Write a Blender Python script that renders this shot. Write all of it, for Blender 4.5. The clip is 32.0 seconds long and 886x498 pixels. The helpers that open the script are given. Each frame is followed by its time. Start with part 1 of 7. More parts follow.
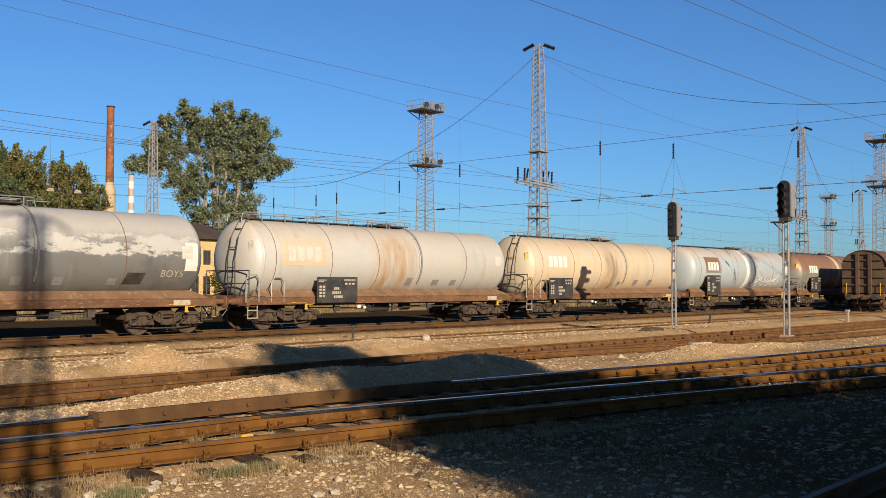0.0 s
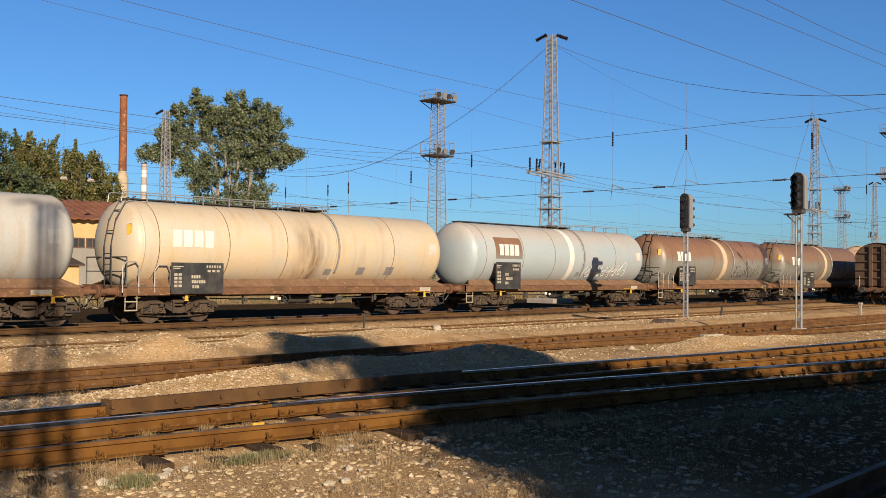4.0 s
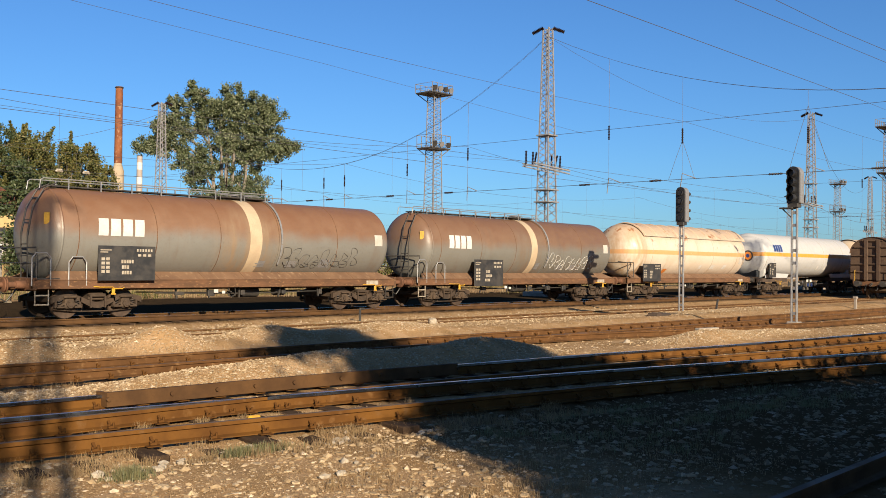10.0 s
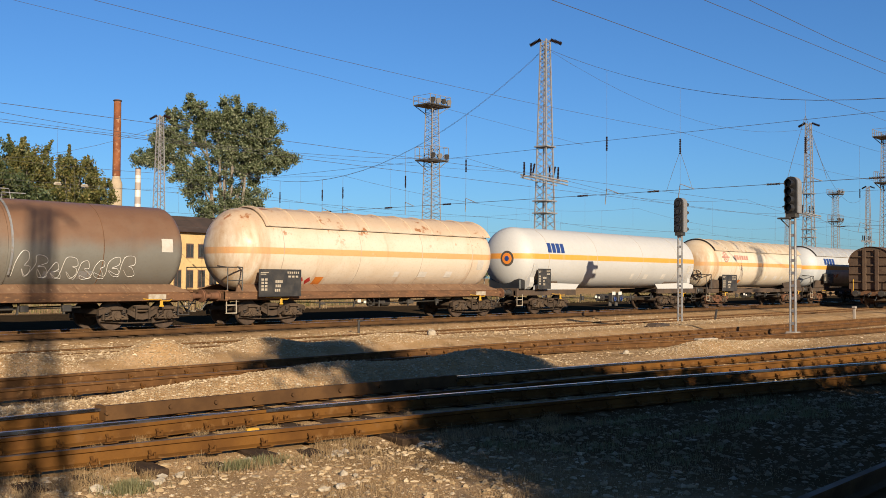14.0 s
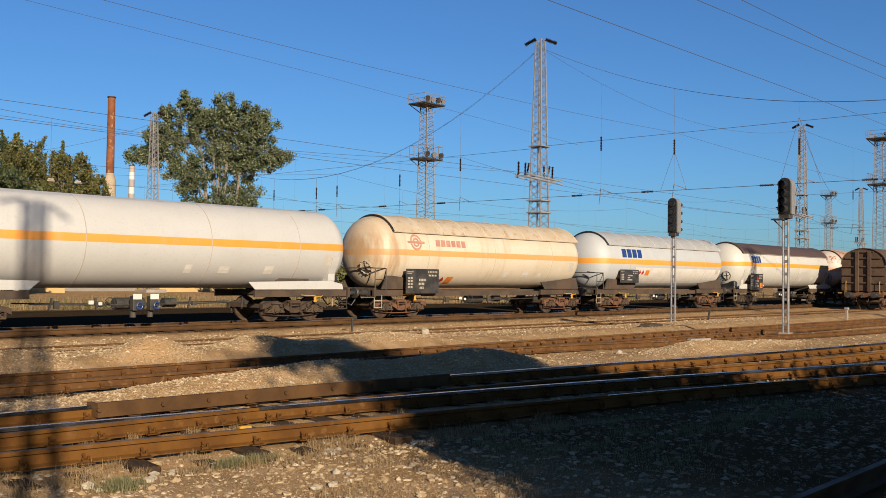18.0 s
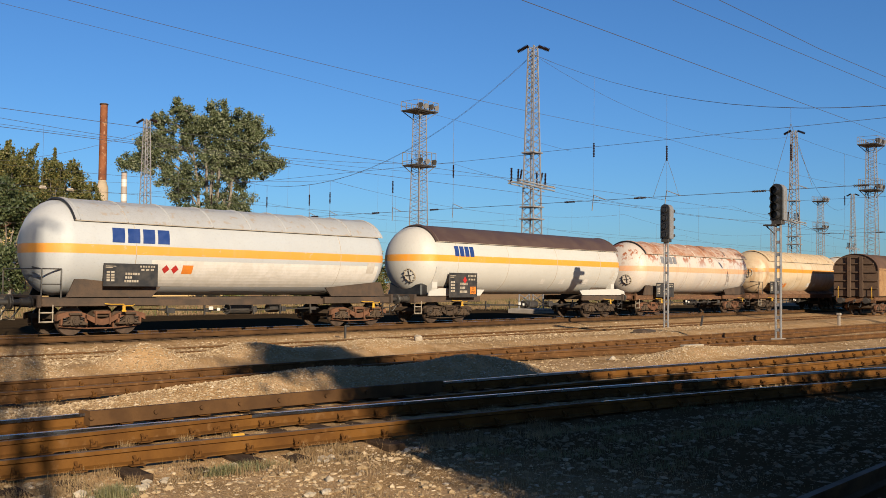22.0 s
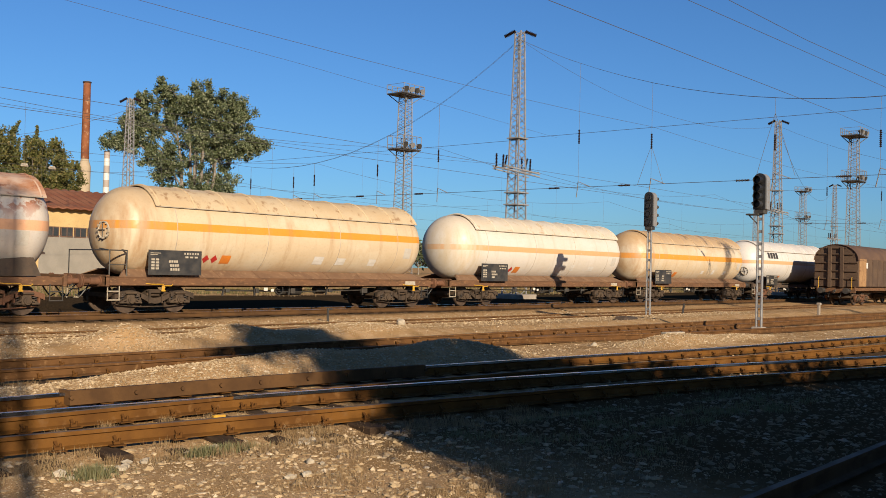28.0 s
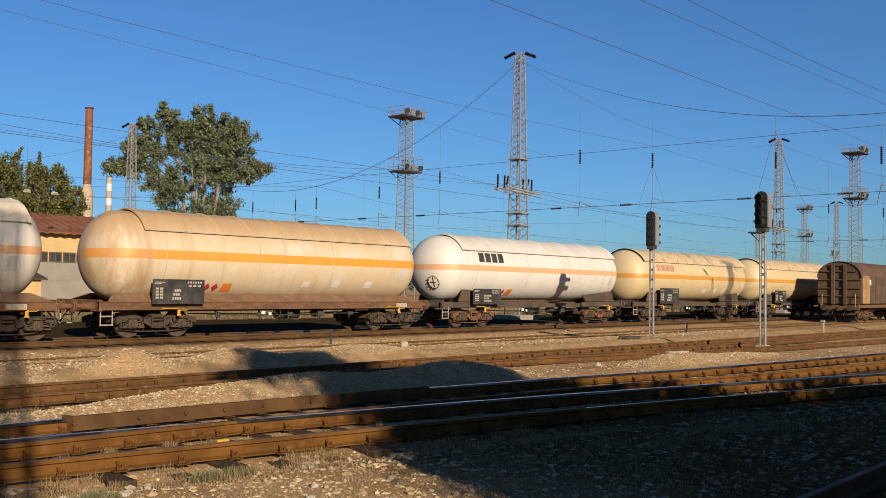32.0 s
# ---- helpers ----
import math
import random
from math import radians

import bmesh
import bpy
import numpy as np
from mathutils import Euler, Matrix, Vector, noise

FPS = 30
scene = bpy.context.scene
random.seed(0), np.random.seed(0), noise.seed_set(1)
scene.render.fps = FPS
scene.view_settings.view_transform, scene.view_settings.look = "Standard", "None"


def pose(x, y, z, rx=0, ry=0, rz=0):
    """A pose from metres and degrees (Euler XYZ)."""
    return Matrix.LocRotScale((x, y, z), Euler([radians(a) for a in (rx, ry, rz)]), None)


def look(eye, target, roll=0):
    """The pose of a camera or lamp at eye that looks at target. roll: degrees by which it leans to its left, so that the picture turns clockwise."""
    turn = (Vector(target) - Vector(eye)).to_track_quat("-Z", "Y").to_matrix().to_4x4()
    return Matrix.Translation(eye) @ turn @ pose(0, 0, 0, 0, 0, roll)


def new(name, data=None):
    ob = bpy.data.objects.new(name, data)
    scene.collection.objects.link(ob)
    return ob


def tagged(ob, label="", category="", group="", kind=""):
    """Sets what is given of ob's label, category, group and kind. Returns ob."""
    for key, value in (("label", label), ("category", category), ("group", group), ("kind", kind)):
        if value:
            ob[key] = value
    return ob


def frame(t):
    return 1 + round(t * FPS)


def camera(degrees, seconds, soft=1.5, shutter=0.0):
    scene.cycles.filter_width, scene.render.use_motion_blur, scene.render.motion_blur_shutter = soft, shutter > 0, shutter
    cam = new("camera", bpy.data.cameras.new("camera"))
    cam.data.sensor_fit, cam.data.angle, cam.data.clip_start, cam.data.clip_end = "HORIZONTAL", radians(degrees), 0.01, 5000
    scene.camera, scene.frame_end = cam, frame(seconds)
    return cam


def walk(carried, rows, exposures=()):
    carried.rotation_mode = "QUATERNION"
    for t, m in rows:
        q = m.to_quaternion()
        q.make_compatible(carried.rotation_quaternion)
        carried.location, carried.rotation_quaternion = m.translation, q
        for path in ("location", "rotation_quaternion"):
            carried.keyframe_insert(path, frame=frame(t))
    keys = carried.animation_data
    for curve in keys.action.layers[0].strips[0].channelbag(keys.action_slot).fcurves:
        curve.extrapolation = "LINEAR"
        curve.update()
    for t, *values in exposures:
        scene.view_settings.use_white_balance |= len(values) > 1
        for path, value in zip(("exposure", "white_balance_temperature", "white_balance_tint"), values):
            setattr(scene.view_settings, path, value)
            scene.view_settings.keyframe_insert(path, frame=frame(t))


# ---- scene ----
# ---- camera: handheld on one spot, yaw / pitch / roll in degrees ----
EYE = (0.0, 0.0, 1.69)
ROWS = [
    (0.0, -48.15, 2.00, 0.17), (0.5, -48.22, 1.86, 0.21), (1.0, -47.96, 1.72, 0.23), (1.5, -48.00, 1.61, 0.47),
    (2.0, -47.94, 1.65, 0.48), (2.5, -47.80, 1.65, 0.35), (3.0, -47.71, 1.55, 0.38), (3.5, -47.53, 1.42, 0.49),
    (5.5, -47.41, 1.45, 0.55), (6.0, -47.23, 1.57, 0.49), (6.5, -47.14, 1.54, 0.42), (7.0, -47.37, 1.54, 0.42),
    (7.5, -47.23, 1.54, 0.41), (8.0, -47.33, 1.16, 0.56), (8.5, -47.31, 1.08, 0.62), (9.0, -47.50, 0.92, 0.60),
    (9.5, -47.70, 0.97, 0.71), (10.0, -47.72, 1.02, 0.64), (10.5, -47.84, 1.10, 0.62), (11.0, -48.02, 1.11, 0.50),
    (11.5, -47.92, 1.56, 0.51), (12.0, -47.93, 1.76, 0.34), (12.5, -47.75, 1.68, 0.35), (13.0, -48.00, 1.42, 0.44),
    (13.5, -48.05, 1.76, 0.36), (14.0, -47.80, 1.70, 0.39), (14.5, -47.75, 1.61, 0.42), (16.5, -47.86, 1.56, 0.62),
    (17.0, -48.04, 1.67, 0.65), (17.5, -48.03, 1.73, 0.64), (18.0, -48.16, 1.64, 0.73), (18.5, -48.26, 1.92, 0.76),
    (19.0, -48.18, 2.01, 0.52), (19.5, -48.06, 2.24, 0.38), (20.0, -47.97, 2.32, 0.62), (20.5, -48.02, 2.22, 0.65),
    (21.0, -47.63, 2.10, 0.69), (21.5, -48.05, 2.00, 0.82), (22.0, -48.56, 2.03, 0.59), (22.5, -49.01, 1.72, 0.78),
    (23.0, -49.00, 1.43, 0.84), (23.5, -48.94, 1.19, 0.78), (24.0, -49.01, 1.03, 0.85), (24.5, -49.18, 0.96, 1.13),
    (25.0, -49.22, 0.95, 1.12), (25.5, -49.14, 0.98, 1.12), (27.5, -49.43, 1.00, 1.34), (28.0, -49.53, 1.13, 1.41),
    (28.5, -49.67, 1.25, 1.33), (29.0, -49.52, 1.54, 1.28), (29.5, -49.51, 1.80, 1.16), (30.0, -49.51, 1.84, 0.89),
    (30.5, -49.51, 1.99, 0.79), (31.0, -49.42, 2.13, 1.02), (31.5, -49.27, 2.39, 0.93), (32.0, -49.37, 2.39, 0.80),
]
cam = camera(49.03, 32.0, soft=0.5)
walk(cam, [(t, pose(*EYE, 90 + p, 0, y) @ pose(0, 0, 0, 0, 0, r)) for t, y, p, r in ROWS],
     exposures=[(0.0, 0.98), (3.0, 0.98), (6.0, 1.00), (9.0, 1.12), (14.0, 0.98), (17.0, 0.86), (20.0, 0.84), (24.0, 0.94), (28.0, 0.88), (32.0, 0.78)])

# ---- light: low evening sun from behind the camera, clear sky ----
SUN_AZ, SUN_EL = radians(64.2), radians(19.6)      # way in which the light travels, height of the sun
sun_dir = Vector((-math.cos(SUN_AZ) * math.cos(SUN_EL), -math.sin(SUN_AZ) * math.cos(SUN_EL), math.sin(SUN_EL)))
world = bpy.data.worlds.new("sky")
scene.world = world
world.use_nodes = True
wn = world.node_tree
sky = wn.nodes.new("ShaderNodeTexSky")
sky.sky_type = 'NISHITA'
sky.sun_disc = False
sky.sun_elevation = SUN_EL
sky.sun_rotation = math.atan2(sun_dir.x, sun_dir.y)
sky.air_density, sky.dust_density, sky.ozone_density = 1.0, 0.5, 4.0
tint = wn.nodes.new("ShaderNodeMix")
tint.data_type, tint.blend_type = 'RGBA', 'MULTIPLY'
tint.inputs[0].default_value = 1.0
tint.inputs[7].default_value = (0.60, 0.95, 1.31, 1.0)
wn.links.new(sky.outputs[0], tint.inputs[6])
wn.links.new(tint.outputs[2], wn.nodes["Background"].inputs[0])
wn.nodes["Background"].inputs[1].default_value = 0.046
sun_data = bpy.data.lights.new("sun", 'SUN')
sun_data.energy, sun_data.angle, sun_data.color = 5.0, radians(0.53), (1.0, 0.895, 0.675)
sun = new("sun", sun_data)
sun.matrix_world = look(tuple(sun_dir * 200), (0, 0, 0))

# ---- mesh helpers ----
TRACK_Y = 28.52


def mesh_from(name, verts, faces, smooth=False):
    me = bpy.data.meshes.new(name)
    verts = np.asarray(verts, dtype=np.float32)
    faces = np.asarray(faces, dtype=np.int32)
    n, k = faces.shape
    me.vertices.add(len(verts))
    me.vertices.foreach_set("co", verts.ravel())
    me.loops.add(n * k)
    me.loops.foreach_set("vertex_index", faces.ravel())
    me.polygons.add(n)
    me.polygons.foreach_set("loop_start", np.arange(0, n * k, k, dtype=np.int32))
    if smooth:
        me.polygons.foreach_set("use_smooth", np.ones(n, dtype=bool))
    me.update(calc_edges=True)
    if not smooth:
        me.shade_flat()
    return me


def mesh_of(bm, name, mats, smooth=False):
    bmesh.ops.recalc_face_normals(bm, faces=bm.faces[:])
    if smooth:
        for f in bm.faces:
            f.smooth = True
        for e in bm.edges:
            if len(e.link_faces) == 2 and e.calc_face_angle(0) > 0.6:
                e.smooth = False
    me = bpy.data.meshes.new(name)
    bm.to_mesh(me)
    bm.free()
    for m in (mats if isinstance(mats, (list, tuple)) else [mats]):
        me.materials.append(m)
    return me


def part(name, bm, material, parent, label="", smooth=False, m=None):
    """One mesh object under a thing or a part; bm may be a ready mesh that is shared."""
    me = bm if isinstance(bm, bpy.types.Mesh) else mesh_of(bm, name, material, smooth)
    ob = new(name, me)
    ob.parent = parent
    if m is not None:
        ob.matrix_basis = m
    if label:
        ob["label"] = label
    return ob


def thing(name, label, category, m=None, group="", kind=""):
    ob = new(name)
    ob.empty_display_size = 0.3
    if m is not None:
        ob.matrix_basis = m
    return tagged(ob, label, category, group, kind)


def single(name, bm, material, label, category, m=None, group="", kind="", smooth=False):
    me = bm if isinstance(bm, bpy.types.Mesh) else mesh_of(bm, name, material, smooth)
    ob = new(name, me)
    if m is not None:
        ob.matrix_basis = m
    return tagged(ob, label, category, group, kind)


def box(bm, c, s, m=None, mat=0, bevel=0.0):
    hx, hy, hz = s[0] / 2, s[1] / 2, s[2] / 2
    vs = []
    for dx, dy, dz in ((-1, -1, -1), (1, -1, -1), (1, 1, -1), (-1, 1, -1), (-1, -1, 1), (1, -1, 1), (1, 1, 1), (-1, 1, 1)):
        v = Vector((dx * hx, dy * hy, dz * hz))
        if m is not None:
            v = m @ v
        vs.append(bm.verts.new(v + Vector(c)))
    fs = [bm.faces.new([vs[i] for i in f]) for f in ((3, 2, 1, 0), (4, 5, 6, 7), (0, 1, 5, 4), (1, 2, 6, 5), (2, 3, 7, 6), (3, 0, 4, 7))]
    for f in fs:
        f.material_index = mat
    if bevel:
        es = {e for f in fs for e in f.edges}
        r = bmesh.ops.bevel(bm, geom=list(es), offset=bevel, segments=1, affect='EDGES', profile=0.5)
        for f in r["faces"]:
            f.material_index = mat
    return vs


def ring_pts(c, u, v, r, n):
    return [c + u * (r * math.cos(2 * math.pi * i / n)) + v * (r * math.sin(2 * math.pi * i / n)) for i in range(n)]


def frame_of(d):
    d = d.normalized()
    a = Vector((0, 0, 1)) if abs(d.z) < 0.9 else Vector((1, 0, 0))
    u = d.cross(a).normalized()
    return u, d.cross(u).normalized()


def tube(bm, pts, r, n=6, closed=False, cap=True, mat=0):
    """A round bar along a line of points; r may be one radius or one for each point."""
    pts = [Vector(p) for p in pts]
    rs = r if isinstance(r, (list, tuple)) else [r] * len(pts)
    rings, u0 = [], None
    for i, p in enumerate(pts):
        a = pts[i - 1] if (i > 0 or closed) else p
        b = pts[(i + 1) % len(pts)] if (i < len(pts) - 1 or closed) else p
        d = (b - a).normalized()
        if u0 is None:
            u, v = frame_of(d)
        else:
            u = (u0 - d * u0.dot(d)).normalized()
            v = d.cross(u)
        u0 = u
        rings.append([bm.verts.new(q) for q in ring_pts(p, u, v, rs[i], n)])
    m = len(rings)
    for i in range(m if closed else m - 1):
        a, b = rings[i], rings[(i + 1) % m]
        for j in range(n):
            bm.faces.new((a[j], a[(j + 1) % n], b[(j + 1) % n], b[j])).material_index = mat
    if cap and not closed:
        bm.faces.new(rings[0][::-1]).material_index = mat
        bm.faces.new(rings[-1]).material_index = mat


def beam(bm, p, q, w, h=None, mat=0):
    """A straight square bar from p to q."""
    p, q = Vector(p), Vector(q)
    h = h or w
    d = (q - p).normalized()
    u, v = frame_of(d)
    vs = [bm.verts.new(c + u * (a * w / 2) + v * (b * h / 2)) for c in (p, q) for a, b in ((-1, -1), (1, -1), (1, 1), (-1, 1))]
    for f in ((3, 2, 1, 0), (4, 5, 6, 7), (0, 1, 5, 4), (1, 2, 6, 5), (2, 3, 7, 6), (3, 0, 4, 7)):
        bm.faces.new([vs[i] for i in f]).material_index = mat


def lathe_x(bm, prof, y0, z0, n=40, a0=0.0, a1=2 * math.pi, mat=0):
    """Turns (x, r) points about an axis along x through y0, z0. Angle 0 points up."""
    full = abs(a1 - a0 - 2 * math.pi) < 1e-6
    rings = []
    for x, r in prof:
        if r < 1e-5:
            rings.append([bm.verts.new((x, y0, z0))])
            continue
        k = n if full else n + 1
        rings.append([bm.verts.new((x, y0 + r * math.sin(a0 + (a1 - a0) * i / n), z0 + r * math.cos(a0 + (a1 - a0) * i / n))) for i in range(k)])
    for a, b in zip(rings, rings[1:]):
        for i in range(n):
            j = (i + 1) % n if full else i + 1
            if len(a) == 1 and len(b) == 1:
                continue
            if len(a) == 1:
                f = bm.faces.new((a[0], b[j], b[i]))
            elif len(b) == 1:
                f = bm.faces.new((a[i], a[j], b[0]))
            else:
                f = bm.faces.new((a[i], a[j], b[j], b[i]))
            f.material_index = mat


def extrude_profile(bm, prof, path, mats=None, cap=True):
    """Sweeps a closed (side, up) outline along a level path; side is to the right of the way."""
    rows = []
    for i, p in enumerate(path):
        a, b = Vector(path[max(0, i - 1)]), Vector(path[min(len(path) - 1, i + 1)])
        d = (b - a)
        d.z = 0
        d.normalize()
        r = Vector((d.y, -d.x, 0))
        rows.append([bm.verts.new(Vector(p) + r * s + Vector((0, 0, u))) for s, u in prof])
    n = len(prof)
    for a, b in zip(rows, rows[1:]):
        for j in range(n):
            f = bm.faces.new((a[j], a[(j + 1) % n], b[(j + 1) % n], b[j]))
            f.material_index = mats[j] if mats else 0
    if cap:
        bm.faces.new(rows[0][::-1])
        bm.faces.new(rows[-1])


def smooth_path(pts, step):
    """Points along a curve through the given plan points, closely spaced (Catmull-Rom)."""
    P = [np.array(p, float) for p in pts]
    P = [2 * P[0] - P[1]] + P + [2 * P[-1] - P[-2]]
    out = []
    for i in range(1, len(P) - 2):
        n = max(1, int(np.linalg.norm(P[i + 1] - P[i]) / step))
        for k in range(n):
            t = k / n
            a, b, c, d = P[i - 1], P[i], P[i + 1], P[i + 2]
            out.append(0.5 * ((2 * b) + (c - a) * t + (2 * a - 5 * b + 4 * c - d) * t * t + (3 * b - a - 3 * c + d) * t ** 3))
    out.append(P[-2])
    return out

# ---- materials ----
def nodes_of(name):
    m = bpy.data.materials.new(name)
    m.use_nodes = True
    nt = m.node_tree
    return m, nt, nt.nodes["Principled BSDF"]


def nd(nt, kind, **kw):
    n = nt.nodes.new(kind)
    for k, v in kw.items():
        n.inputs[k.replace("_", " ")].default_value = v
    return n


BASE_SCALE = (0.635, 0.575, 0.55)                  # scales every base colour, so that shade renders darker and redder


def rgba(c):
    return (*[v * d for v, d in zip(c, BASE_SCALE)], 1.0)


def noise_at(nt, coord, scale, detail=5.0, rough=0.6, stretch=None):
    if stretch:
        mp = nt.nodes.new("ShaderNodeMapping")
        mp.inputs["Scale"].default_value = stretch
        nt.links.new(coord, mp.inputs["Vector"])
        coord = mp.outputs[0]
    n = nd(nt, "ShaderNodeTexNoise", Scale=scale, Detail=detail, Roughness=rough)
    nt.links.new(coord, n.inputs["Vector"])
    return n.outputs["Fac"]


def ramp(nt, fac, lo, hi, c0=0.0, c1=1.0):
    r = nt.nodes.new("ShaderNodeMapRange")
    r.interpolation_type = 'SMOOTHSTEP'
    for k, v in (("From Min", lo), ("From Max", hi), ("To Min", c0), ("To Max", c1)):
        r.inputs[k].default_value = v
    nt.links.new(fac, r.inputs["Value"])
    return r.outputs["Result"]


def mix(nt, fac, a, b, mode='MIX'):
    n = nt.nodes.new("ShaderNodeMix")
    n.data_type, n.blend_type = 'RGBA', mode
    for sock, v in ((0, fac), (6, a), (7, b)):
        if isinstance(v, bpy.types.NodeSocket):
            nt.links.new(v, n.inputs[sock])
        else:
            n.inputs[sock].default_value = rgba(v) if sock else v
    return n.outputs[2]


def math_node(nt, op, a, b=None):
    n = nt.nodes.new("ShaderNodeMath")
    n.operation = op
    for i, v in enumerate((a, b)):
        if v is None:
            continue
        if isinstance(v, bpy.types.NodeSocket):
            nt.links.new(v, n.inputs[i])
        else:
            n.inputs[i].default_value = v
    return n.outputs[0]


def coords(nt, shift=False):
    co = nt.nodes.new("ShaderNodeTexCoord").outputs["Object"]
    if shift:
        oi = nt.nodes.new("ShaderNodeObjectInfo")
        ad = nt.nodes.new("ShaderNodeVectorMath")
        ad.operation = 'ADD'
        mu = math_node(nt, 'MULTIPLY', oi.outputs["Random"], 37.0)
        nt.links.new(co, ad.inputs[0])
        nt.links.new(mu, ad.inputs[1])
        co = ad.outputs[0]
    return co


def bump_of(nt, bsdf, h, strength, dist):
    b = nd(nt, "ShaderNodeBump", Strength=strength, Distance=dist)
    nt.links.new(h, b.inputs["Height"])
    nt.links.new(b.outputs[0], bsdf.inputs["Normal"])


def surf(name, a, b, scale=3.0, rough=0.7, metal=0.0, bump=0.3, dist=0.01, fine=40.0, third=None, shift=True, stretch=None):
    """A worn surface: two colours in large patches, a third in small spots, grain and relief."""
    m, nt, bs = nodes_of(name)
    co = coords(nt, shift)
    big = noise_at(nt, co, scale, stretch=stretch)
    small = noise_at(nt, co, fine, 3.0)
    col = mix(nt, ramp(nt, big, 0.35, 0.65), a, b)
    if third:
        col = mix(nt, ramp(nt, noise_at(nt, co, scale * 4.3, stretch=stretch), 0.55, 0.68), col, third)
    dark = tuple(v * 0.72 for v in a)
    col = mix(nt, ramp(nt, small, 0.45, 0.75, 0.0, 0.5), col, dark)
    nt.links.new(col, bs.inputs["Base Color"])
    nt.links.new(ramp(nt, big, 0.3, 0.7, rough - 0.1, min(1.0, rough + 0.1)), bs.inputs["Roughness"])
    bs.inputs["Metallic"].default_value = metal
    if rough >= 0.75 and metal <= 0.1:       # rust, dust and timber hardly shine
        bs.inputs["Specular IOR Level"].default_value = 0.12
    if bump:
        bump_of(nt, bs, small, bump, dist)
    return m


RAIL_RUST = surf("rail_rust", (0.178, 0.080, 0.016), (0.108, 0.047, 0.012), 1.6, 0.8, 0.0, 0.5, 0.004, 55, third=(0.18, 0.092, 0.032), shift=False)
RAIL_MID = surf("rail_brown_rust", (0.155, 0.076, 0.028), (0.10, 0.05, 0.02), 1.8, 0.8, 0.0, 0.5, 0.004, 50, third=(0.22, 0.125, 0.055), shift=False)
RAIL_DULL = surf("rail_old_rust", (0.135, 0.072, 0.03), (0.085, 0.046, 0.022), 2.0, 0.75, 0.1, 0.5, 0.004, 45, shift=False)
RAIL_TOP = surf("rail_polished", (0.62, 0.66, 0.74), (0.50, 0.54, 0.62), 1.0, 0.26, 1.0, 0.05, 0.001, 20, shift=False)
RAIL_TOP_OLD = surf("rail_top_old", (0.22, 0.16, 0.12), (0.15, 0.10, 0.07), 1.3, 0.75, 0.05, 0.1, 0.001, 20, shift=False)
WOOD_TIE = surf("sleeper_wood", (0.055, 0.035, 0.022), (0.10, 0.065, 0.04), 4.0, 0.9, 0, 0.7, 0.012, 26, stretch=(6, 1, 6))
GALV = surf("galvanised_steel", (0.40, 0.41, 0.42), (0.30, 0.31, 0.33), 3.0, 0.55, 0.4, 0.1, 0.002, 30, third=(0.33, 0.25, 0.18))
GALV_RUST = surf("weathered_mast_steel", (0.36, 0.37, 0.39), (0.29, 0.29, 0.30), 1.2, 0.65, 0.2, 0.1, 0.002, 20, third=(0.25, 0.15, 0.09))
DARK_STEEL = surf("dark_steel", (0.045, 0.043, 0.042), (0.075, 0.065, 0.055), 3.0, 0.6, 0.2, 0.2, 0.003, 30)
BLACK_PAINT = surf("black_paint", (0.018, 0.018, 0.02), (0.03, 0.03, 0.032), 4.0, 0.45, 0.0, 0.1, 0.002, 30)
INSULATOR = surf("brown_insulator", (0.026, 0.014, 0.012), (0.02, 0.013, 0.012), 6.0, 0.25, 0.0, 0.0)
WIRE = surf("copper_wire", (0.11, 0.105, 0.105), (0.085, 0.08, 0.08), 2.0, 0.7, 0.1, 0.0)
CONCRETE = surf("old_concrete", (0.42, 0.38, 0.33), (0.33, 0.29, 0.25), 1.5, 0.85, 0, 0.4, 0.008, 30)
BARK = surf("bark", (0.33, 0.30, 0.26), (0.18, 0.155, 0.13), 3.0, 0.9, 0, 0.8, 0.02, 12, stretch=(3, 3, 1))
WHITE_PAINT = surf("white_paint", (0.78, 0.77, 0.74), (0.68, 0.66, 0.61), 3.0, 0.5, 0, 0.05, 0.001, 30)
ORANGE_PAINT = surf("orange_paint", (0.80, 0.26, 0.03), (0.70, 0.22, 0.03), 5.0, 0.5, 0, 0.05, 0.001, 30)
RED_PAINT = surf("red_paint", (0.55, 0.03, 0.025), (0.45, 0.03, 0.025), 5.0, 0.5, 0, 0.05, 0.001, 30)
YELLOW_PAINT = surf("yellow_paint", (0.72, 0.42, 0.03), (0.55, 0.30, 0.03), 8.0, 0.55, 0, 0.1, 0.002, 30)
BLUE_PAINT = surf("blue_paint", (0.015, 0.05, 0.22), (0.02, 0.06, 0.25), 5.0, 0.5, 0, 0.05, 0.001, 30)


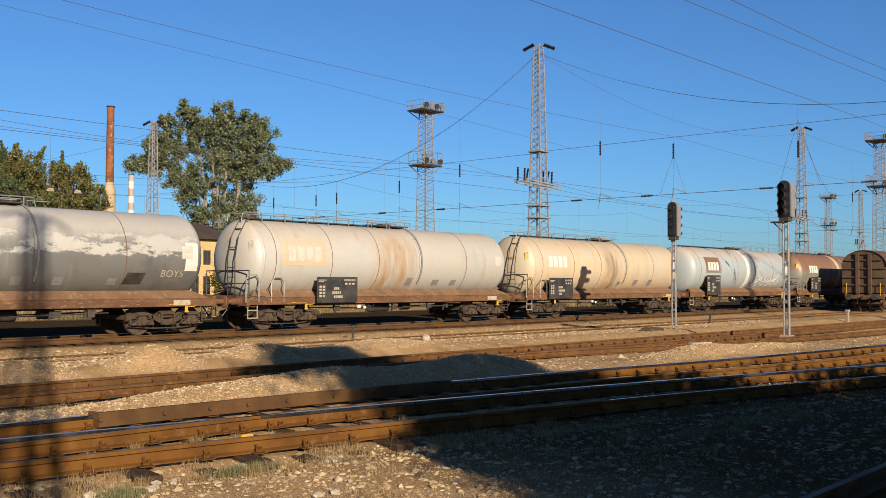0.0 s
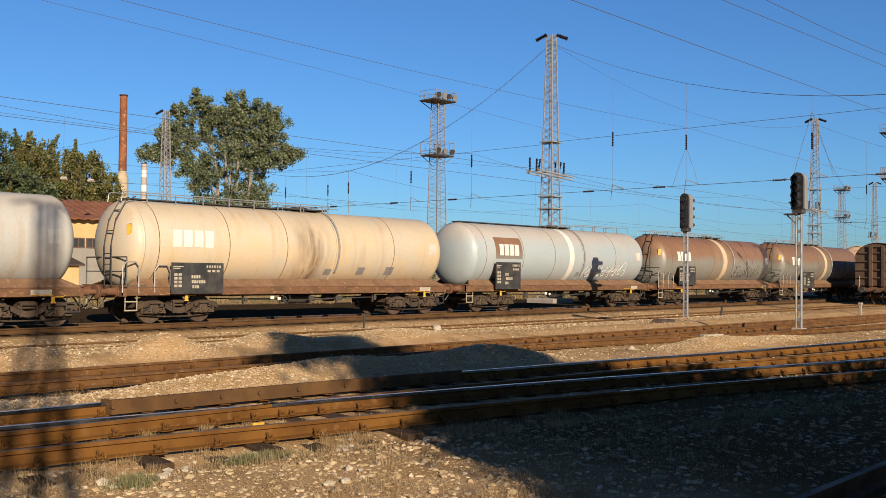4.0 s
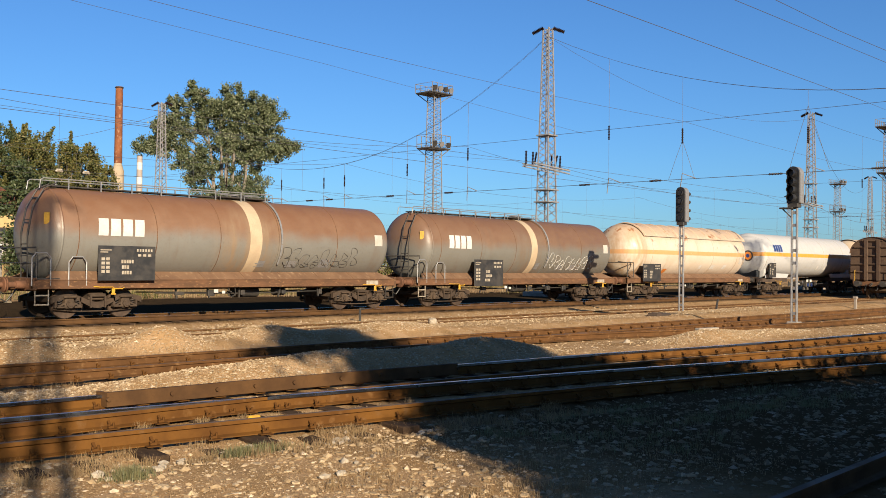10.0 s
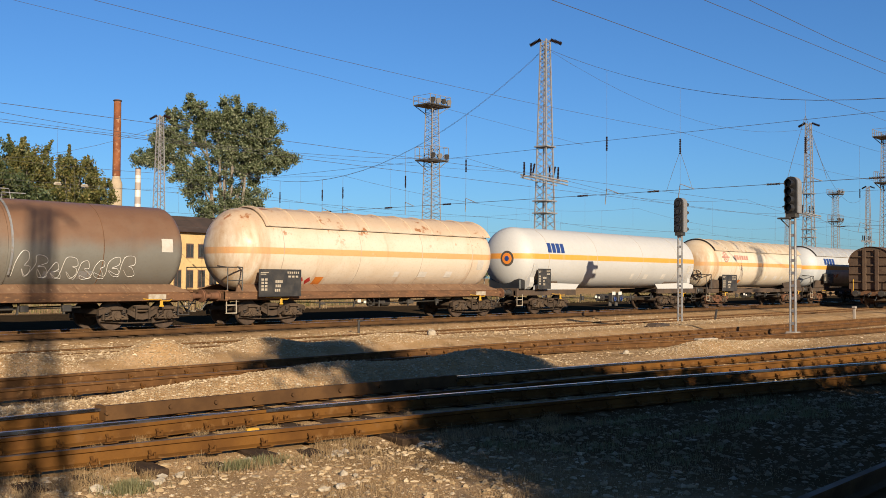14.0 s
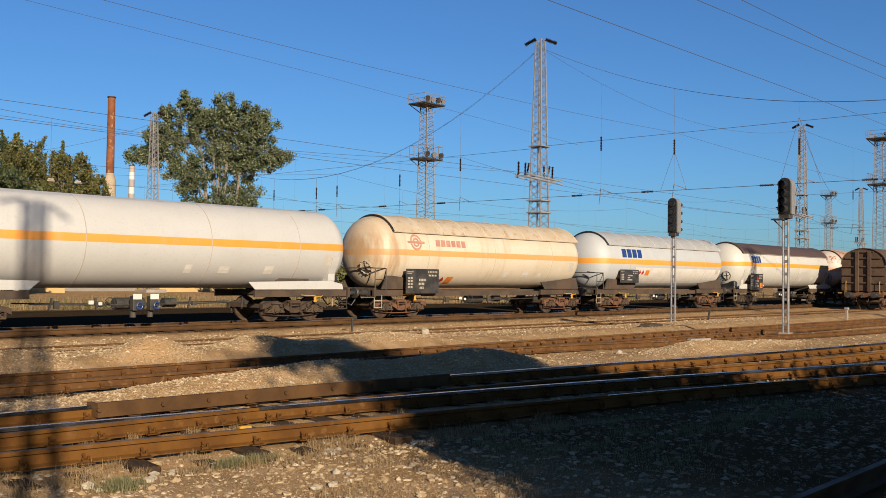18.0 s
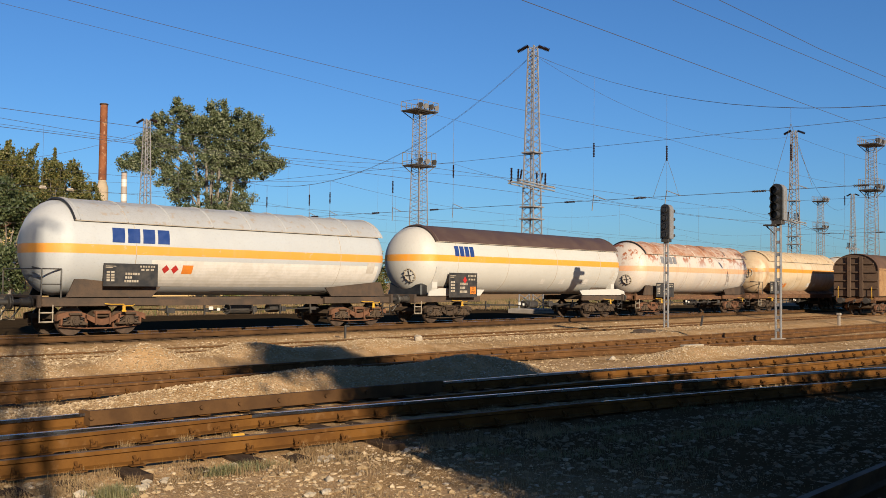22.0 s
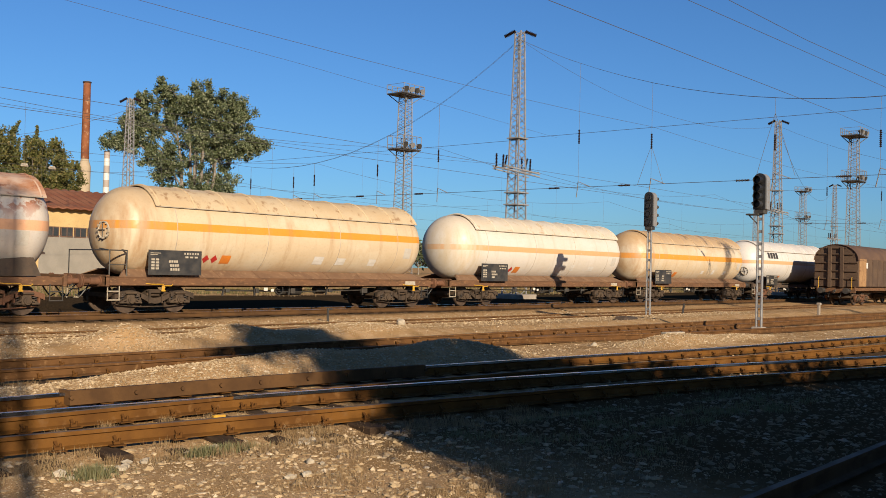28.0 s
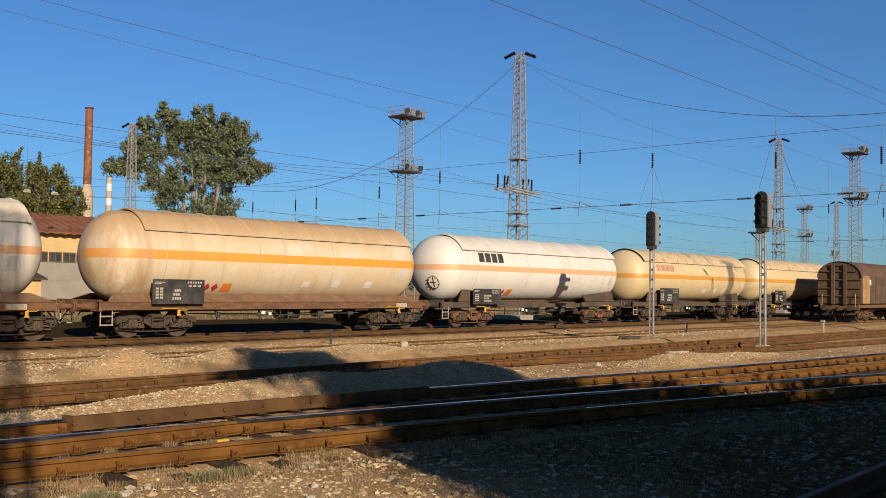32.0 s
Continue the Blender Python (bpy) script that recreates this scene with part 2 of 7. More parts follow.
def ground_material():
    m, nt, bs = nodes_of("dusty_ballast_ground")
    co = coords(nt)
    big = noise_at(nt, co, 0.22, 6)
    mid = noise_at(nt, co, 2.2, 6)
    fine = noise_at(nt, co, 19.0, 6, 0.7)
    col = mix(nt, ramp(nt, big, 0.38, 0.62), (0.509, 0.329, 0.162), (0.431, 0.274, 0.132))
    col = mix(nt, ramp(nt, mid, 0.42, 0.62), col, (0.571, 0.39, 0.219))
    col = mix(nt, ramp(nt, noise_at(nt, co, 0.6, 4), 0.56, 0.7, 0, 0.4), col, (0.201, 0.138, 0.0693))
    col = mix(nt, ramp(nt, fine, 0.5, 0.72, 0, 0.5), col, (0.169, 0.116, 0.0693))
    vor = nd(nt, "ShaderNodeTexVoronoi", Scale=34.0)
    nt.links.new(co, vor.inputs["Vector"])
    peb = ramp(nt, vor.outputs["Distance"], 0.1, 0.45, 1.0, 0.0)
    tint = nt.nodes.new("ShaderNodeSeparateColor")
    nt.links.new(vor.outputs["Color"], tint.inputs[0])
    col = mix(nt, math_node(nt, 'MULTIPLY', peb, ramp(nt, tint.outputs[0], 0.5, 0.9, 0.0, 0.4)), col, (0.477, 0.374, 0.27))
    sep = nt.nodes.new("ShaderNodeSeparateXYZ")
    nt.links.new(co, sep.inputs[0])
    # oily dark strip under the train, with the train's shade painted in too
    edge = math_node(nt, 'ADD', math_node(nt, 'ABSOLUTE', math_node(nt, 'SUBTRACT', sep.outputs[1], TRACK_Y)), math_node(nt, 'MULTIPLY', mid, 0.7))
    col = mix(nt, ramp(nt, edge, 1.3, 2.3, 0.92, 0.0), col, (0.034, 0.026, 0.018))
    # train shade behind the line and tree shade by the nearest track, painted dark
    ragged = math_node(nt, 'ADD', sep.outputs[1], math_node(nt, 'MULTIPLY', math_node(nt, 'ADD', mid, big), 2.2))
    train_shade = math_node(nt, 'MULTIPLY', ramp(nt, ragged, 31.0, 32.0), ramp(nt, ragged, 47.0, 50.0, 1.0, 0.0))
    col = mix(nt, math_node(nt, 'MULTIPLY', train_shade, 0.93), col, (0.036, 0.027, 0.018))
    tree_shade = math_node(nt, 'MULTIPLY', ramp(nt, ragged, 9.8, 11.8, 0.85, 0.0), ramp(nt, sep.outputs[0], 6.0, 9.5))
    col = mix(nt, tree_shade, col, (0.056, 0.037, 0.019))
    nt.links.new(col, bs.inputs["Base Color"])
    bs.inputs["Roughness"].default_value = 1.0
    bs.inputs["Specular IOR Level"].default_value = 0.0
    h = math_node(nt, 'ADD', math_node(nt, 'MULTIPLY', peb, 0.7), fine)
    bump_of(nt, bs, h, 0.6, 0.025)
    return m


def stone_material(name="limestone_gravel", k=1.0):
    m, nt, bs = nodes_of(name)
    g = nt.nodes.new("ShaderNodeNewGeometry")
    co = coords(nt)
    r = nt.nodes.new("ShaderNodeValToRGB")
    els = r.color_ramp.elements
    els[0].color, els[1].color = rgba((0.38, 0.28, 0.16)), rgba((0.74, 0.63, 0.48))
    els.new(0.55).color = rgba((0.50, 0.385, 0.235))
    els.new(0.88).color = rgba((0.62, 0.50, 0.335))
    for e in els:
        e.color = [v * k for v in e.color[:3]] + [1.0]
    nt.links.new(g.outputs["Random Per Island"], r.inputs[0])
    col = mix(nt, ramp(nt, noise_at(nt, co, 30.0), 0.45, 0.7, 0, 0.5), r.outputs[0], tuple(v * k for v in (0.257, 0.167, 0.1)))
    nt.links.new(col, bs.inputs["Base Color"])
    bs.inputs["Roughness"].default_value = 1.0
    bs.inputs["Specular IOR Level"].default_value = 0.1
    bump_of(nt, bs, noise_at(nt, co, 60.0), 0.4, 0.006)
    return m


def leaf_material(name, a, b, c):
    m, nt, bs = nodes_of(name)
    g = nt.nodes.new("ShaderNodeNewGeometry")
    r = nt.nodes.new("ShaderNodeValToRGB")
    els = r.color_ramp.elements
    els[0].color, els[1].color = rgba(a), rgba(c)
    els.new(0.6).color = rgba(b)
    nt.links.new(g.outputs["Random Per Island"], r.inputs[0])
    nt.links.new(r.outputs[0], bs.inputs["Base Color"])
    bs.inputs["Roughness"].default_value = 0.6
    tr = nt.nodes.new("ShaderNodeBsdfTranslucent")
    nt.links.new(r.outputs[0], tr.inputs["Color"])
    mx = nt.nodes.new("ShaderNodeMixShader")
    mx.inputs[0].default_value = 0.35
    nt.links.new(bs.outputs[0], mx.inputs[1])
    nt.links.new(tr.outputs[0], mx.inputs[2])
    nt.links.new(mx.outputs[0], nt.nodes["Material Output"].inputs[0])
    return m


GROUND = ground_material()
STONE = stone_material()
# copy of the gravel with tree shade put into its darker tone
SHADED_STONE = stone_material("shaded_gravel", 0.62)
LEAF_GREY = leaf_material("silver_poplar_leaves", (0.083, 0.117, 0.045), (0.155, 0.192, 0.083), (0.37, 0.40, 0.26))
LEAF_GREEN = leaf_material("locust_leaves", (0.0968, 0.119, 0.0264), (0.167, 0.172, 0.044), (0.317, 0.255, 0.0792))
LEAF_DARK = leaf_material("dark_green_leaves", (0.05, 0.085, 0.03), (0.09, 0.125, 0.045), (0.17, 0.19, 0.07))
DRY_GRASS = leaf_material("dry_grass_blades", (0.40, 0.27, 0.13), (0.52, 0.385, 0.20), (0.29, 0.175, 0.085))
GREEN_WEED = leaf_material("grey_green_weed", (0.20, 0.215, 0.09), (0.26, 0.26, 0.125), (0.34, 0.29, 0.14))

# ---- tracks in plan: the far rail of each, then its gauge to the near side ----
GAUGE = 1.507                                # between rail centres
FAR_RAIL = {
    "line": [(-60, TRACK_Y + 0.7535), (320, TRACK_Y + 0.7535)],
    "second": [(-60, 24.36), (40, 24.36), (200, 24.36)],
    "third": [(-40, 16.1), (0, 16.05), (10, 16.0), (18, 15.95), (25, 15.85), (32, 15.7), (46, 15.2), (70, 14.2), (130, 11.5)],
    "fourth": [(-25, 12.9), (-5, 12.1), (5.1, 11.66), (9.2, 11.45), (12.5, 11.12), (16.6, 10.6), (20.7, 9.9), (28.8, 9.0), (45, 7.6), (90, 5.4)],
    "fifth": [(-25, 14.6), (-5, 11.95), (0, 11.2), (4.66, 10.55), (8.0, 9.98), (10.8, 9.48), (14.35, 8.72), (18.56, 7.62), (21.66, 6.75), (30, 4.3), (45, -0.5)],
    "nearest": [(-20, 3.03), (60, 3.03)],
}


def offset_path(path, d):
    out = []
    for i, p in enumerate(path):
        a, b = path[max(0, i - 1)], path[min(len(path) - 1, i + 1)]
        t = (b - a) / np.linalg.norm(b - a)
        out.append(p + np.array([t[1], -t[0]]) * d)
    return out


RAILS = {}
for key, pts in FAR_RAIL.items():
    far = smooth_path(pts, 0.8)
    RAILS[key] = (far, offset_path(far, GAUGE))

# ---- ground ----
rng = np.random.default_rng(5)
WAVES = [(rng.uniform(-1, 1) * k, rng.uniform(-1, 1) * k, rng.uniform(0, 6.28), 1.0 / k ** 0.85) for k in (0.25, 0.4, 0.6, 0.9, 1.3, 1.9, 2.6, 3.6, 5, 7, 10, 14) for _ in range(3)]
# heaps of ballast: x, y, half length, half width, height
HEAPS = [(11.2, 18.2, 0.75, 0.65, 0.35), (14.4, 18.6, 1.1, 0.7, 0.30), (18.2, 18.8, 1.8, 0.7, 0.20), (8.2, 18.0, 0.85, 0.65, 0.27), (5.4, 18.2, 1.2, 0.7, 0.2),
         (8.8, 13.05, 1.8, 0.62, 0.26), (11.8, 12.95, 1.9, 0.7, 0.44), (15.3, 12.7, 1.7, 0.65, 0.40), (6.0, 13.3, 1.6, 0.5, 0.10),
         (23.5, 12.0, 2.0, 0.65, 0.24), (27.5, 12.0, 2.2, 0.6, 0.14), (3.0, 13.6, 2.0, 0.5, 0.12)]


def rail_distance(x, y, keys):
    d = np.full(np.shape(x), 1e9)
    for key in keys:
        for path in RAILS[key]:
            p = np.array(path)
            yy = np.interp(x, p[:, 0], p[:, 1])
            d = np.minimum(d, np.abs(y - yy))
    return d


def heap_height(x, y):
    return sum(h * np.exp(-(((x - hx) / lx) ** 2 + ((y - hy) / ly) ** 2) * 0.9) for hx, hy, lx, ly, h in HEAPS)


def ground_z(x, y):
    x, y = np.asarray(x, float), np.asarray(y, float)
    n = sum(a * np.sin(kx * x + ky * y + ph) for kx, ky, ph, a in WAVES) / 12.0
    near = np.exp(-((x - 15) / 60) ** 2 - ((y - 10) / 40) ** 2)
    z = -0.205 + 0.03 * n * near
    # a low bank before the second track, which lies deeper and is buried to its rail heads
    z = z + 0.135 * np.clip((y - 17.3) / 0.8, 0, 1) * np.clip((21.8 - y) / 1.8, 0, 1)
    z = z - 0.085 * np.clip((y - 20.6) / 1.4, 0, 1) * np.clip((26.9 - y) / 0.6, 0, 1)
    for hx, hy, lx, ly, h in HEAPS:
        u, v = (x - hx) / lx, (y - hy) / ly
        z = z + h * np.exp(-(u * u + v * v) * 0.9) * (1 + 0.42 * n)
    # worn hollow before the near rail of the fifth track, where the sleeper ends stand free
    fn = np.array(RAILS["fifth"][1])
    off = np.interp(x, fn[:, 0], fn[:, 1]) - y
    z = z - 0.07 * np.exp(-((off - 0.5) / 0.28) ** 2) * np.clip(1 + 0.8 * n, 0, 2)
    d = rail_distance(x, y, ("fourth", "fifth", "third", "line", "nearest"))
    lid = -0.175 + 0.55 * np.clip(d - 0.12, 0, None)
    head = -0.335 + 0.4 * np.clip(rail_distance(x, y, ("second",)) - 0.06, 0, None)
    return np.minimum(np.minimum(z, lid), head)


def graded(a, b, step, lo, hi):
    mid = np.arange(a, b, step)
    out, s = [], step
    p = b
    while p < hi:
        out.append(p)
        s *= 1.22
        p += s
    out.append(hi)
    lead, s, p = [], step, a
    while p > lo:
        s *= 1.22
        p -= s
        lead.append(max(p, lo))
    return np.array(lead[::-1] + list(mid) + out)


gx, gy = graded(2.0, 34.0, 0.13, -2500.0, 4000.0), graded(2.4, 24.0, 0.11, -2500.0, 4000.0)
GX, GY = np.meshgrid(gx, gy)
GZ = ground_z(GX, GY)
idx = np.arange(GX.size).reshape(GX.shape)
quads = np.stack([idx[:-1, :-1], idx[:-1, 1:], idx[1:, 1:], idx[1:, :-1]], -1).reshape(-1, 4)
me = mesh_from("ground", np.stack([GX, GY, GZ], -1).reshape(-1, 3), quads, True)
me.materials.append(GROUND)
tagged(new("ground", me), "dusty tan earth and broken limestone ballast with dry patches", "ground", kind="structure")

# ---- rails and sleepers ----
RAIL_PROFILE = [(-0.036, 0.0), (0.036, 0.0), (0.036, -0.038), (0.009, -0.052), (0.009, -0.14), (0.068, -0.16), (0.068, -0.172), (-0.068, -0.172), (-0.068, -0.16), (-0.009, -0.14), (-0.009, -0.052), (-0.036, -0.038)]
TOP_FACE = [1] + [0] * 11


RAIL_Z = {"second": -0.235}                  # rail heads that lie lower than those of the running line


def rail_mesh(path, top, side, z=0.0, worn=False):
    """A rail with its top, and where it is worn its gauge face too, in the top's material."""
    bm = bmesh.new()
    extrude_profile(bm, RAIL_PROFILE, [(p[0], p[1], z) for p in path], [1, 1] + [0] * 10 if worn else TOP_FACE)
    return mesh_of(bm, "rail", [side, top])


SLEEPER = bmesh.new()
box(SLEEPER, (0, 0, -0.25), (0.24, 2.6, 0.15), bevel=0.015)
SLEEPER = mesh_of(SLEEPER, "sleeper", WOOD_TIE)
CLIP = bmesh.new()
box(CLIP, (0, 0, -0.166), (0.16, 0.30, 0.012), bevel=0.003)
for sgn in (-1, 1):
    box(CLIP, (0.0, sgn * 0.085, -0.145), (0.07, 0.05, 0.03), bevel=0.006)
    tube(CLIP, [(0.03, sgn * 0.09, -0.13), (0.03, sgn * 0.09, -0.10)], 0.014, 6)
    tube(CLIP, [(-0.03, sgn * 0.105, -0.13), (-0.03, sgn * 0.105, -0.105)], 0.014, 6)
    beam(CLIP, (0.0, sgn * 0.075, -0.13), (0.0, sgn * 0.02, -0.085), 0.03, 0.02)
CLIP = mesh_of(CLIP, "rail_clip", RAIL_RUST)

TRACK_LABEL = {"line": "rusty running line with wooden sleepers under the tank train", "second": "rusty siding track buried in earth to its rail heads",
               "third": "rusty siding track between heaps of ballast", "fourth": "rust-brown turnout track with raised check rail",
               "fifth": "rust-brown turnout track with polished blue-grey running surface", "nearest": "dark shaded track with polished rail top"}
for key, (far, near) in RAILS.items():
    track = thing("railway_track", TRACK_LABEL[key], "railway track", group="tracks of the yard", kind="structure")
    for path in (far, near):
        shiny = (key == "line") or (key == "fifth" and path is far) or (key == "fourth" and path is far)
        part("rail", rail_mesh(path, RAIL_TOP if shiny else RAIL_TOP_OLD, RAIL_RUST if key in ("fourth", "fifth") else RAIL_MID if key in ("second", "third") else RAIL_DULL, RAIL_Z.get(key, 0.0), shiny and key != "line"), None, track)
    lo, hi, step = {"line": (8, 90, 0.6), "second": (8, 8, 0.6), "third": (5, 50, 0.6), "fourth": (2, 45, 0.6), "fifth": (0, 30, 0.6), "nearest": (2, 24, 0.6)}[key]
    fx = np.array(far)
    nx = np.array(near)
    for i, sx in enumerate(np.arange(lo, hi, step)):
        yf, yn = np.interp(sx, fx[:, 0], fx[:, 1]), np.interp(sx, nx[:, 0], nx[:, 1])
        slope = math.atan((np.interp(sx + 0.5, fx[:, 0], fx[:, 1]) - yf) / 0.5)
        sh = rng.uniform(-0.03, 0.03)
        part("sleeper", SLEEPER, None, track, m=pose(sx + sh, (yf + yn) / 2 + rng.uniform(-0.06, 0.06), rng.uniform(-0.012, 0.006) - {"second": 0.04, "third": 0.035, "fourth": 0.02, "nearest": 0.09, "fifth": 0.10 if sx > 8.6 else 0.05 if i % 5 in (0, 2, 3) else 0.008}.get(key, 0.0), 0, 0, math.degrees(slope) + rng.uniform(-1, 1)))
        if key in ("third", "fourth", "fifth") and sx < 32:
            for yy in (yf, yn):
                part("rail_clip", CLIP, None, track, m=pose(sx + sh, yy, 0, 0, 0, math.degrees(slope)))

# ---- the tank train ----
UNDER = surf("rusty_underframe", (0.19, 0.10, 0.055), (0.12, 0.07, 0.043), 1.3, 0.8, 0.0, 0.4, 0.004, 30, third=(0.30, 0.17, 0.085), stretch=(1, 1, 3))
UNDER_GREY = surf("grey_underframe", (0.075, 0.06, 0.05), (0.12, 0.085, 0.062), 1.6, 0.75, 0.0, 0.3, 0.004, 30)
BOGIE_MAT = surf("bogie_grime", (0.085, 0.063, 0.047), (0.125, 0.09, 0.062), 3.0, 0.85, 0.1, 0.5, 0.006, 25)
BOGIE_RUST = surf("bogie_rust", (0.22, 0.11, 0.065), (0.15, 0.08, 0.05), 3.0, 0.85, 0.1, 0.5, 0.006, 25)
FRAME_MAT = surf("dark_bogie_frame", (0.06, 0.046, 0.036), (0.10, 0.072, 0.052), 3.0, 0.8, 0.1, 0.5, 0.006, 25)
WHEEL_MAT = surf("wheel_steel", (0.10, 0.07, 0.05), (0.15, 0.10, 0.07), 5.0, 0.6, 0.5, 0.2, 0.003, 20)
PANEL_MAT = surf("black_notice_panel", (0.032, 0.032, 0.033), (0.06, 0.054, 0.048), 3.0, 0.5, 0.0, 0.1, 0.001, 30)
SHIELD_EDGE = surf("shield_edge", (0.05, 0.045, 0.04), (0.10, 0.08, 0.06), 3.0, 0.7, 0.0, 0.1, 0.002, 20)
STEP_PAINT = surf("worn_step_paint", (0.50, 0.46, 0.38), (0.36, 0.30, 0.22), 8.0, 0.6, 0, 0.1, 0.001, 30)
SADDLE = surf("dusty_saddle_plate", (0.27, 0.165, 0.10), (0.20, 0.12, 0.075), 1.0, 0.8, 0.0, 0.2, 0.003, 30, third=(0.36, 0.24, 0.15), stretch=(2, 1, 0.5))
SEAM_MAT = surf("grimy_weld_seam", (0.40, 0.34, 0.26), (0.50, 0.45, 0.37), 2.0, 0.7, 0.0, 0.0)
FADED_WHITE = surf("faded_white_paint", (0.62, 0.60, 0.55), (0.54, 0.50, 0.44), 3.0, 0.6, 0, 0.05, 0.001, 30)
FADED_ROSE = surf("faded_rose_paint", (0.50, 0.24, 0.18), (0.55, 0.32, 0.24), 3.0, 0.6, 0, 0.05, 0.001, 30)
SPRING_MAT = surf("spring_steel", (0.10, 0.075, 0.06), (0.06, 0.05, 0.045), 6.0, 0.7, 0.3, 0.1, 0.002, 20)


def tank_paint(name, base, patch, top, streak, zc, stripe=None, stripe_col=(0.80, 0.28, 0.03), top_from=0.5, streaks=0.5, rust=0.0, rust_col=(0.20, 0.075, 0.03), low=None, seed=0.0, band=None, brush=None):
    """Paint of a tank: base and patches, a weathered top, streaks that ran down, a stripe along the side."""
    m, nt, bs = nodes_of(name)
    co0 = coords(nt)
    mp = nt.nodes.new("ShaderNodeMapping")
    mp.inputs["Location"].default_value = (seed * 13.7, seed * 5.1, 0)
    nt.links.new(co0, mp.inputs["Vector"])
    co = mp.outputs[0]
    sep = nt.nodes.new("ShaderNodeSeparateXYZ")
    nt.links.new(co0, sep.inputs[0])
    z = sep.outputs[2]
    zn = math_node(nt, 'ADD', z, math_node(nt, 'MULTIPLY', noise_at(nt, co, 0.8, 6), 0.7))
    col = mix(nt, ramp(nt, noise_at(nt, co, 0.55, 6), 0.45, 0.62), base, patch)
    if low:
        col = mix(nt, ramp(nt, zn, zc + 0.15, zc + 0.75, 1.0, 0.0), col, low)
    if stripe:
        inside = math_node(nt, 'MULTIPLY', ramp(nt, z, stripe[0] - 0.006, stripe[0] + 0.006), ramp(nt, z, stripe[1] - 0.006, stripe[1] + 0.006, 1.0, 0.0))
        worn = math_node(nt, 'MULTIPLY', inside, ramp(nt, noise_at(nt, co, 5.0, 6), 0.62, 0.75, 1.0, 0.45))
        col = mix(nt, worn, col, stripe_col)
    if band:
        inside = math_node(nt, 'MULTIPLY', ramp(nt, sep.outputs[0], band[0] - 0.5, band[0] + 0.6), ramp(nt, sep.outputs[0], band[1] - 0.6, band[1] + 0.5, 1.0, 0.0))
        col = mix(nt, math_node(nt, 'MULTIPLY', inside, ramp(nt, noise_at(nt, co, 1.6, 6, 0.6, (2.4, 1.0, 0.3)), 0.28, 0.72)), col, band[2])
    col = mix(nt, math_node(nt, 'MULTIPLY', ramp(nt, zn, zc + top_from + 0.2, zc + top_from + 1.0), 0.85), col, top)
    if brush:            # broad strokes of white paint over the flank
        stroke = noise_at(nt, co, 1.3, 7, 0.72, (0.55, 1.0, 1.25))
        zb = math_node(nt, 'ADD', z, math_node(nt, 'MULTIPLY', noise_at(nt, co, 3.0, 5, 0.7), 0.5))
        inside = math_node(nt, 'MULTIPLY', ramp(nt, zb, brush[0], brush[0] + 0.05), ramp(nt, zb, brush[1] - 0.05, brush[1], 1.0, 0.0))
        col = mix(nt, math_node(nt, 'MULTIPLY', inside, ramp(nt, stroke, 0.46, 0.52)), col, brush[2])
    run = noise_at(nt, co, 1.0, 6, 0.65, (2.6, 1.0, 0.22))
    col = mix(nt, ramp(nt, run, 0.52, 0.75, 0.0, streaks), col, streak)
    if rust:
        spots = noise_at(nt, co, 1.7, 8, 0.7)
        reach = math_node(nt, 'MULTIPLY', ramp(nt, spots, 0.60 - rust * 0.2, 0.66 - rust * 0.2), ramp(nt, zn, zc + 0.3, zc + 1.2))
        col = mix(nt, reach, col, rust_col)
    grime = noise_at(nt, co, 14.0, 5, 0.7)
    col = mix(nt, ramp(nt, grime, 0.5, 0.8, 0.0, 0.30), col, tuple(v * 0.5 for v in streak))
    nt.links.new(col, bs.inputs["Base Color"])
    nt.links.new(ramp(nt, noise_at(nt, co, 2.0), 0.3, 0.7, 0.42, 0.68), bs.inputs["Roughness"])
    bump_of(nt, bs, noise_at(nt, co, 3.0, 4), 0.08, 0.02)
    return m


def wheelset_mesh():
    bm = bmesh.new()
    for s in (-1, 1):
        y = s * 0.75
        prof = [(-0.065 * s, 0.44), (-0.035 * s, 0.46), (0.05 * s, 0.475 - 0.015), (0.068 * s, 0.455), (0.068 * s, 0.38), (0.02 * s, 0.36), (0.01 * s, 0.16), (0.08 * s, 0.14), (0.08 * s, 0.08)]
        rings = []
        for dy, r in prof:
            rings.append([bm.verts.new((r * math.cos(2 * math.pi * i / 28), y + -dy, r * math.sin(2 * math.pi * i / 28))) for i in range(28)])
        for a, b in zip(rings, rings[1:]):
            for i in range(28):
                bm.faces.new((a[i], a[(i + 1) % 28], b[(i + 1) % 28], b[i]))
        bm.faces.new(rings[0])
    tube(bm, [(0, -1.02, 0), (0, 1.02, 0)], 0.08, 10)
    return mesh_of(bm, "wheelset", WHEEL_MAT, True)


WHEELSET = wheelset_mesh()


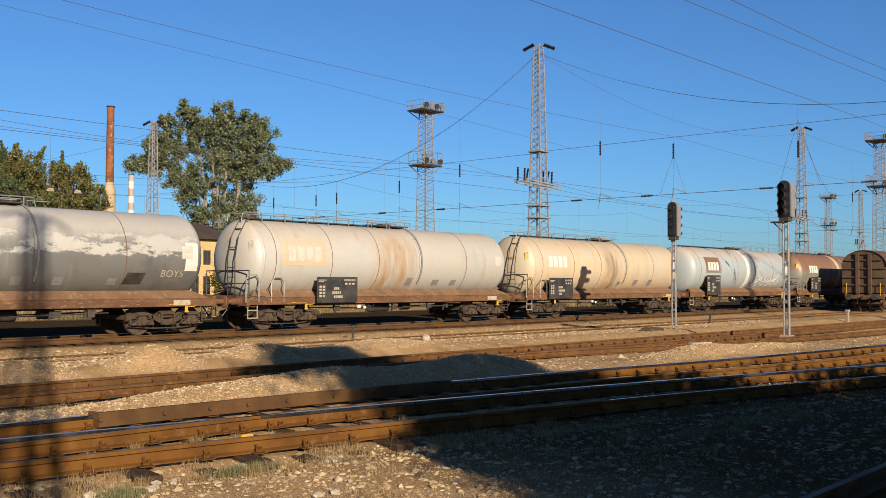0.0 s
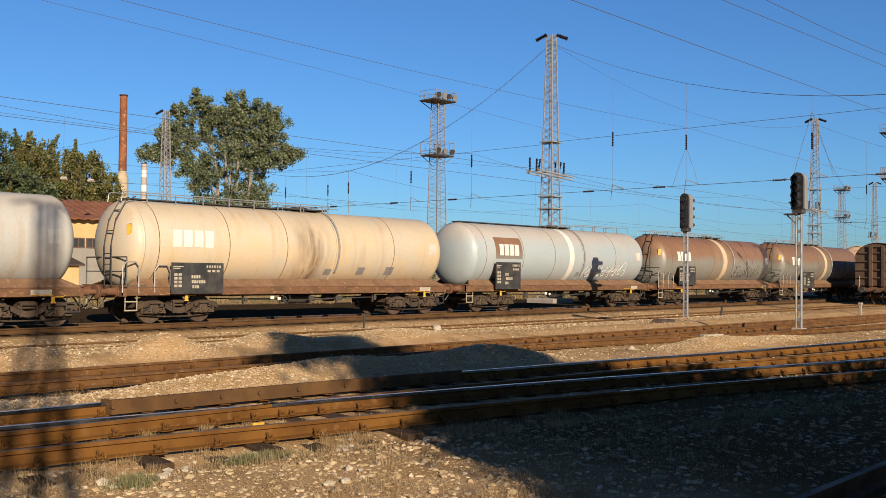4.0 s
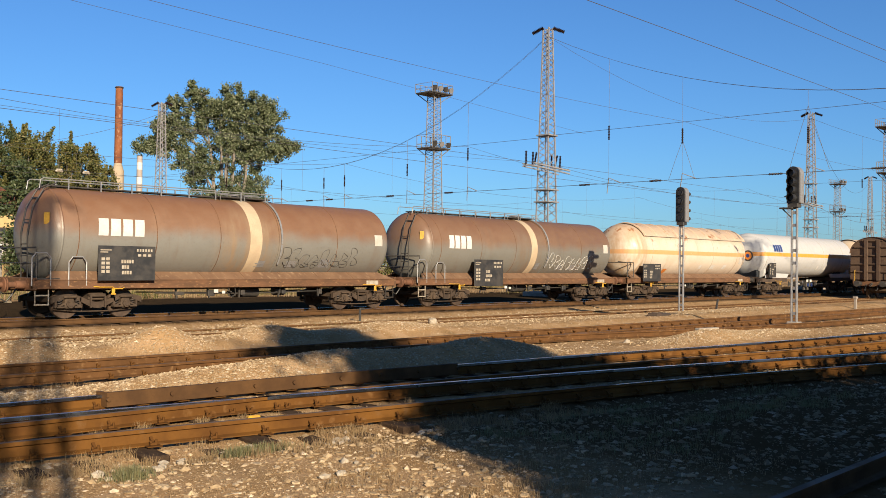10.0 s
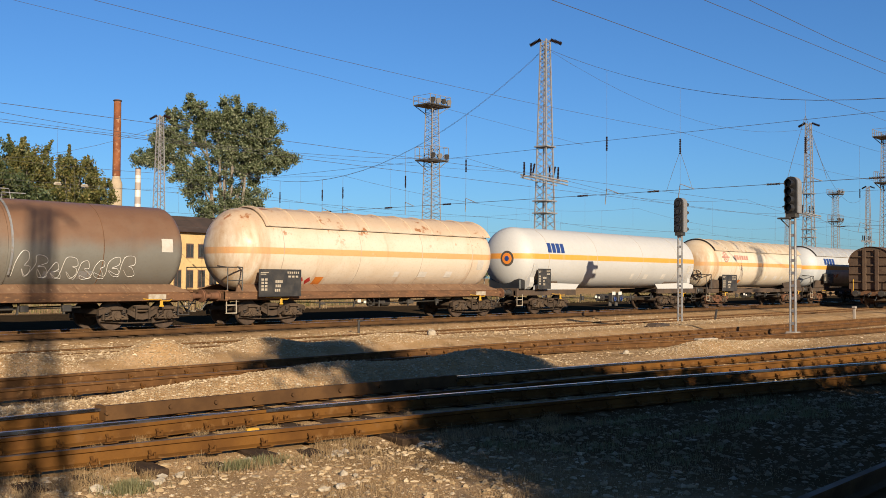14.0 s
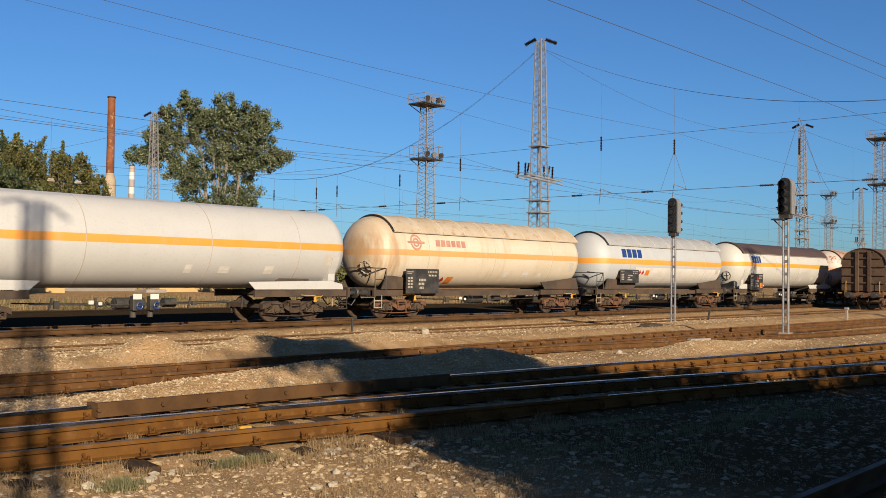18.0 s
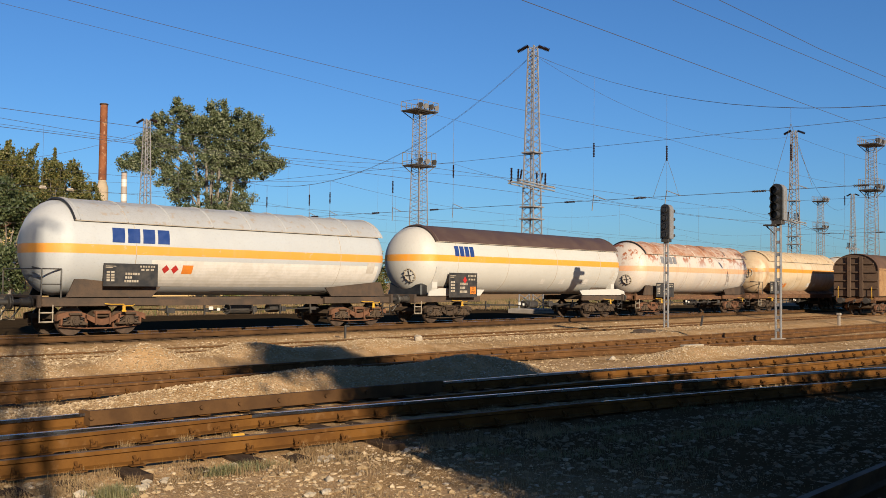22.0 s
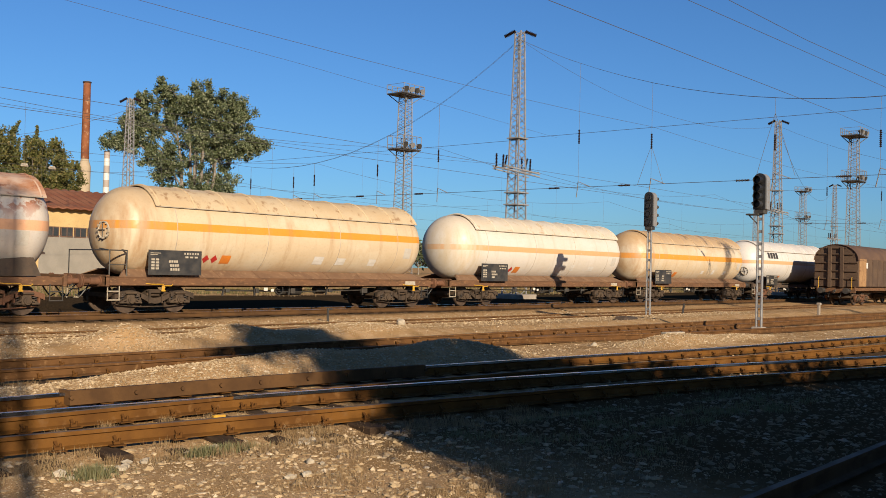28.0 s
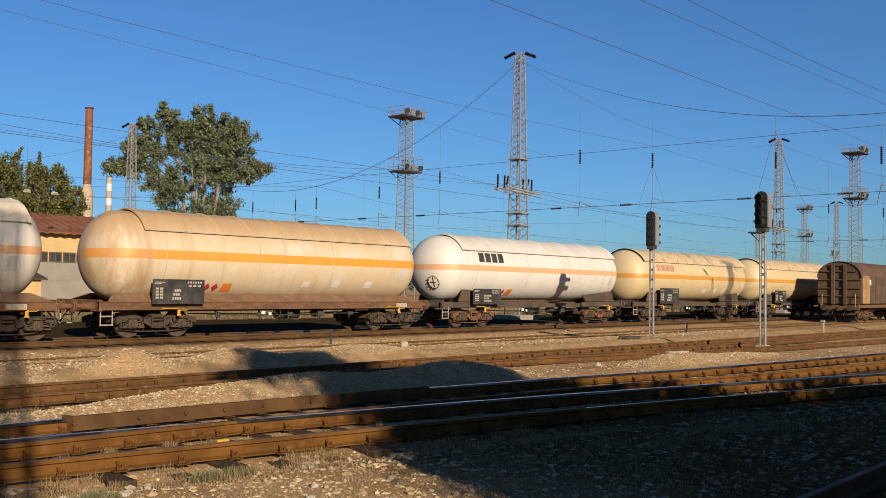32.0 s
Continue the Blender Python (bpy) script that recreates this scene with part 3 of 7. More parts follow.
def side_frame_mesh(mat):
    """Pressed side frame of a freight bogie: arched over the boxes, dipped in the middle."""
    bm = bmesh.new()
    pts, low = [], []
    for i in range(25):
        x = -1.46 + 2.92 * i / 24
        arch = 0.5 - 0.5 * math.cos(math.pi * min(1.0, abs(x) / 0.88)) if abs(x) < 0.88 else 1.0 - 0.42 * ((abs(x) - 0.88) / 0.58) ** 2
        pts.append((x, 0.50 + 0.245 * arch))
        low.append((x, 0.315 + 0.30 * arch - (0.0 if abs(x) < 0.88 else 0.05 * (abs(x) - 0.88))))
    rows = [[bm.verts.new((x, y, z)) for x, z in ring] for y in (-0.07, 0.07) for ring in (pts, low)]
    a, b, c, d = rows
    for i in range(len(pts) - 1):
        for r0, r1 in ((a, b), (d, c), (c, a), (b, d)):
            bm.faces.new((r0[i], r0[i + 1], r1[i + 1], r1[i]))
    for i in (0, -1):
        bm.faces.new((a[i], b[i], d[i], c[i]))
    box(bm, (0, 0, 0.70), (0.5, 0.22, 0.10), bevel=0.02)
    for x in (-0.23, 0.23):
        box(bm, (x, -0.09, 0.5), (0.05, 0.05, 0.34))
    for x in (-1.30, 1.30):
        box(bm, (x, 0, 0.46), (0.06, 0.12, 0.26), bevel=0.01)
        box(bm, (-x * 0.42, 0, 0.50), (0.06, 0.14, 0.30), bevel=0.01)
    # brake rods and lever below
    tube(bm, [(-1.35, 0.05, 0.30), (-0.5, 0.05, 0.22), (0.5, 0.05, 0.22), (1.35, 0.05, 0.30)], 0.022, 6)
    for x in (-0.42, 0.42):
        beam(bm, (x, 0.1, 0.55), (x * 1.05, 0.1, 0.2), 0.06, 0.03)
    return mesh_of(bm, "side_frame", mat)


def axle_box_mesh():
    """Cast box with a round cover, winged seats for the coil springs and a hood above."""
    bm = bmesh.new()
    box(bm, (0, 0, 0.0), (0.30, 0.24, 0.30), bevel=0.045)
    tube(bm, [(0, -0.16, -0.01), (0, -0.10, -0.01)], 0.12, 16)
    tube(bm, [(0, -0.18, -0.01), (0, -0.15, -0.01)], 0.075, 12)
    for k in range(4):
        a = math.pi / 4 + k * math.pi / 2
        tube(bm, [(0.095 * math.cos(a), -0.175, -0.01 + 0.095 * math.sin(a)), (0.095 * math.cos(a), -0.15, -0.01 + 0.095 * math.sin(a))], 0.018, 6)
    for s in (-1, 1):
        box(bm, (s * 0.27, 0, -0.10), (0.24, 0.22, 0.05), bevel=0.012)
        beam(bm, (s * 0.12, -0.06, 0.02), (s * 0.34, -0.06, -0.08), 0.05, 0.05)
    box(bm, (0, -0.04, 0.20), (0.40, 0.20, 0.06), bevel=0.02)
    return mesh_of(bm, "axle_box", BOGIE_MAT)


def spring_mesh():
    bm = bmesh.new()
    pts = [(0.07 * math.cos(a * 0.9), 0.07 * math.sin(a * 0.9), -0.08 + a * 0.0098) for a in range(0, 27)]
    tube(bm, pts, 0.016, 5)
    return mesh_of(bm, "spring", SPRING_MAT)


SIDE_FRAME, SIDE_FRAME_RUST = side_frame_mesh(FRAME_MAT), side_frame_mesh(BOGIE_RUST)
AXLE_BOX, SPRING = axle_box_mesh(), spring_mesh()
BOLSTER = bmesh.new()
box(BOLSTER, (0, 0, 0.66), (0.5, 2.0, 0.22), bevel=0.03)
box(BOLSTER, (-1.36, 0, 0.58), (0.08, 2.0, 0.14))
box(BOLSTER, (1.36, 0, 0.58), (0.08, 2.0, 0.14))
for sy in (-0.5, 0.5):
    box(BOLSTER, (0, sy, 0.62), (2.76, 0.08, 0.10))
tube(BOLSTER, [(0, 0, 0.7), (0, 0, 0.92)], 0.22, 14)
BOLSTER = mesh_of(BOLSTER, "bogie", BOGIE_MAT)


SPINNING = []


def bogie(car, x, rusty=False, label=""):
    b = part("bogie", BOLSTER, None, car, label or "dark grimy two-axle bogie", m=pose(x, 0, 0))
    for s in (-1, 1):
        part("side_frame", SIDE_FRAME_RUST if rusty else SIDE_FRAME, None, b, m=pose(0, s * 1.0, 0, 0, 0, 0 if s < 0 else 180))
        for wx in (-0.9, 0.9):
            part("axle_box", AXLE_BOX, None, b, m=pose(wx, s * 1.02, 0.46, 0, 0, 0 if s < 0 else 180))
            for sx in (-0.27, 0.27):
                part("spring", SPRING, None, b, m=pose(wx + sx, s * 1.0, 0.44))
    for wx in (-0.9, 0.9):
        w = part("wheelset", WHEELSET, None, b, m=pose(wx, 0, 0.46))
        SPINNING.append((car, w, wx))
    return b


def buffer_mesh(mat):
    """Buffer pointing to -x from its headstock at x = 0."""
    bm = bmesh.new()
    lathe_x(bm, [(0, 0.0), (0, 0.17), (-0.03, 0.17), (-0.04, 0.125), (-0.32, 0.115), (-0.33, 0.085), (-0.56, 0.085), (-0.575, 0.20), (-0.60, 0.22), (-0.62, 0.21), (-0.625, 0.0)], 0, 0, 18)
    return mesh_of(bm, "buffer", mat, True)


BUFFER, BUFFER_RUST = buffer_mesh(DARK_STEEL), buffer_mesh(BOGIE_RUST)
COUPLER = bmesh.new()
box(COUPLER, (-0.12, 0, 0), (0.24, 0.10, 0.14), bevel=0.02)
tube(COUPLER, [(-0.2, 0.05, 0), (-0.42, 0.06, -0.12), (-0.5, 0, -0.2), (-0.42, -0.06, -0.12), (-0.2, -0.05, 0)], 0.022, 6)
tube(COUPLER, [(0.0, -0.4, -0.05), (-0.2, -0.42, -0.3), (-0.35, -0.38, -0.5), (-0.5, -0.36, -0.42)], 0.025, 6)
tube(COUPLER, [(0.0, 0.4, -0.05), (-0.2, 0.42, -0.3), (-0.35, 0.38, -0.5), (-0.5, 0.36, -0.42)], 0.025, 6)
COUPLER = mesh_of(COUPLER, "coupler", DARK_STEEL)


def decal(bm, x0, x1, z0, z1, r, zc, lift=0.006, n=5, mat=0, skew=0.0):
    """A thin painted patch that lies on the near side of a tank."""
    rows = []
    for i in range(n + 1):
        z = z0 + (z1 - z0) * i / n
        y = -math.sqrt(max(0.0, (r + lift) ** 2 - (z - zc) ** 2))
        k = skew * i / n
        rows.append((bm.verts.new((x0 + k, y, z)), bm.verts.new((x1 + k, y, z))))
    for a, b in zip(rows, rows[1:]):
        bm.faces.new((a[0], a[1], b[1], b[0])).material_index = mat


def notice_panel(car, x0, x1, z0, z1, y, mats, slant=0.0, bold=False, seed=0):
    """Black data panel with illegible lettering as bars."""
    rnd = random.Random(seed)
    bm = bmesh.new()
    w, h = x1 - x0, z1 - z0
    box(bm, ((x0 + x1) / 2, y, (z0 + z1) / 2), (w, 0.03, h), bevel=0.004)
    p = part("notice_panel", bm, PANEL_MAT, car, "black steel data panel with white lettering")
    bm = bmesh.new()

    def bar(u0, u1, v0, v1):
        a = [bm.verts.new((x0 + u * w, y - 0.0195, z0 + v * h)) for u, v in ((u0, v0), (u1, v0), (u1, v1), (u0, v1))]
        bm.faces.new(a)
    for u in (0.05, 0.13):
        for k in range(4):
            bar(u, u + 0.06, 0.22 + k * 0.12, 0.22 + k * 0.12 + 0.08)
    for k in range(3):
        u = 0.36 + rnd.uniform(0, 0.05)
        for j in range(rnd.randint(3, 6)):
            bar(u, u + 0.035, 0.50 - k * 0.16, 0.50 - k * 0.16 + 0.10)
            u += 0.045
    bar(0.03, 0.22, 0.86, 0.89)
    bar(0.03, 0.16, 0.80, 0.83)
    for j in range(6):
        bar(0.66 + j * 0.05, 0.69 + j * 0.05, 0.84, 0.92)
    for j in range(3):
        bar(0.68 + j * 0.09, 0.74 + j * 0.09, 0.70, 0.77)
    part("lettering", bm, STEP_PAINT, p, "white stencilled lettering, too small to read")["kind"] = "stuff"
    bm = bmesh.new()
    for sx in (x0 + 0.25 * w, x0 + 0.75 * w):
        bm = bmesh.new()
        box(bm, (sx, y + 0.1, z0 + 0.4 * h), (0.06, 0.2, 0.4), bevel=0.01)
        part("panel_bracket", bm, BLACK_PAINT, p)
    return p


def logo_blocks(car, x0, length, z0, h, r, zc, mat, n=4, plate=None, label="plain block mark", name="company_mark"):
    if plate:
        bm = bmesh.new()
        decal(bm, x0 - 0.25, x0 + length + 0.2, z0 - 0.15, z0 + h + 0.3, r, zc, 0.004)
        part("painted_patch", bm, plate, car, "repainted patch behind the mark")
    w = length / n
    for i in range(n):
        a = x0 + i * w
        bm = bmesh.new()
        decal(bm, a, a + w * 0.80, z0, z0 + h, r, zc, 0.009, skew=w * 0.10)
        part(name, bm, mat, car, label)


def lettering(body, size):
    """Flat mesh of readable words in the built-in font, centred on its place."""
    cu = bpy.data.curves.new("lettering", 'FONT')
    cu.body, cu.size, cu.align_x, cu.align_y = body, size, 'CENTER', 'CENTER'
    holder = bpy.data.objects.new("lettering", cu)
    me = bpy.data.meshes.new_from_object(holder)
    bpy.data.objects.remove(holder)
    bpy.data.curves.remove(cu)
    return me


def ladder(bm, p, q, side, w=0.38, step=0.3, r=0.02):
    p, q, side = Vector(p), Vector(q), Vector(side)
    for s in (-0.5, 0.5):
        tube(bm, [p + side * w * s, q + side * w * s], r, 5)
    n = int((q - p).length / step)
    for i in range(1, n):
        c = p.lerp(q, i / n)
        beam(bm, c - side * w / 2, c + side * w / 2, 0.03)


def scribble(bm, x0, x1, z0, z1, r, zc, seed, lift=0.009, width=0.017):
    """Looping paint lines, as unreadable spray writing."""
    rnd = random.Random(seed)
    # bulging strokes side by side, as of swollen outlines that lean forward
    n = int((x1 - x0) / 0.42)
    pts, step = [], (x1 - x0) / n
    for i in range(n):
        a, h = x0 + i * step, (z1 - z0) * rnd.uniform(0.6, 1.0)
        foot = z0 + rnd.uniform(0.0, 0.12)
        for u, v in ((0.0, 0.05), (0.22, 0.55), (0.42, 0.97), (0.78, 0.92), (0.86, 0.62), (0.55, 0.45), (0.92, 0.36), (1.02, 0.08), (0.62, 0.0), (0.40, 0.26)):
            pts.append((a + step * (u + rnd.uniform(-0.14, 0.14)) * 1.1, foot + h * max(0.0, v + rnd.uniform(-0.10, 0.10))))
    fine = smooth_path(pts, 0.04)
    out = []
    for x, z in fine:
        out.append((x, -math.sqrt(max(0.01, (r + lift) ** 2 - (z - zc) ** 2)), z))
    tube(bm, out, width / 2, 4)


def end_gear(car, hx, s, zb, mat):
    """Headstock, buffers and coupling at local x = hx; s = -1 for the front end, 1 for the rear."""
    bm = bmesh.new()
    box(bm, (hx - s * 0.06, 0, zb + 0.02), (0.12, 2.62, 0.36), bevel=0.015)
    part("headstock", bm, mat, car)
    for y in (-0.875, 0.875):
        part("buffer", BUFFER_RUST if mat is UNDER else BUFFER, None, car, m=pose(hx, y, 1.03, 0, 0, 0 if s < 0 else 180))
    part("coupler", COUPLER, None, car, m=pose(hx, 0, 1.03, 0, 0, 0 if s < 0 else 180))
    for y in (-1.22, 1.22):
        bm = bmesh.new()
        for z in (0.45, 0.72):
            tube(bm, [(hx - s * 0.08, y, z), (hx - s * 0.52, y, z)], 0.022, 5)
        for dx in (0.1, 0.5):
            beam(bm, (hx - s * dx, y, 0.44), (hx - s * dx, y, 0.95), 0.025)
        part("shunter_step", bm, STEP_PAINT if s < 0 else DARK_STEEL, car, "worn painted shunter step")["kind"] = "stuff"


def handrail_loop(car, x, y, z0, z1, w, mat):
    bm = bmesh.new()
    tube(bm, [(x - w / 2, y, z0), (x - w / 2, y, z1 - 0.15), (x - w / 2 + 0.12, y, z1), (x + w / 2 - 0.12, y, z1), (x + w / 2, y, z1 - 0.15), (x + w / 2, y, z0)], 0.022, 6)
    part("handrail", bm, mat, car, "bent tube handrail")


def dome_profile(xf, xr, r, depth, n=9):
    """(x, r) outline of a tank with rounded ends."""
    front = [(xf + depth * (1 - math.cos(a)), r * math.sin(a)) for a in [math.pi / 2 * i / n for i in range(n + 1)]]
    rear = [(xr - depth * (1 - math.cos(a)), r * math.sin(a)) for a in [math.pi / 2 * (n - i) / n for i in range(n + 1)]]
    return front + rear


def underslung(car, x0, x1, rnd, mat=DARK_STEEL):
    """Brake cylinder, air tank, rods and valve gear below the frame between the bogies."""
    bm = bmesh.new()
    c = (x0 + x1) / 2 + rnd.uniform(-0.6, 0.6)
    tube(bm, [(c - 0.5, -0.5, 0.72), (c + 0.5, -0.5, 0.72)], 0.19, 12)
    part("air_reservoir", bm, mat, car, smooth=True)
    bm = bmesh.new()
    tube(bm, [(c + 1.1, -0.7, 0.74), (c + 1.55, -0.7, 0.74)], 0.15, 12)
    tube(bm, [(c + 1.55, -0.7, 0.74), (c + 2.2, -0.7, 0.74)], 0.03, 6)
    part("brake_cylinder", bm, mat, car, smooth=True)
    bm = bmesh.new()
    for y in (-0.95, 0.2):
        tube(bm, [(x0 + 0.3, y, 0.74), (c, y, 0.68), (x1 - 0.3, y, 0.74)], 0.022, 5)
    for k in range(5):
        x = x0 + (x1 - x0) * (k + 0.5) / 5 + rnd.uniform(-0.3, 0.3)
        beam(bm, (x, -1.0, 0.92), (x + rnd.uniform(-0.1, 0.1), -1.0, 0.55), 0.05)
        box(bm, (x + 0.15, -0.98, 0.72), (rnd.uniform(0.1, 0.35), 0.12, rnd.uniform(0.1, 0.22)), bevel=0.01)
    part("brake_rigging", bm, mat, car)
    bm = bmesh.new()
    x = c - 1.6
    box(bm, (x, -1.12, 0.78), (0.16, 0.05, 0.12), bevel=0.01)
    part("changeover_plate", bm, WHITE_PAINT, car, "small white brake changeover plate")
    bm = bmesh.new()
    box(bm, (x + 0.3, -1.12, 0.74), (0.12, 0.05, 0.10), bevel=0.01)
    part("changeover_plate", bm, WHITE_PAINT, car, "small white brake changeover plate")
    bm = bmesh.new()
    x = c - 1.0
    tube(bm, [(x - 0.05, -1.15, 0.76)] + [(x + 0.17 * math.cos(a), -1.15, 0.76 + 0.17 * math.sin(a)) for a in (2.6, 1.9, 1.2, 0.5, -0.2, -0.9, -1.6, -2.3, -3.0)], 0.018, 5)
    tube(bm, [(x, -1.15, 0.76), (x, -0.9, 0.76)], 0.02, 5)
    part("handwheel", bm, mat, car)


def yellow_lever(car, x):
    bm = bmesh.new()
    tube(bm, [(x - 0.5, -1.3, 0.97), (x - 0.3, -1.34, 0.95), (x + 0.1, -1.34, 0.95), (x + 0.16, -1.34, 0.90), (x + 0.42, -1.34, 0.90), (x + 0.5, -1.3, 0.94)], 0.015, 5)
    box(bm, (x + 0.12, -1.34, 0.83), (0.10, 0.05, 0.16), bevel=0.012)
    box(bm, (x + 0.12, -1.35, 0.74), (0.15, 0.04, 0.05), bevel=0.01)
    part("brake_lever", bm, YELLOW_PAINT, car, "yellow brake changeover lever")


def solid_shield(bm, x0, x1, r, zc, half, th=0.03, n=26):
    """A curved plate over the top of a tank with real thickness."""
    rows = []
    for x in (x0, x1):
        for rr in (r, r + th):
            rows.append([bm.verts.new((x, rr * math.sin(a), zc + rr * math.cos(a))) for a in [-half + 2 * half * i / n for i in range(n + 1)]])
    a, b, c, d = rows
    for i in range(n):
        for u, v in ((b, d), (c, a), (a, b), (d, c)):
            bm.faces.new((u[i], u[i + 1], v[i + 1], v[i]))
    for i in (0, n):
        bm.faces.new((a[i], c[i], d[i], b[i]))


def arc_pts(x, r, zc, a0, a1, n=20):
    return [(x, r * math.sin(a0 + (a1 - a0) * i / n), zc + r * math.cos(a0 + (a1 - a0) * i / n)) for i in range(n + 1)]


def speed(t):
    """Way that the train has gone by t seconds, in metres; it gathers speed."""
    u = t / 32
    return 32 * (5.02215 * u + 1.77385 * u ** 2 - 0.54019 * u ** 3 + 1.10792 * u ** 4 - 0.58876 * u ** 5)


CARS = []


def tank_car(label, ends, pivots, tank, style, paint, r, zc, under=UNDER, panel=None, mark=None, shield=None, seams=(), depth=0.6, rusty_bogie=False, seed=0, extras=(), ring=None, white=None):
    """ends: front and rear coupling points, all places along the line at the start of the film."""
    rnd = random.Random(seed)
    x0 = (pivots[0] + pivots[1]) / 2
    L = lambda v: v - x0
    car = thing("tank_wagon", label, "tank wagon", group="wagons of the passing train")
    CARS.append((car, x0))
    tf, tr = L(tank[0]), L(tank[1])
    hf, hr = L(ends[0]) + 0.63, L(ends[1]) - 0.63
    bm = bmesh.new()
    lathe_x(bm, dome_profile(tf, tr, r, depth), 0, zc, 56)
    body = part("tank", bm, paint, car, smooth=True)
    for i, p in enumerate(pivots):
        bogie(car, L(p), rusty_bogie)
    # frame
    if style in ("oil", "skirt"):
        bm = bmesh.new()
        for s in (-1, 1):
            box(bm, ((hf + hr) / 2, s * 1.25, 1.035), (hr - hf, 0.09, 0.26), bevel=0.01)
            box(bm, ((hf + hr) / 2, s * 1.22, 1.165), (hr - hf, 0.18, 0.025))
            box(bm, ((hf + hr) / 2, s * 0.35, 0.98), (hr - hf, 0.12, 0.3))
        for k in range(9):
            x = hf + (hr - hf) * (k + 0.5) / 9
            box(bm, (x, 0, 1.0), (0.1, 2.45, 0.18))
        part("underframe", bm, under, car, "rust-stained riveted underframe")
        bm = bmesh.new()
        yb, zb = 1.27, 1.178
        zs = 1.42
        ya = math.sqrt(max(0, r * r - (zs - zc) ** 2)) + 0.01
        for s in (-1, 1):
            a, b = tf + 0.55, tr - 0.45
            v = [bm.verts.new(q) for q in ((a - 0.45, s * yb, zb), (b + 0.45, s * yb, zb), (b, s * ya, zs), (a, s * ya, zs), (a - 0.45, s * (yb - 0.05), zb), (b + 0.45, s * (yb - 0.05), zb), (b, s * (ya - 0.08), zs - 0.03), (a, s * (ya - 0.08), zs - 0.03))]
            for f in ((0, 1, 2, 3), (5, 4, 7, 6), (0, 4, 5, 1), (2, 6, 7, 3), (0, 3, 7, 4), (1, 5, 6, 2)):
                bm.faces.new([v[i] for i in f])
            for k in range(1, 8):
                x = a + (b - a) * k / 8
                beam(bm, (x, s * (yb + 0.004), zb), (x, s * (ya + 0.004), zs), 0.03, 0.02)
        part("tank_saddle", bm, SADDLE, car, "sloping dusty brown saddle plate")
        for p in pivots:
            yellow_lever(car, L(p) + rnd.uniform(-0.2, 0.5))
        bm = bmesh.new()
        box(bm, (hr - 1.3, -1.30, 1.03), (0.62, 0.02, 0.16))
        part("hazard_plate", bm, STEP_PAINT, car, "dusty white plate on the sole bar")
    else:
        bm = bmesh.new()
        for p, s in ((pivots[0], -1), (pivots[1], 1)):
            x = L(p)
            h = hf if s < 0 else hr
            for y in (-1, 1):
                box(bm, ((h + x - s * 1.9) / 2, y * 1.15, 1.02), (abs(h - x + s * 1.9), 0.12, 0.24), bevel=0.01)
            box(bm, (x, 0, 1.05), (2.2, 2.2, 0.2), bevel=0.02)
            box(bm, (x, 0, (1.1 + zc - r * 0.6) / 2), (1.5, 1.9, zc - r * 0.6 - 1.1), bevel=0.05)
            if style == "cradle":
                part("end_frame", bm, under, car, "grey steel end frame under the tank")
                bm = bmesh.new()
        if style == "centre":
            box(bm, ((hf + hr) / 2, 0, 1.02), (hr - hf, 0.9, 0.26))
            for s in (-1, 1):
                box(bm, ((hf + hr) / 2, s * 1.0, 0.98), (hr - hf, 0.08, 0.2))
        if style == "centre":
            part("underframe", bm, under, car, "dark steel frame under the tank")
        for p, s in ((pivots[0], -1), (pivots[1], 1)):
            x = L(p)
            z0 = 1.17
            for y in (-1, 1):
                bm = bmesh.new()
                yy, yt = y * 1.2, y * math.sqrt(max(0.0, r * r - (zc - 0.75 - zc) ** 2)) * 0.97
                pts = [(x + s * 1.25, z0), (x - s * 1.6, z0), (x - s * 1.9, zc - r + 0.28), (x + s * 0.7, zc - 0.95), (x + s * 1.0, zc - 0.95)]
                if style == "cradle":
                    e = 1.5 if s < 0 else 2.2
                    pts = [(x + s * e, z0), (x - s * 1.9, z0), (x - s * 2.2, z0 + 0.26), (x + s * (e - 0.7), z0 + 0.32), (x + s * (e - 0.05), z0 + 0.20)]
                if style == "cradle":
                    yt = y * 1.2
                f1 = [bm.verts.new((px, yy + (yt - yy) * (pz - z0) / (zc - 0.95 - z0), pz)) for px, pz in pts]
                f2 = [bm.verts.new((v.co.x, v.co.y - y * 0.06, v.co.z)) for v in f1]
                bm.faces.new(f1)
                bm.faces.new(f2[::-1])
                for i in range(5):
                    bm.faces.new((f1[i], f1[(i + 1) % 5], f2[(i + 1) % 5], f2[i]))
                part("tank_cradle", bm, paint if style == "cradle" else UNDER_GREY, car, "cradle plate that carries the tank end")
            if style == "cradle":            # collar under the tank end, black box for the hollow's shade before it
                e = tf + depth + 0.05 if s < 0 else tr - depth - 0.05
                bm = bmesh.new()
                rows = []
                for k in range(25):
                    a = math.pi * (0.56 + 0.88 * k / 24)
                    reach = min(r + 0.30, 1.20 / max(0.02, abs(math.sin(a))))
                    reach = max(r + 0.03, min(reach, (zc - 1.17) / max(0.02, -math.cos(a))))
                    rows.append([bm.verts.new((e + dx, rr * math.sin(a), zc + rr * math.cos(a))) for dx, rr in ((-0.16, r - 0.02), (0.16, r - 0.02), (0.16, reach), (-0.16, reach))])
                for p0, p1 in zip(rows, rows[1:]):
                    for k in range(4):
                        bm.faces.new((p0[k], p1[k], p1[(k + 1) % 4], p0[(k + 1) % 4]))
                part("saddle_collar", bm, paint, car, "painted collar under the tank end")
                bm = bmesh.new()
                box(bm, (e + s * 0.36, 0, 1.42), (0.42, 1.9, 0.52), bevel=0.06)
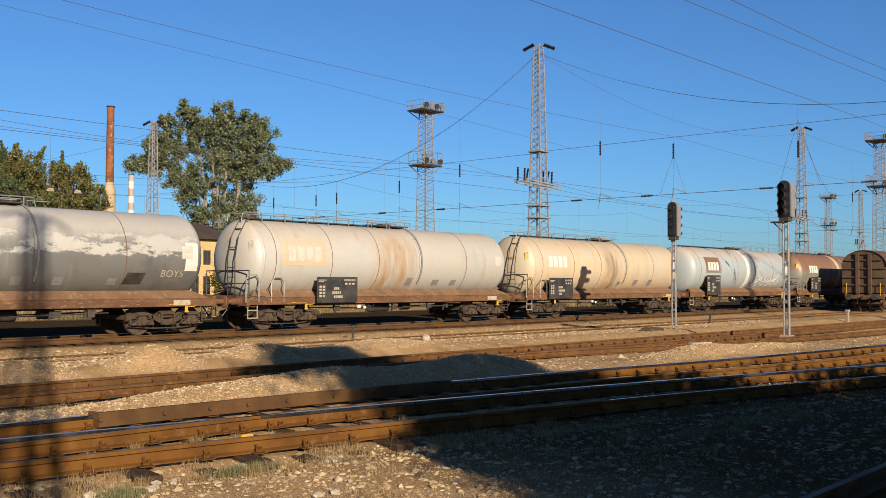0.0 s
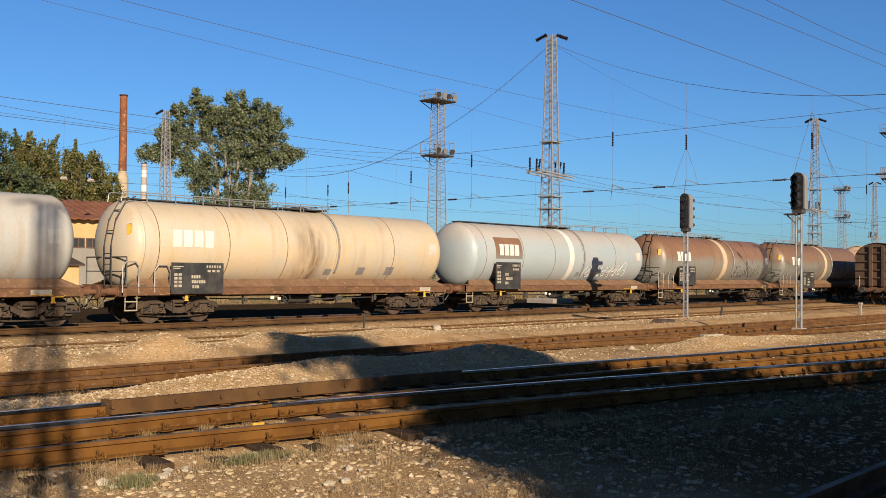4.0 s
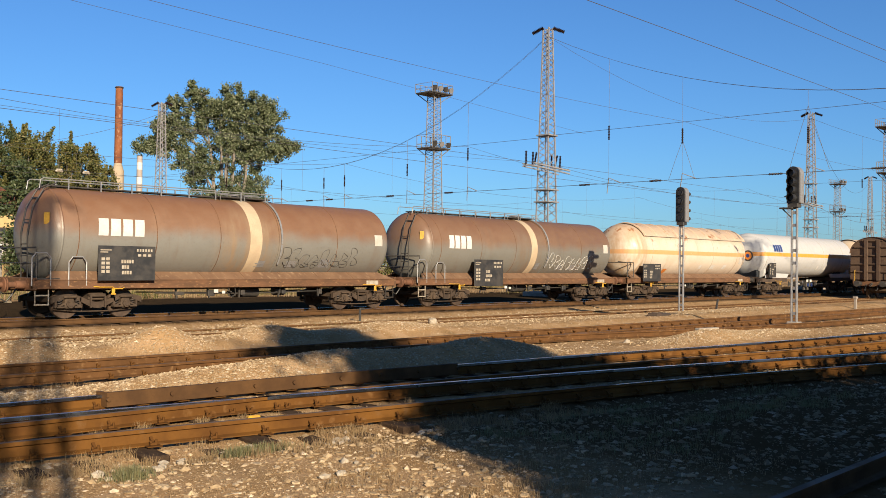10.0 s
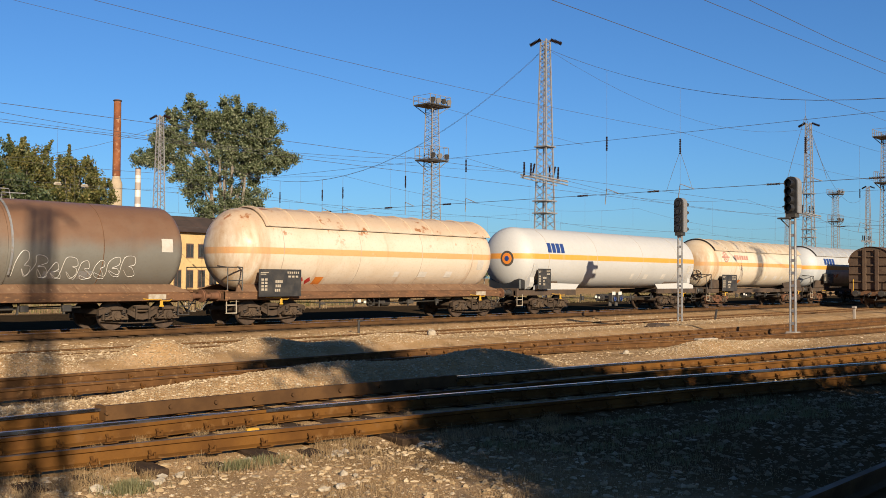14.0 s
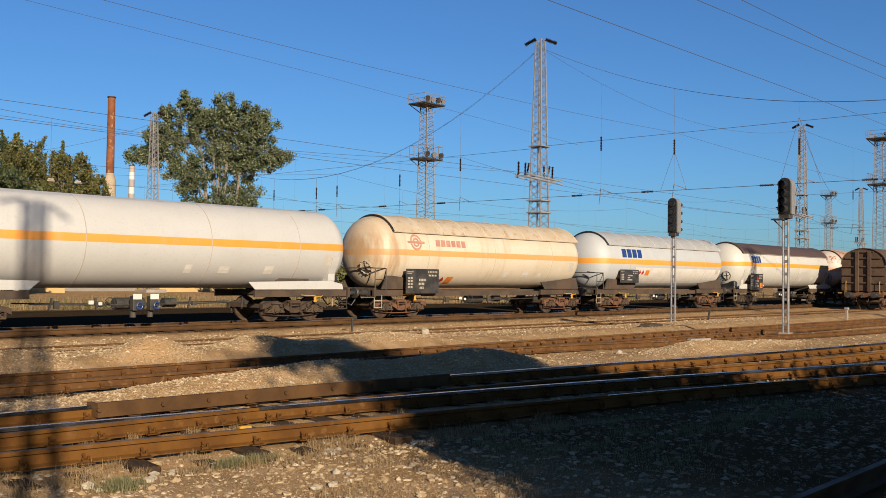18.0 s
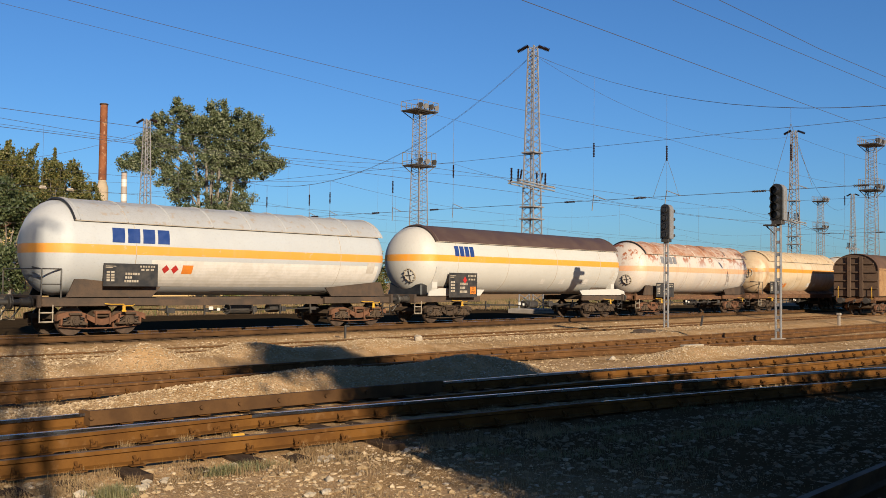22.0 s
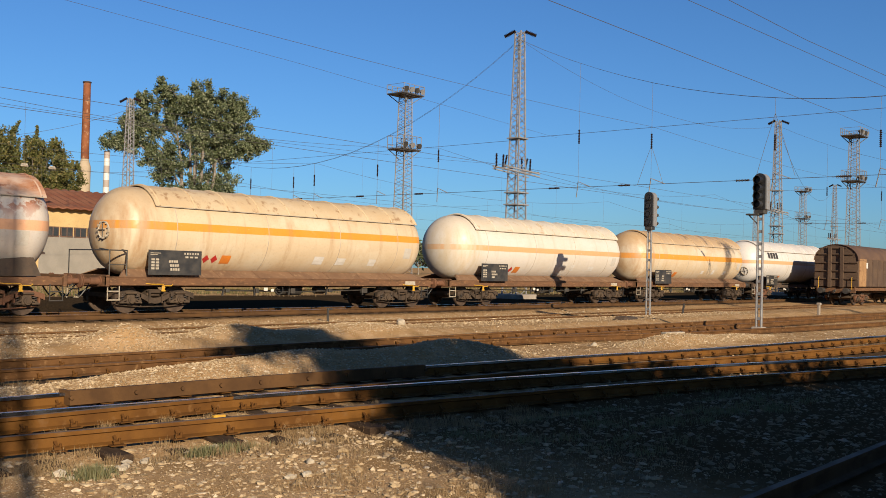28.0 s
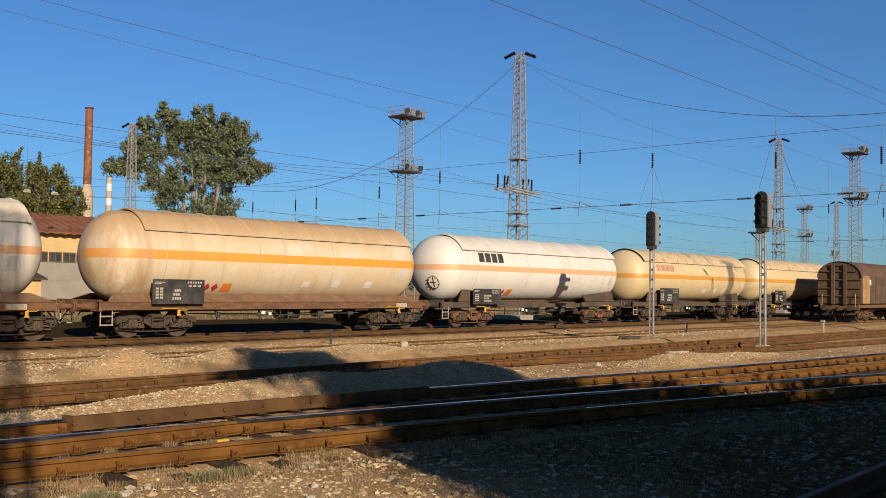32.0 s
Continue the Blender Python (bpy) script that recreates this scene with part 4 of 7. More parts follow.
                part("end_hollow", bm, BLACK_PAINT, car, "black box that stands for the shade under the tank head")
        for p in pivots:
            yellow_lever(car, L(p) + rnd.uniform(0.2, 0.6))
    end_gear(car, hf, -1, 1.03, under)
    end_gear(car, hr, 1, 1.03, under)
    underslung(car, L(pivots[0]) + 1.7, L(pivots[1]) - 1.7, rnd)
    # seams round the tank
    for sx in seams:
        x = tf + (tr - tf) * sx
        bm = bmesh.new()
        lathe_x(bm, [(x - 0.014, r), (x - 0.008, r + 0.006), (x + 0.008, r + 0.006), (x + 0.014, r)], 0, zc, 56)
        part("weld_seam", bm, SEAM_MAT if style != "oil" else UNDER, car, smooth=True)
    if ring:
        bm = bmesh.new()
        a, b = L(ring[0]), L(ring[1])
        lathe_x(bm, [(a, r + 0.001), (a, r + 0.007), (b, r + 0.007), (b, r + 0.001)], 0, zc, 56)
        part("painted_band", bm, ring[2], car, "pale painted band round the tank", smooth=True)
    if white:
        bm = bmesh.new()
        decal(bm, L(white[0]), L(white[1]), white[2], white[3], r, zc, 0.004, 8)
        part("repainted_side", bm, WHITE_PAINT, car, "fresh white lower side")
    if panel:
        notice_panel(car, L(panel[0]), L(panel[1]), panel[2], panel[3], -1.50, None, seed=seed)
    if mark:
        logo_blocks(car, L(mark[0]), mark[1], mark[2], mark[3], r, zc, mark[4], mark[5], mark[6] if len(mark) > 6 else None)
    # marks near the rear end
    bm = bmesh.new()
    lz = zc - 0.1 if style == "oil" else zc - 0.62
    decal(bm, tr - depth - 0.55, tr - depth - 0.15, lz, lz + 0.42, r, zc, 0.006)
    part("rear_label", bm, FADED_WHITE, car, "white painted label")
    if style == "oil":
        bm = bmesh.new()
        lathe_x(bm, [(tf + depth - 0.06, r + 0.002), (tf + depth - 0.02, r + 0.02), (tf + depth + 0.02, r + 0.002)], 0, zc, 56)
        part("head_flange", bm, paint, car, smooth=True)
        sx = tf + 8.55
        bm = bmesh.new()
        tube(bm, arc_pts(sx, r + 0.045, zc, -2.2, 2.2, 36), 0.035, 6)
        part("steam_pipe", bm, GALV, car, "grey pipe cover bent round the tank", smooth=True)
        bm = bmesh.new()
        lathe_x(bm, [(sx - 0.11, r + 0.002), (sx - 0.11, r + 0.03), (sx - 0.05, r + 0.03), (sx - 0.05, r + 0.002)], 0, zc, 56)
        part("tank_band", bm, paint, car, smooth=True)
        # walkway, dome and rails on top
        bm = bmesh.new()
        box(bm, (sx - 0.9, 0.0, zc + r + 0.07), (2.3, 0.8, 0.05), bevel=0.01)
        tube(bm, [(sx - 0.8, 0, zc + r - 0.05), (sx - 0.8, 0, zc + r + 0.16)], 0.3, 16)
        part("manhole_platform", bm, DARK_STEEL, car, "dark filling hatch and platform")
        bm = bmesh.new()
        box(bm, ((tf + 0.6 + sx - 2.0) / 2, 0.0, zc + r + 0.05), (sx - 2.0 - tf - 0.6, 0.5, 0.04))
        part("walkway", bm, DARK_STEEL, car)
        a, b = (sx + 0.4, tr - 0.5) if seed == 4 else (tf + 0.3, sx + 0.3)
        for y in (-0.42, 0.42):
            bm = bmesh.new()
            tube(bm, [(a, y, zc + r - 0.06), (a + 0.04, y, zc + r + 0.20), (a + 0.12, y, zc + r + 0.25), (b, y, zc + r + 0.25), (b + 0.06, y, zc + r - 0.04)], 0.017, 6)
            k = a + 0.9
            while k < b - 0.3:
                beam(bm, (k, y, zc + r - 0.06), (k, y, zc + r + 0.25), 0.032)
                k += 1.05
            part("top_rail", bm, GALV, car, "thin pale rail beside the walkway")
        for k, (px) in enumerate((sx - 1.9, sx - 0.9, sx + 0.1)):
            bm = bmesh.new()
            tube(bm, [(px, -0.42, zc + r - 0.03), (px, -0.42, zc + r + 0.14), (px + 0.7, -0.42, zc + r + 0.14)], 0.016, 5)
            part("platform_rail", bm, GALV, car)
        if seed != 4:
            bm = bmesh.new()
            pts = [(tf - 0.12, -0.45, 1.2), (tf - 0.14, -0.45, zc), (tf + 0.0, -0.45, zc + 0.75), (tf + 0.35, -0.4, zc + r * 0.95), (tf + 0.7, -0.4, zc + r + 0.1)]
            for a, b in zip(pts, pts[1:]):
                ladder(bm, a, b, (0, 1, 0), 0.42, 0.28)
            part("ladder", bm, DARK_STEEL, car, "steel ladder up the tank end")["kind"] = "stuff"
            sg = Matrix.Rotation(radians(52), 3, 'Z')
            for nm, w_, h_, lift_, mt, lb in (("hazard_sign", 0.17, 0.34, 0.0, STEP_PAINT if seed == 2 else YELLOW_PAINT, "upright warning sign"), ("sign_mark", 0.09, 0.12, 0.02, BLACK_PAINT, "black mark of the warning sign")):
                bm = bmesh.new()
                c = Vector((tf + 0.24, -1.06, zc + 0.42 + (0.12 if lift_ else 0))) + sg @ Vector((0, -lift_, 0))
                box(bm, c, (w_, 0.02, h_), sg.inverted())
                part(nm, bm, mt, car, lb)
            bm = bmesh.new()
            box(bm, (hf + 0.45, 0, 1.2), (0.75, 2.5, 0.04), bevel=0.005)
            part("end_platform", bm, DARK_STEEL, car)
            for px, zz in ((hf + 0.25, 1.95), (hf + 1.35, 1.85)):
                handrail_loop(car, px, -1.28, 1.0, zz, 0.55, GALV)
            bm = bmesh.new()
            tube(bm, [(hf + 0.12, -1.25, 1.2), (hf + 0.12, -1.25, 2.1), (hf + 0.12, 1.25, 2.1), (hf + 0.12, 1.25, 1.2)], 0.022, 6)
            tube(bm, [(hf + 0.12, -1.25, 1.65), (hf + 0.12, 1.25, 1.65)], 0.018, 6)
            part("platform_rail", bm, DARK_STEEL, car)
    if shield:
        half, ribs, lip = shield["half"], shield["ribs"], shield["lip"]
        a, b = tf + shield["from"], tr - shield["to"]
        bm = bmesh.new()
        solid_shield(bm, a, b, r + 0.05, zc, half)
        part("sun_shield", bm, shield["mat"], car, "curved sun shield over the tank top", smooth=True)
        for k in range(ribs):
            x = a + 0.15 + (b - a - 0.3) * k / (ribs - 1)
            bm = bmesh.new()
            tube(bm, arc_pts(x, r + 0.085, zc, -half, half, 18), 0.030, 4)
            part("shield_rib", bm, shield["mat"], car)
        bm = bmesh.new()
        for s in (-1, 1):
            y, z = (r + 0.06) * math.sin(half) * s, zc + (r + 0.06) * math.cos(half)
            beam(bm, (a, y, z), (b, y, z), 0.026, 0.026)
        part("shield_edge", bm, SEAM_MAT, car)
        if lip:
            bm = bmesh.new()
            tube(bm, arc_pts(a, r + 0.065, zc, -half, half, 24), 0.035, 6)
            part("shield_lip", bm, BLACK_PAINT, car, "dark front lip of the sun shield")
    def on_head(y, dz, lift):
        """A point on the front head of the tank at y and dz from its axis."""
        q = min(0.999, math.hypot(y, dz) / r)
        c = math.sqrt(1 - q * q)
        n = Vector((-c / depth, y / r / r * 1.0, dz / r / r)).normalized()
        return Vector((tf + depth * (1 - c), y, zc + dz)) + n * lift
    if "wheel" in extras:        # round manhole on the front head
        wy, wz = (-0.40, -0.02) if "high" in extras else (-0.55, -0.62)
        rim = [on_head(wy + 0.22 * math.cos(a), wz + 0.25 * math.sin(a), 0.05) for a in [2 * math.pi * i / 22 for i in range(22)]]
        bm = bmesh.new()
        tube(bm, rim, 0.034, 6, closed=True)
        for i in range(0, 22, 2):
            tube(bm, [rim[i], rim[i] + (rim[i] - on_head(wy, wz, 0.0)).normalized() * 0.01 + Vector((-0.07, -0.02, 0))], 0.026, 6)
        part("manhole_ring", bm, STEP_PAINT, car, "bolted pale rusty manhole ring on the tank head")
        bm = bmesh.new()
        c = bm.verts.new(on_head(wy, wz, 0.06))
        vs = [bm.verts.new(on_head(wy + 0.19 * math.cos(a), wz + 0.22 * math.sin(a), 0.05)) for a in [2 * math.pi * i / 22 for i in range(22)]]
        for i in range(22):
            bm.faces.new((c, vs[i], vs[(i + 1) % 22]))
        part("manhole_lid", bm, paint, car, "painted manhole lid")
        bm = bmesh.new()
        tube(bm, [on_head(wy, wz - 0.2, 0.09), on_head(wy, wz + 0.2, 0.09)], 0.014, 6)
        tube(bm, [on_head(wy - 0.1, wz, 0.09), on_head(wy + 0.16, wz, 0.09)], 0.014, 6)
        part("manhole_clamp", bm, DARK_STEEL, car)
    if "emblem" in extras:       # round painted emblem and dark recess on the front head
        for nm, rr, lift, mt, lb in (("emblem_ring", 0.36, 0.006, SHIELD_EDGE, "dark ring of bars round the emblem"), ("emblem", 0.26, 0.011, ORANGE_PAINT, "round orange emblem"), ("emblem_core", 0.12, 0.016, BLUE_PAINT, "dark core of the emblem")):
            bm = bmesh.new()
            c = bm.verts.new(on_head(-0.46, -0.05, lift))
            vs = [bm.verts.new(on_head(-0.46 + rr * 0.9 * math.cos(a), -0.05 + rr * math.sin(a), lift)) for a in [2 * math.pi * i / 24 for i in range(24)]]
            for i in range(24):
                bm.faces.new((c, vs[i], vs[(i + 1) % 24]))
            part(nm, bm, mt, car, lb, smooth=True)
        for k in range(2):
            x = L(124.0 + 0.6 * k)
            bm = bmesh.new()
            box(bm, (x, -1.12, 0.74), (0.26, 0.24, 0.46), bevel=0.02)
            tube(bm, [(x, -1.0, 0.55), (x, -1.0, 0.30)], 0.10, 10)
            v = part("drain_valve", bm, DARK_STEEL, car, "dark drain valve under the tank")
            bm = bmesh.new()
            box(bm, (x, -1.25, 0.95), (0.30, 0.02, 0.17), bevel=0.004)
            part("valve_plate", bm, WHITE_PAINT, v, "white plate over the valve")
            bm = bmesh.new()
            tube(bm, [(x + 0.06 + 0.10 * math.cos(a), -1.29, 0.66 + 0.10 * math.sin(a)) for a in [math.pi * i / 6 for i in range(12)]], 0.022, 6, closed=True)
            tube(bm, [(x - 0.04, -1.29, 0.66), (x + 0.16, -1.29, 0.66)], 0.018, 5)
            part("valve_wheel", bm, BLUE_PAINT, v, "bright blue valve handwheel")
    if style == "cradle" and panel and seed != 8:
        px, pz, w = L(panel[0]), panel[2], panel[1] - panel[0]
        bm = bmesh.new()
        x, z = px + 0.55 * w, pz + 0.74
        bm.faces.new([bm.verts.new(q) for q in ((x - 0.14, -1.522, z), (x, -1.522, z - 0.16), (x + 0.14, -1.522, z), (x, -1.522, z + 0.16))])
        part("hazard_label", bm, RED_PAINT, car, "red hazard diamond")
        bm = bmesh.new()
        box(bm, (px + 0.84 * w, -1.523, pz + 0.3), (0.2 * w, 0.012, 0.32))
        plate = part("hazard_label", bm, ORANGE_PAINT, car, "orange hazard plate")
        for body, dz in (("23", 0.08), ("1965", -0.08)):
            me = lettering(body, 0.15)
            me.materials.append(BLACK_PAINT)
            part("lettering", me, None, plate, "black hazard number", m=pose(px + 0.84 * w, -1.534, pz + 0.3 + dz, 90))
    if "rail" in extras:
        bm = bmesh.new()
        for x in (hf + 0.15, hf + 0.75):
            tube(bm, [(x, -1.2, 1.15), (x, -1.2, 2.0), (x, -0.6, 2.05)], 0.022, 6)
        tube(bm, [(hf + 0.15, -1.2, 2.0), (hf + 0.75, -1.2, 2.0)], 0.022, 6)
        tube(bm, [(hf + 0.15, -1.2, 1.55), (hf + 0.75, -1.2, 1.55)], 0.018, 6)
        tube(bm, [(hf + 0.12, -1.2, 2.0), (hf + 0.12, 1.2, 2.0), (hf + 0.12, 1.2, 1.15)], 0.022, 6)
        part("end_railing", bm, DARK_STEEL, car, "dark tube railing round the end platform")
    if "diamonds" in extras and panel:
        px = L(panel[1]) + 0.25
        for k, mt in enumerate((RED_PAINT, RED_PAINT, ORANGE_PAINT)):
            bm = bmesh.new()
            zz = panel[2] + 0.55
            if k < 2:
                x = px + k * 0.34
                y = lambda z: -math.sqrt((r + 0.008) ** 2 - (z - zc) ** 2)
                bm.faces.new([bm.verts.new(q) for q in ((x, y(zz), zz), (x + 0.14, y(zz - 0.14), zz - 0.14), (x + 0.28, y(zz), zz), (x + 0.14, y(zz + 0.14), zz + 0.14))])
            else:
                decal(bm, px + 0.75, px + 1.15, zz - 0.14, zz + 0.14, r, zc, 0.008)
            part("hazard_label", bm, mt, car, "red hazard diamond" if k < 2 else "orange hazard plate")
    if "roundel" in extras:      # painted ring with a bar through it
        cx, cz = L(136.42), 3.08
        on_side = lambda x, z: Vector((x, -math.sqrt((r + 0.010) ** 2 - (z - zc) ** 2), z))
        for r0, r1 in ((0.33, 0.25), (0.19, 0.11)):
            bm = bmesh.new()
            a = [2 * math.pi * i / 28 for i in range(28)]
            o = [bm.verts.new(on_side(cx + r0 * math.cos(v), cz + r0 * math.sin(v))) for v in a]
            q = [bm.verts.new(on_side(cx + r1 * math.cos(v), cz + r1 * math.sin(v))) for v in a]
            for i in range(28):
                bm.faces.new((o[i], o[(i + 1) % 28], q[(i + 1) % 28], q[i]))
            part("painted_ring", bm, FADED_ROSE, car, "faded rose painted ring")
        bm = bmesh.new()
        decal(bm, cx - 0.5, cx + 0.5, cz - 0.045, cz + 0.045, r, zc, 0.014, 2)
        part("painted_bar", bm, FADED_ROSE, car, "faded rose painted bar")
    for k in range(3):
        bm = bmesh.new()
        x = tf + (tr - tf) * (0.55 + 0.1 * k) + rnd.uniform(-0.3, 0.3)
        decal(bm, x, x + rnd.uniform(0.25, 0.5), zc - 0.95, zc - 0.75 + rnd.uniform(0, 0.12), r, zc, 0.006, 2)
        part("stencil_patch", bm, GALV if style == "oil" else WHITE_PAINT, car, "faded stencil patch")
    if seed == 1:
        me = lettering("BOYS", 0.34)
        me.materials.append(STEP_PAINT)
        part("spray_writing", me, None, car, "small pale spray-painted word", m=pose(L(17.4), -1.275, 1.95, 115))
        bm = bmesh.new()
        decal(bm, L(15.74), L(16.38), 1.62, 1.98, r, zc, 0.006, skew=0.1)
        part("painted_patch", bm, PANEL_MAT, car, "dark painted patch")
        bm = bmesh.new()
        decal(bm, L(17.84), L(18.3), 2.05, 2.95, r, zc, 0.006)
        part("painted_patch", bm, WHITE_PAINT, car, "white painted patch")
    if "graffiti" in extras:
        bm = bmesh.new()
        a = tf + (tr - tf) * 0.60
        scribble(bm, a, a + 3.7, zc - 0.98, zc - 0.22, r, zc, seed)
        part("spray_writing", bm, DARK_STEEL if seed == 5 else WHITE_PAINT, car, "illegible dark spray lines" if seed == 5 else "illegible white spray lines")
    return car


SHIELD_HALF = radians(58)
P = tank_paint
ZO, RO = 2.54, 1.39
ZG, RG = 2.66, 1.455
cream = dict(base=(0.48, 0.49, 0.475), patch=(0.50, 0.485, 0.45), top=(0.50, 0.46, 0.40), streak=(0.40, 0.24, 0.10))
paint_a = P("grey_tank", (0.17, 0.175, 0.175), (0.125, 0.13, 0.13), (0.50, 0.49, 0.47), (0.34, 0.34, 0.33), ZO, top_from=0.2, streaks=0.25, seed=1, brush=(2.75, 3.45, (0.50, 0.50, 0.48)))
paint_b = P("cream_tank", zc=ZO, seed=2, streaks=0.45, band=(-1.4, 0.7, (0.42, 0.26, 0.12)), **cream)
paint_c = P("yellowed_cream_tank", (0.62, 0.50, 0.34), (0.56, 0.50, 0.40), (0.52, 0.44, 0.33), (0.46, 0.28, 0.12), ZO, streaks=0.5, seed=3, band=(-0.9, 0.5, (0.22, 0.14, 0.08)))
paint_d = P("pale_blue_grey_tank", (0.37, 0.435, 0.47), (0.40, 0.44, 0.455), (0.48, 0.43, 0.38), (0.38, 0.33, 0.28), ZO, streaks=0.3, seed=4)
paint_e = P("brown_grey_tank", (0.23, 0.125, 0.068), (0.255, 0.145, 0.082), (0.225, 0.112, 0.056), (0.17, 0.105, 0.066), ZO, low=(0.225, 0.222, 0.20), streaks=0.35, seed=5, band=(-1.2, 1.2, (0.30, 0.21, 0.13)))
paint_f = P("dark_brown_grey_tank", (0.205, 0.118, 0.068), (0.225, 0.135, 0.08), (0.20, 0.105, 0.056), (0.15, 0.096, 0.064), ZO, low=(0.20, 0.195, 0.172), streaks=0.35, seed=6, band=(-1.2, 0.9, (0.22, 0.16, 0.11)))
ST = (2.66, 2.90)
paint_g = P("stained_white_tank", (0.725, 0.642, 0.528), (0.688, 0.586, 0.461), (0.577, 0.428, 0.288), (0.391, 0.186, 0.0768), ZG, (2.48, 2.71), (0.74, 0.40, 0.17), streaks=0.5, seed=7, band=(-9.5, -5.9, (0.46, 0.30, 0.16)), rust=0.08, rust_col=(0.36, 0.16, 0.06))
paint_h = P("clean_white_tank", (0.57, 0.58, 0.58), (0.555, 0.565, 0.56), (0.57, 0.575, 0.57), (0.49, 0.49, 0.48), ZG, (2.60, 2.85), (0.85, 0.36, 0.05), streaks=0.2, seed=8)
paint_i = P("cream_white_tank", (0.72, 0.65, 0.53), (0.68, 0.61, 0.48), (0.60, 0.49, 0.35), (0.50, 0.34, 0.17), ZG, (2.53, 2.77), (0.78, 0.40, 0.14), streaks=0.45, seed=9, band=(-9.5, -5.9, (0.46, 0.30, 0.16)))
paint_j = P("pale_grey_tank", (0.53, 0.565, 0.59), (0.52, 0.55, 0.57), (0.50, 0.52, 0.535), (0.50, 0.48, 0.44), ZG, (2.48, 2.76), (0.85, 0.38, 0.06), streaks=0.2, seed=10)
paint_k = P("ivory_tank", (0.62, 0.62, 0.585), (0.60, 0.60, 0.565), (0.60, 0.585, 0.54), (0.54, 0.52, 0.46), ZG, (2.62, 2.90), (0.86, 0.38, 0.04), streaks=0.2, seed=11)
paint_l = P("rust_streaked_white_tank", (0.67, 0.614, 0.547), (0.614, 0.577, 0.538), (0.577, 0.512, 0.451), (0.419, 0.186, 0.0864), ZG, (2.48, 2.78), (0.80, 0.45, 0.26), streaks=0.28, seed=12, rust=0.42, rust_col=(0.36, 0.12, 0.045))
paint_m = P("yellow_cream_tank", (0.67, 0.544, 0.374), (0.707, 0.614, 0.461), (0.558, 0.428, 0.269), (0.409, 0.233, 0.0864), ZG, (2.70, 2.96), (0.80, 0.32, 0.03), streaks=0.55, seed=13, band=(-9.5, -5.9, (0.46, 0.30, 0.16)))
paint_n = P("white_gas_tank", (0.725, 0.688, 0.634), (0.707, 0.66, 0.586), (0.651, 0.577, 0.47), (0.484, 0.372, 0.23), ZG, (2.53, 2.77), (0.74, 0.42, 0.20), streaks=0.3, seed=14, band=(-9.5, -5.9, (0.64, 0.55, 0.41)))
paint_o = P("sandy_cream_tank", (0.66, 0.539, 0.374), (0.688, 0.605, 0.47), (0.502, 0.335, 0.173), (0.428, 0.26, 0.106), ZG, (2.54, 2.84), (0.80, 0.33, 0.04), streaks=0.5, seed=15, band=(-9.5, -5.9, (0.46, 0.30, 0.16)))
paint_p = P("chalk_white_tank", (0.725, 0.707, 0.682), (0.688, 0.66, 0.624), (0.67, 0.642, 0.605), (0.465, 0.372, 0.269), ZG, (2.55, 2.80), (0.74, 0.42, 0.22), streaks=0.3, seed=16)
paint_q = P("straw_tank", (0.64, 0.51, 0.29), (0.62, 0.50, 0.30), (0.58, 0.48, 0.32), (0.48, 0.32, 0.14), ZG, (2.50, 2.75), (0.60, 0.30, 0.05), streaks=0.35, seed=17)
shield_brown = surf("brown_shield_paint", (0.085, 0.05, 0.04), (0.10, 0.06, 0.045), 1.0, 0.6, 0, 0.1, 0.003, 20)
shield_grey = surf("grey_shield_paint", (0.46, 0.48, 0.50), (0.42, 0.435, 0.445), 1.0, 0.55, 0, 0.1, 0.003, 20, third=(0.42, 0.36, 0.30))
shield_cream = surf("cream_shield_paint", (0.62, 0.54, 0.42), (0.55, 0.44, 0.30), 0.8, 0.6, 0, 0.1, 0.003, 20, third=(0.45, 0.30, 0.17))
shield_straw = surf("straw_shield_paint", (0.66, 0.53, 0.35), (0.60, 0.45, 0.27), 0.8, 0.6, 0, 0.1, 0.003, 20, third=(0.38, 0.24, 0.12))
shield_rust = surf("rusted_shield_paint", (0.60, 0.50, 0.42), (0.40, 0.17, 0.075), 0.8, 0.7, 0, 0.2, 0.003, 20, third=(0.30, 0.11, 0.05), stretch=(0.7, 1.0, 1.6))
shield_white = surf("white_shield_paint", (0.72, 0.66, 0.55), (0.66, 0.57, 0.44), 0.8, 0.6, 0, 0.1, 0.003, 20, third=(0.55, 0.42, 0.27))


def sh(mat, frm=0.95, to=0.95, ribs=11, lip=False, half=SHIELD_HALF):
    return {"mat": mat, "from": frm, "to": to, "ribs": ribs, "lip": lip, "half": half}


CREAM_BAND = surf("cream_band_paint", (0.62, 0.50, 0.34), (0.54, 0.42, 0.28), 2.0, 0.6, 0, 0.05, 0.001, 25)
OILSEAM = (0.076, 0.257, 0.424, 0.785)
GASSEAM = (0.14, 0.40, 0.64, 0.86)
WP = WHITE_PAINT
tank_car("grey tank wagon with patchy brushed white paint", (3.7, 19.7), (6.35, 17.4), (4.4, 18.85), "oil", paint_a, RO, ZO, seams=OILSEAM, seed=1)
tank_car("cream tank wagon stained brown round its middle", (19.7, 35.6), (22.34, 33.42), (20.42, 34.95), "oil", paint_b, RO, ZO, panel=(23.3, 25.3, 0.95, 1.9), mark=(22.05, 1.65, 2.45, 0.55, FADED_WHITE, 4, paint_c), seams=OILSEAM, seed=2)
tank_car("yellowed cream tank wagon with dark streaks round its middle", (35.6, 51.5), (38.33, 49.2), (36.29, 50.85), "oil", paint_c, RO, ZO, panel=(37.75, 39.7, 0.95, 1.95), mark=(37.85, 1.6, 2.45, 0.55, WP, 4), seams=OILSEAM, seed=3)
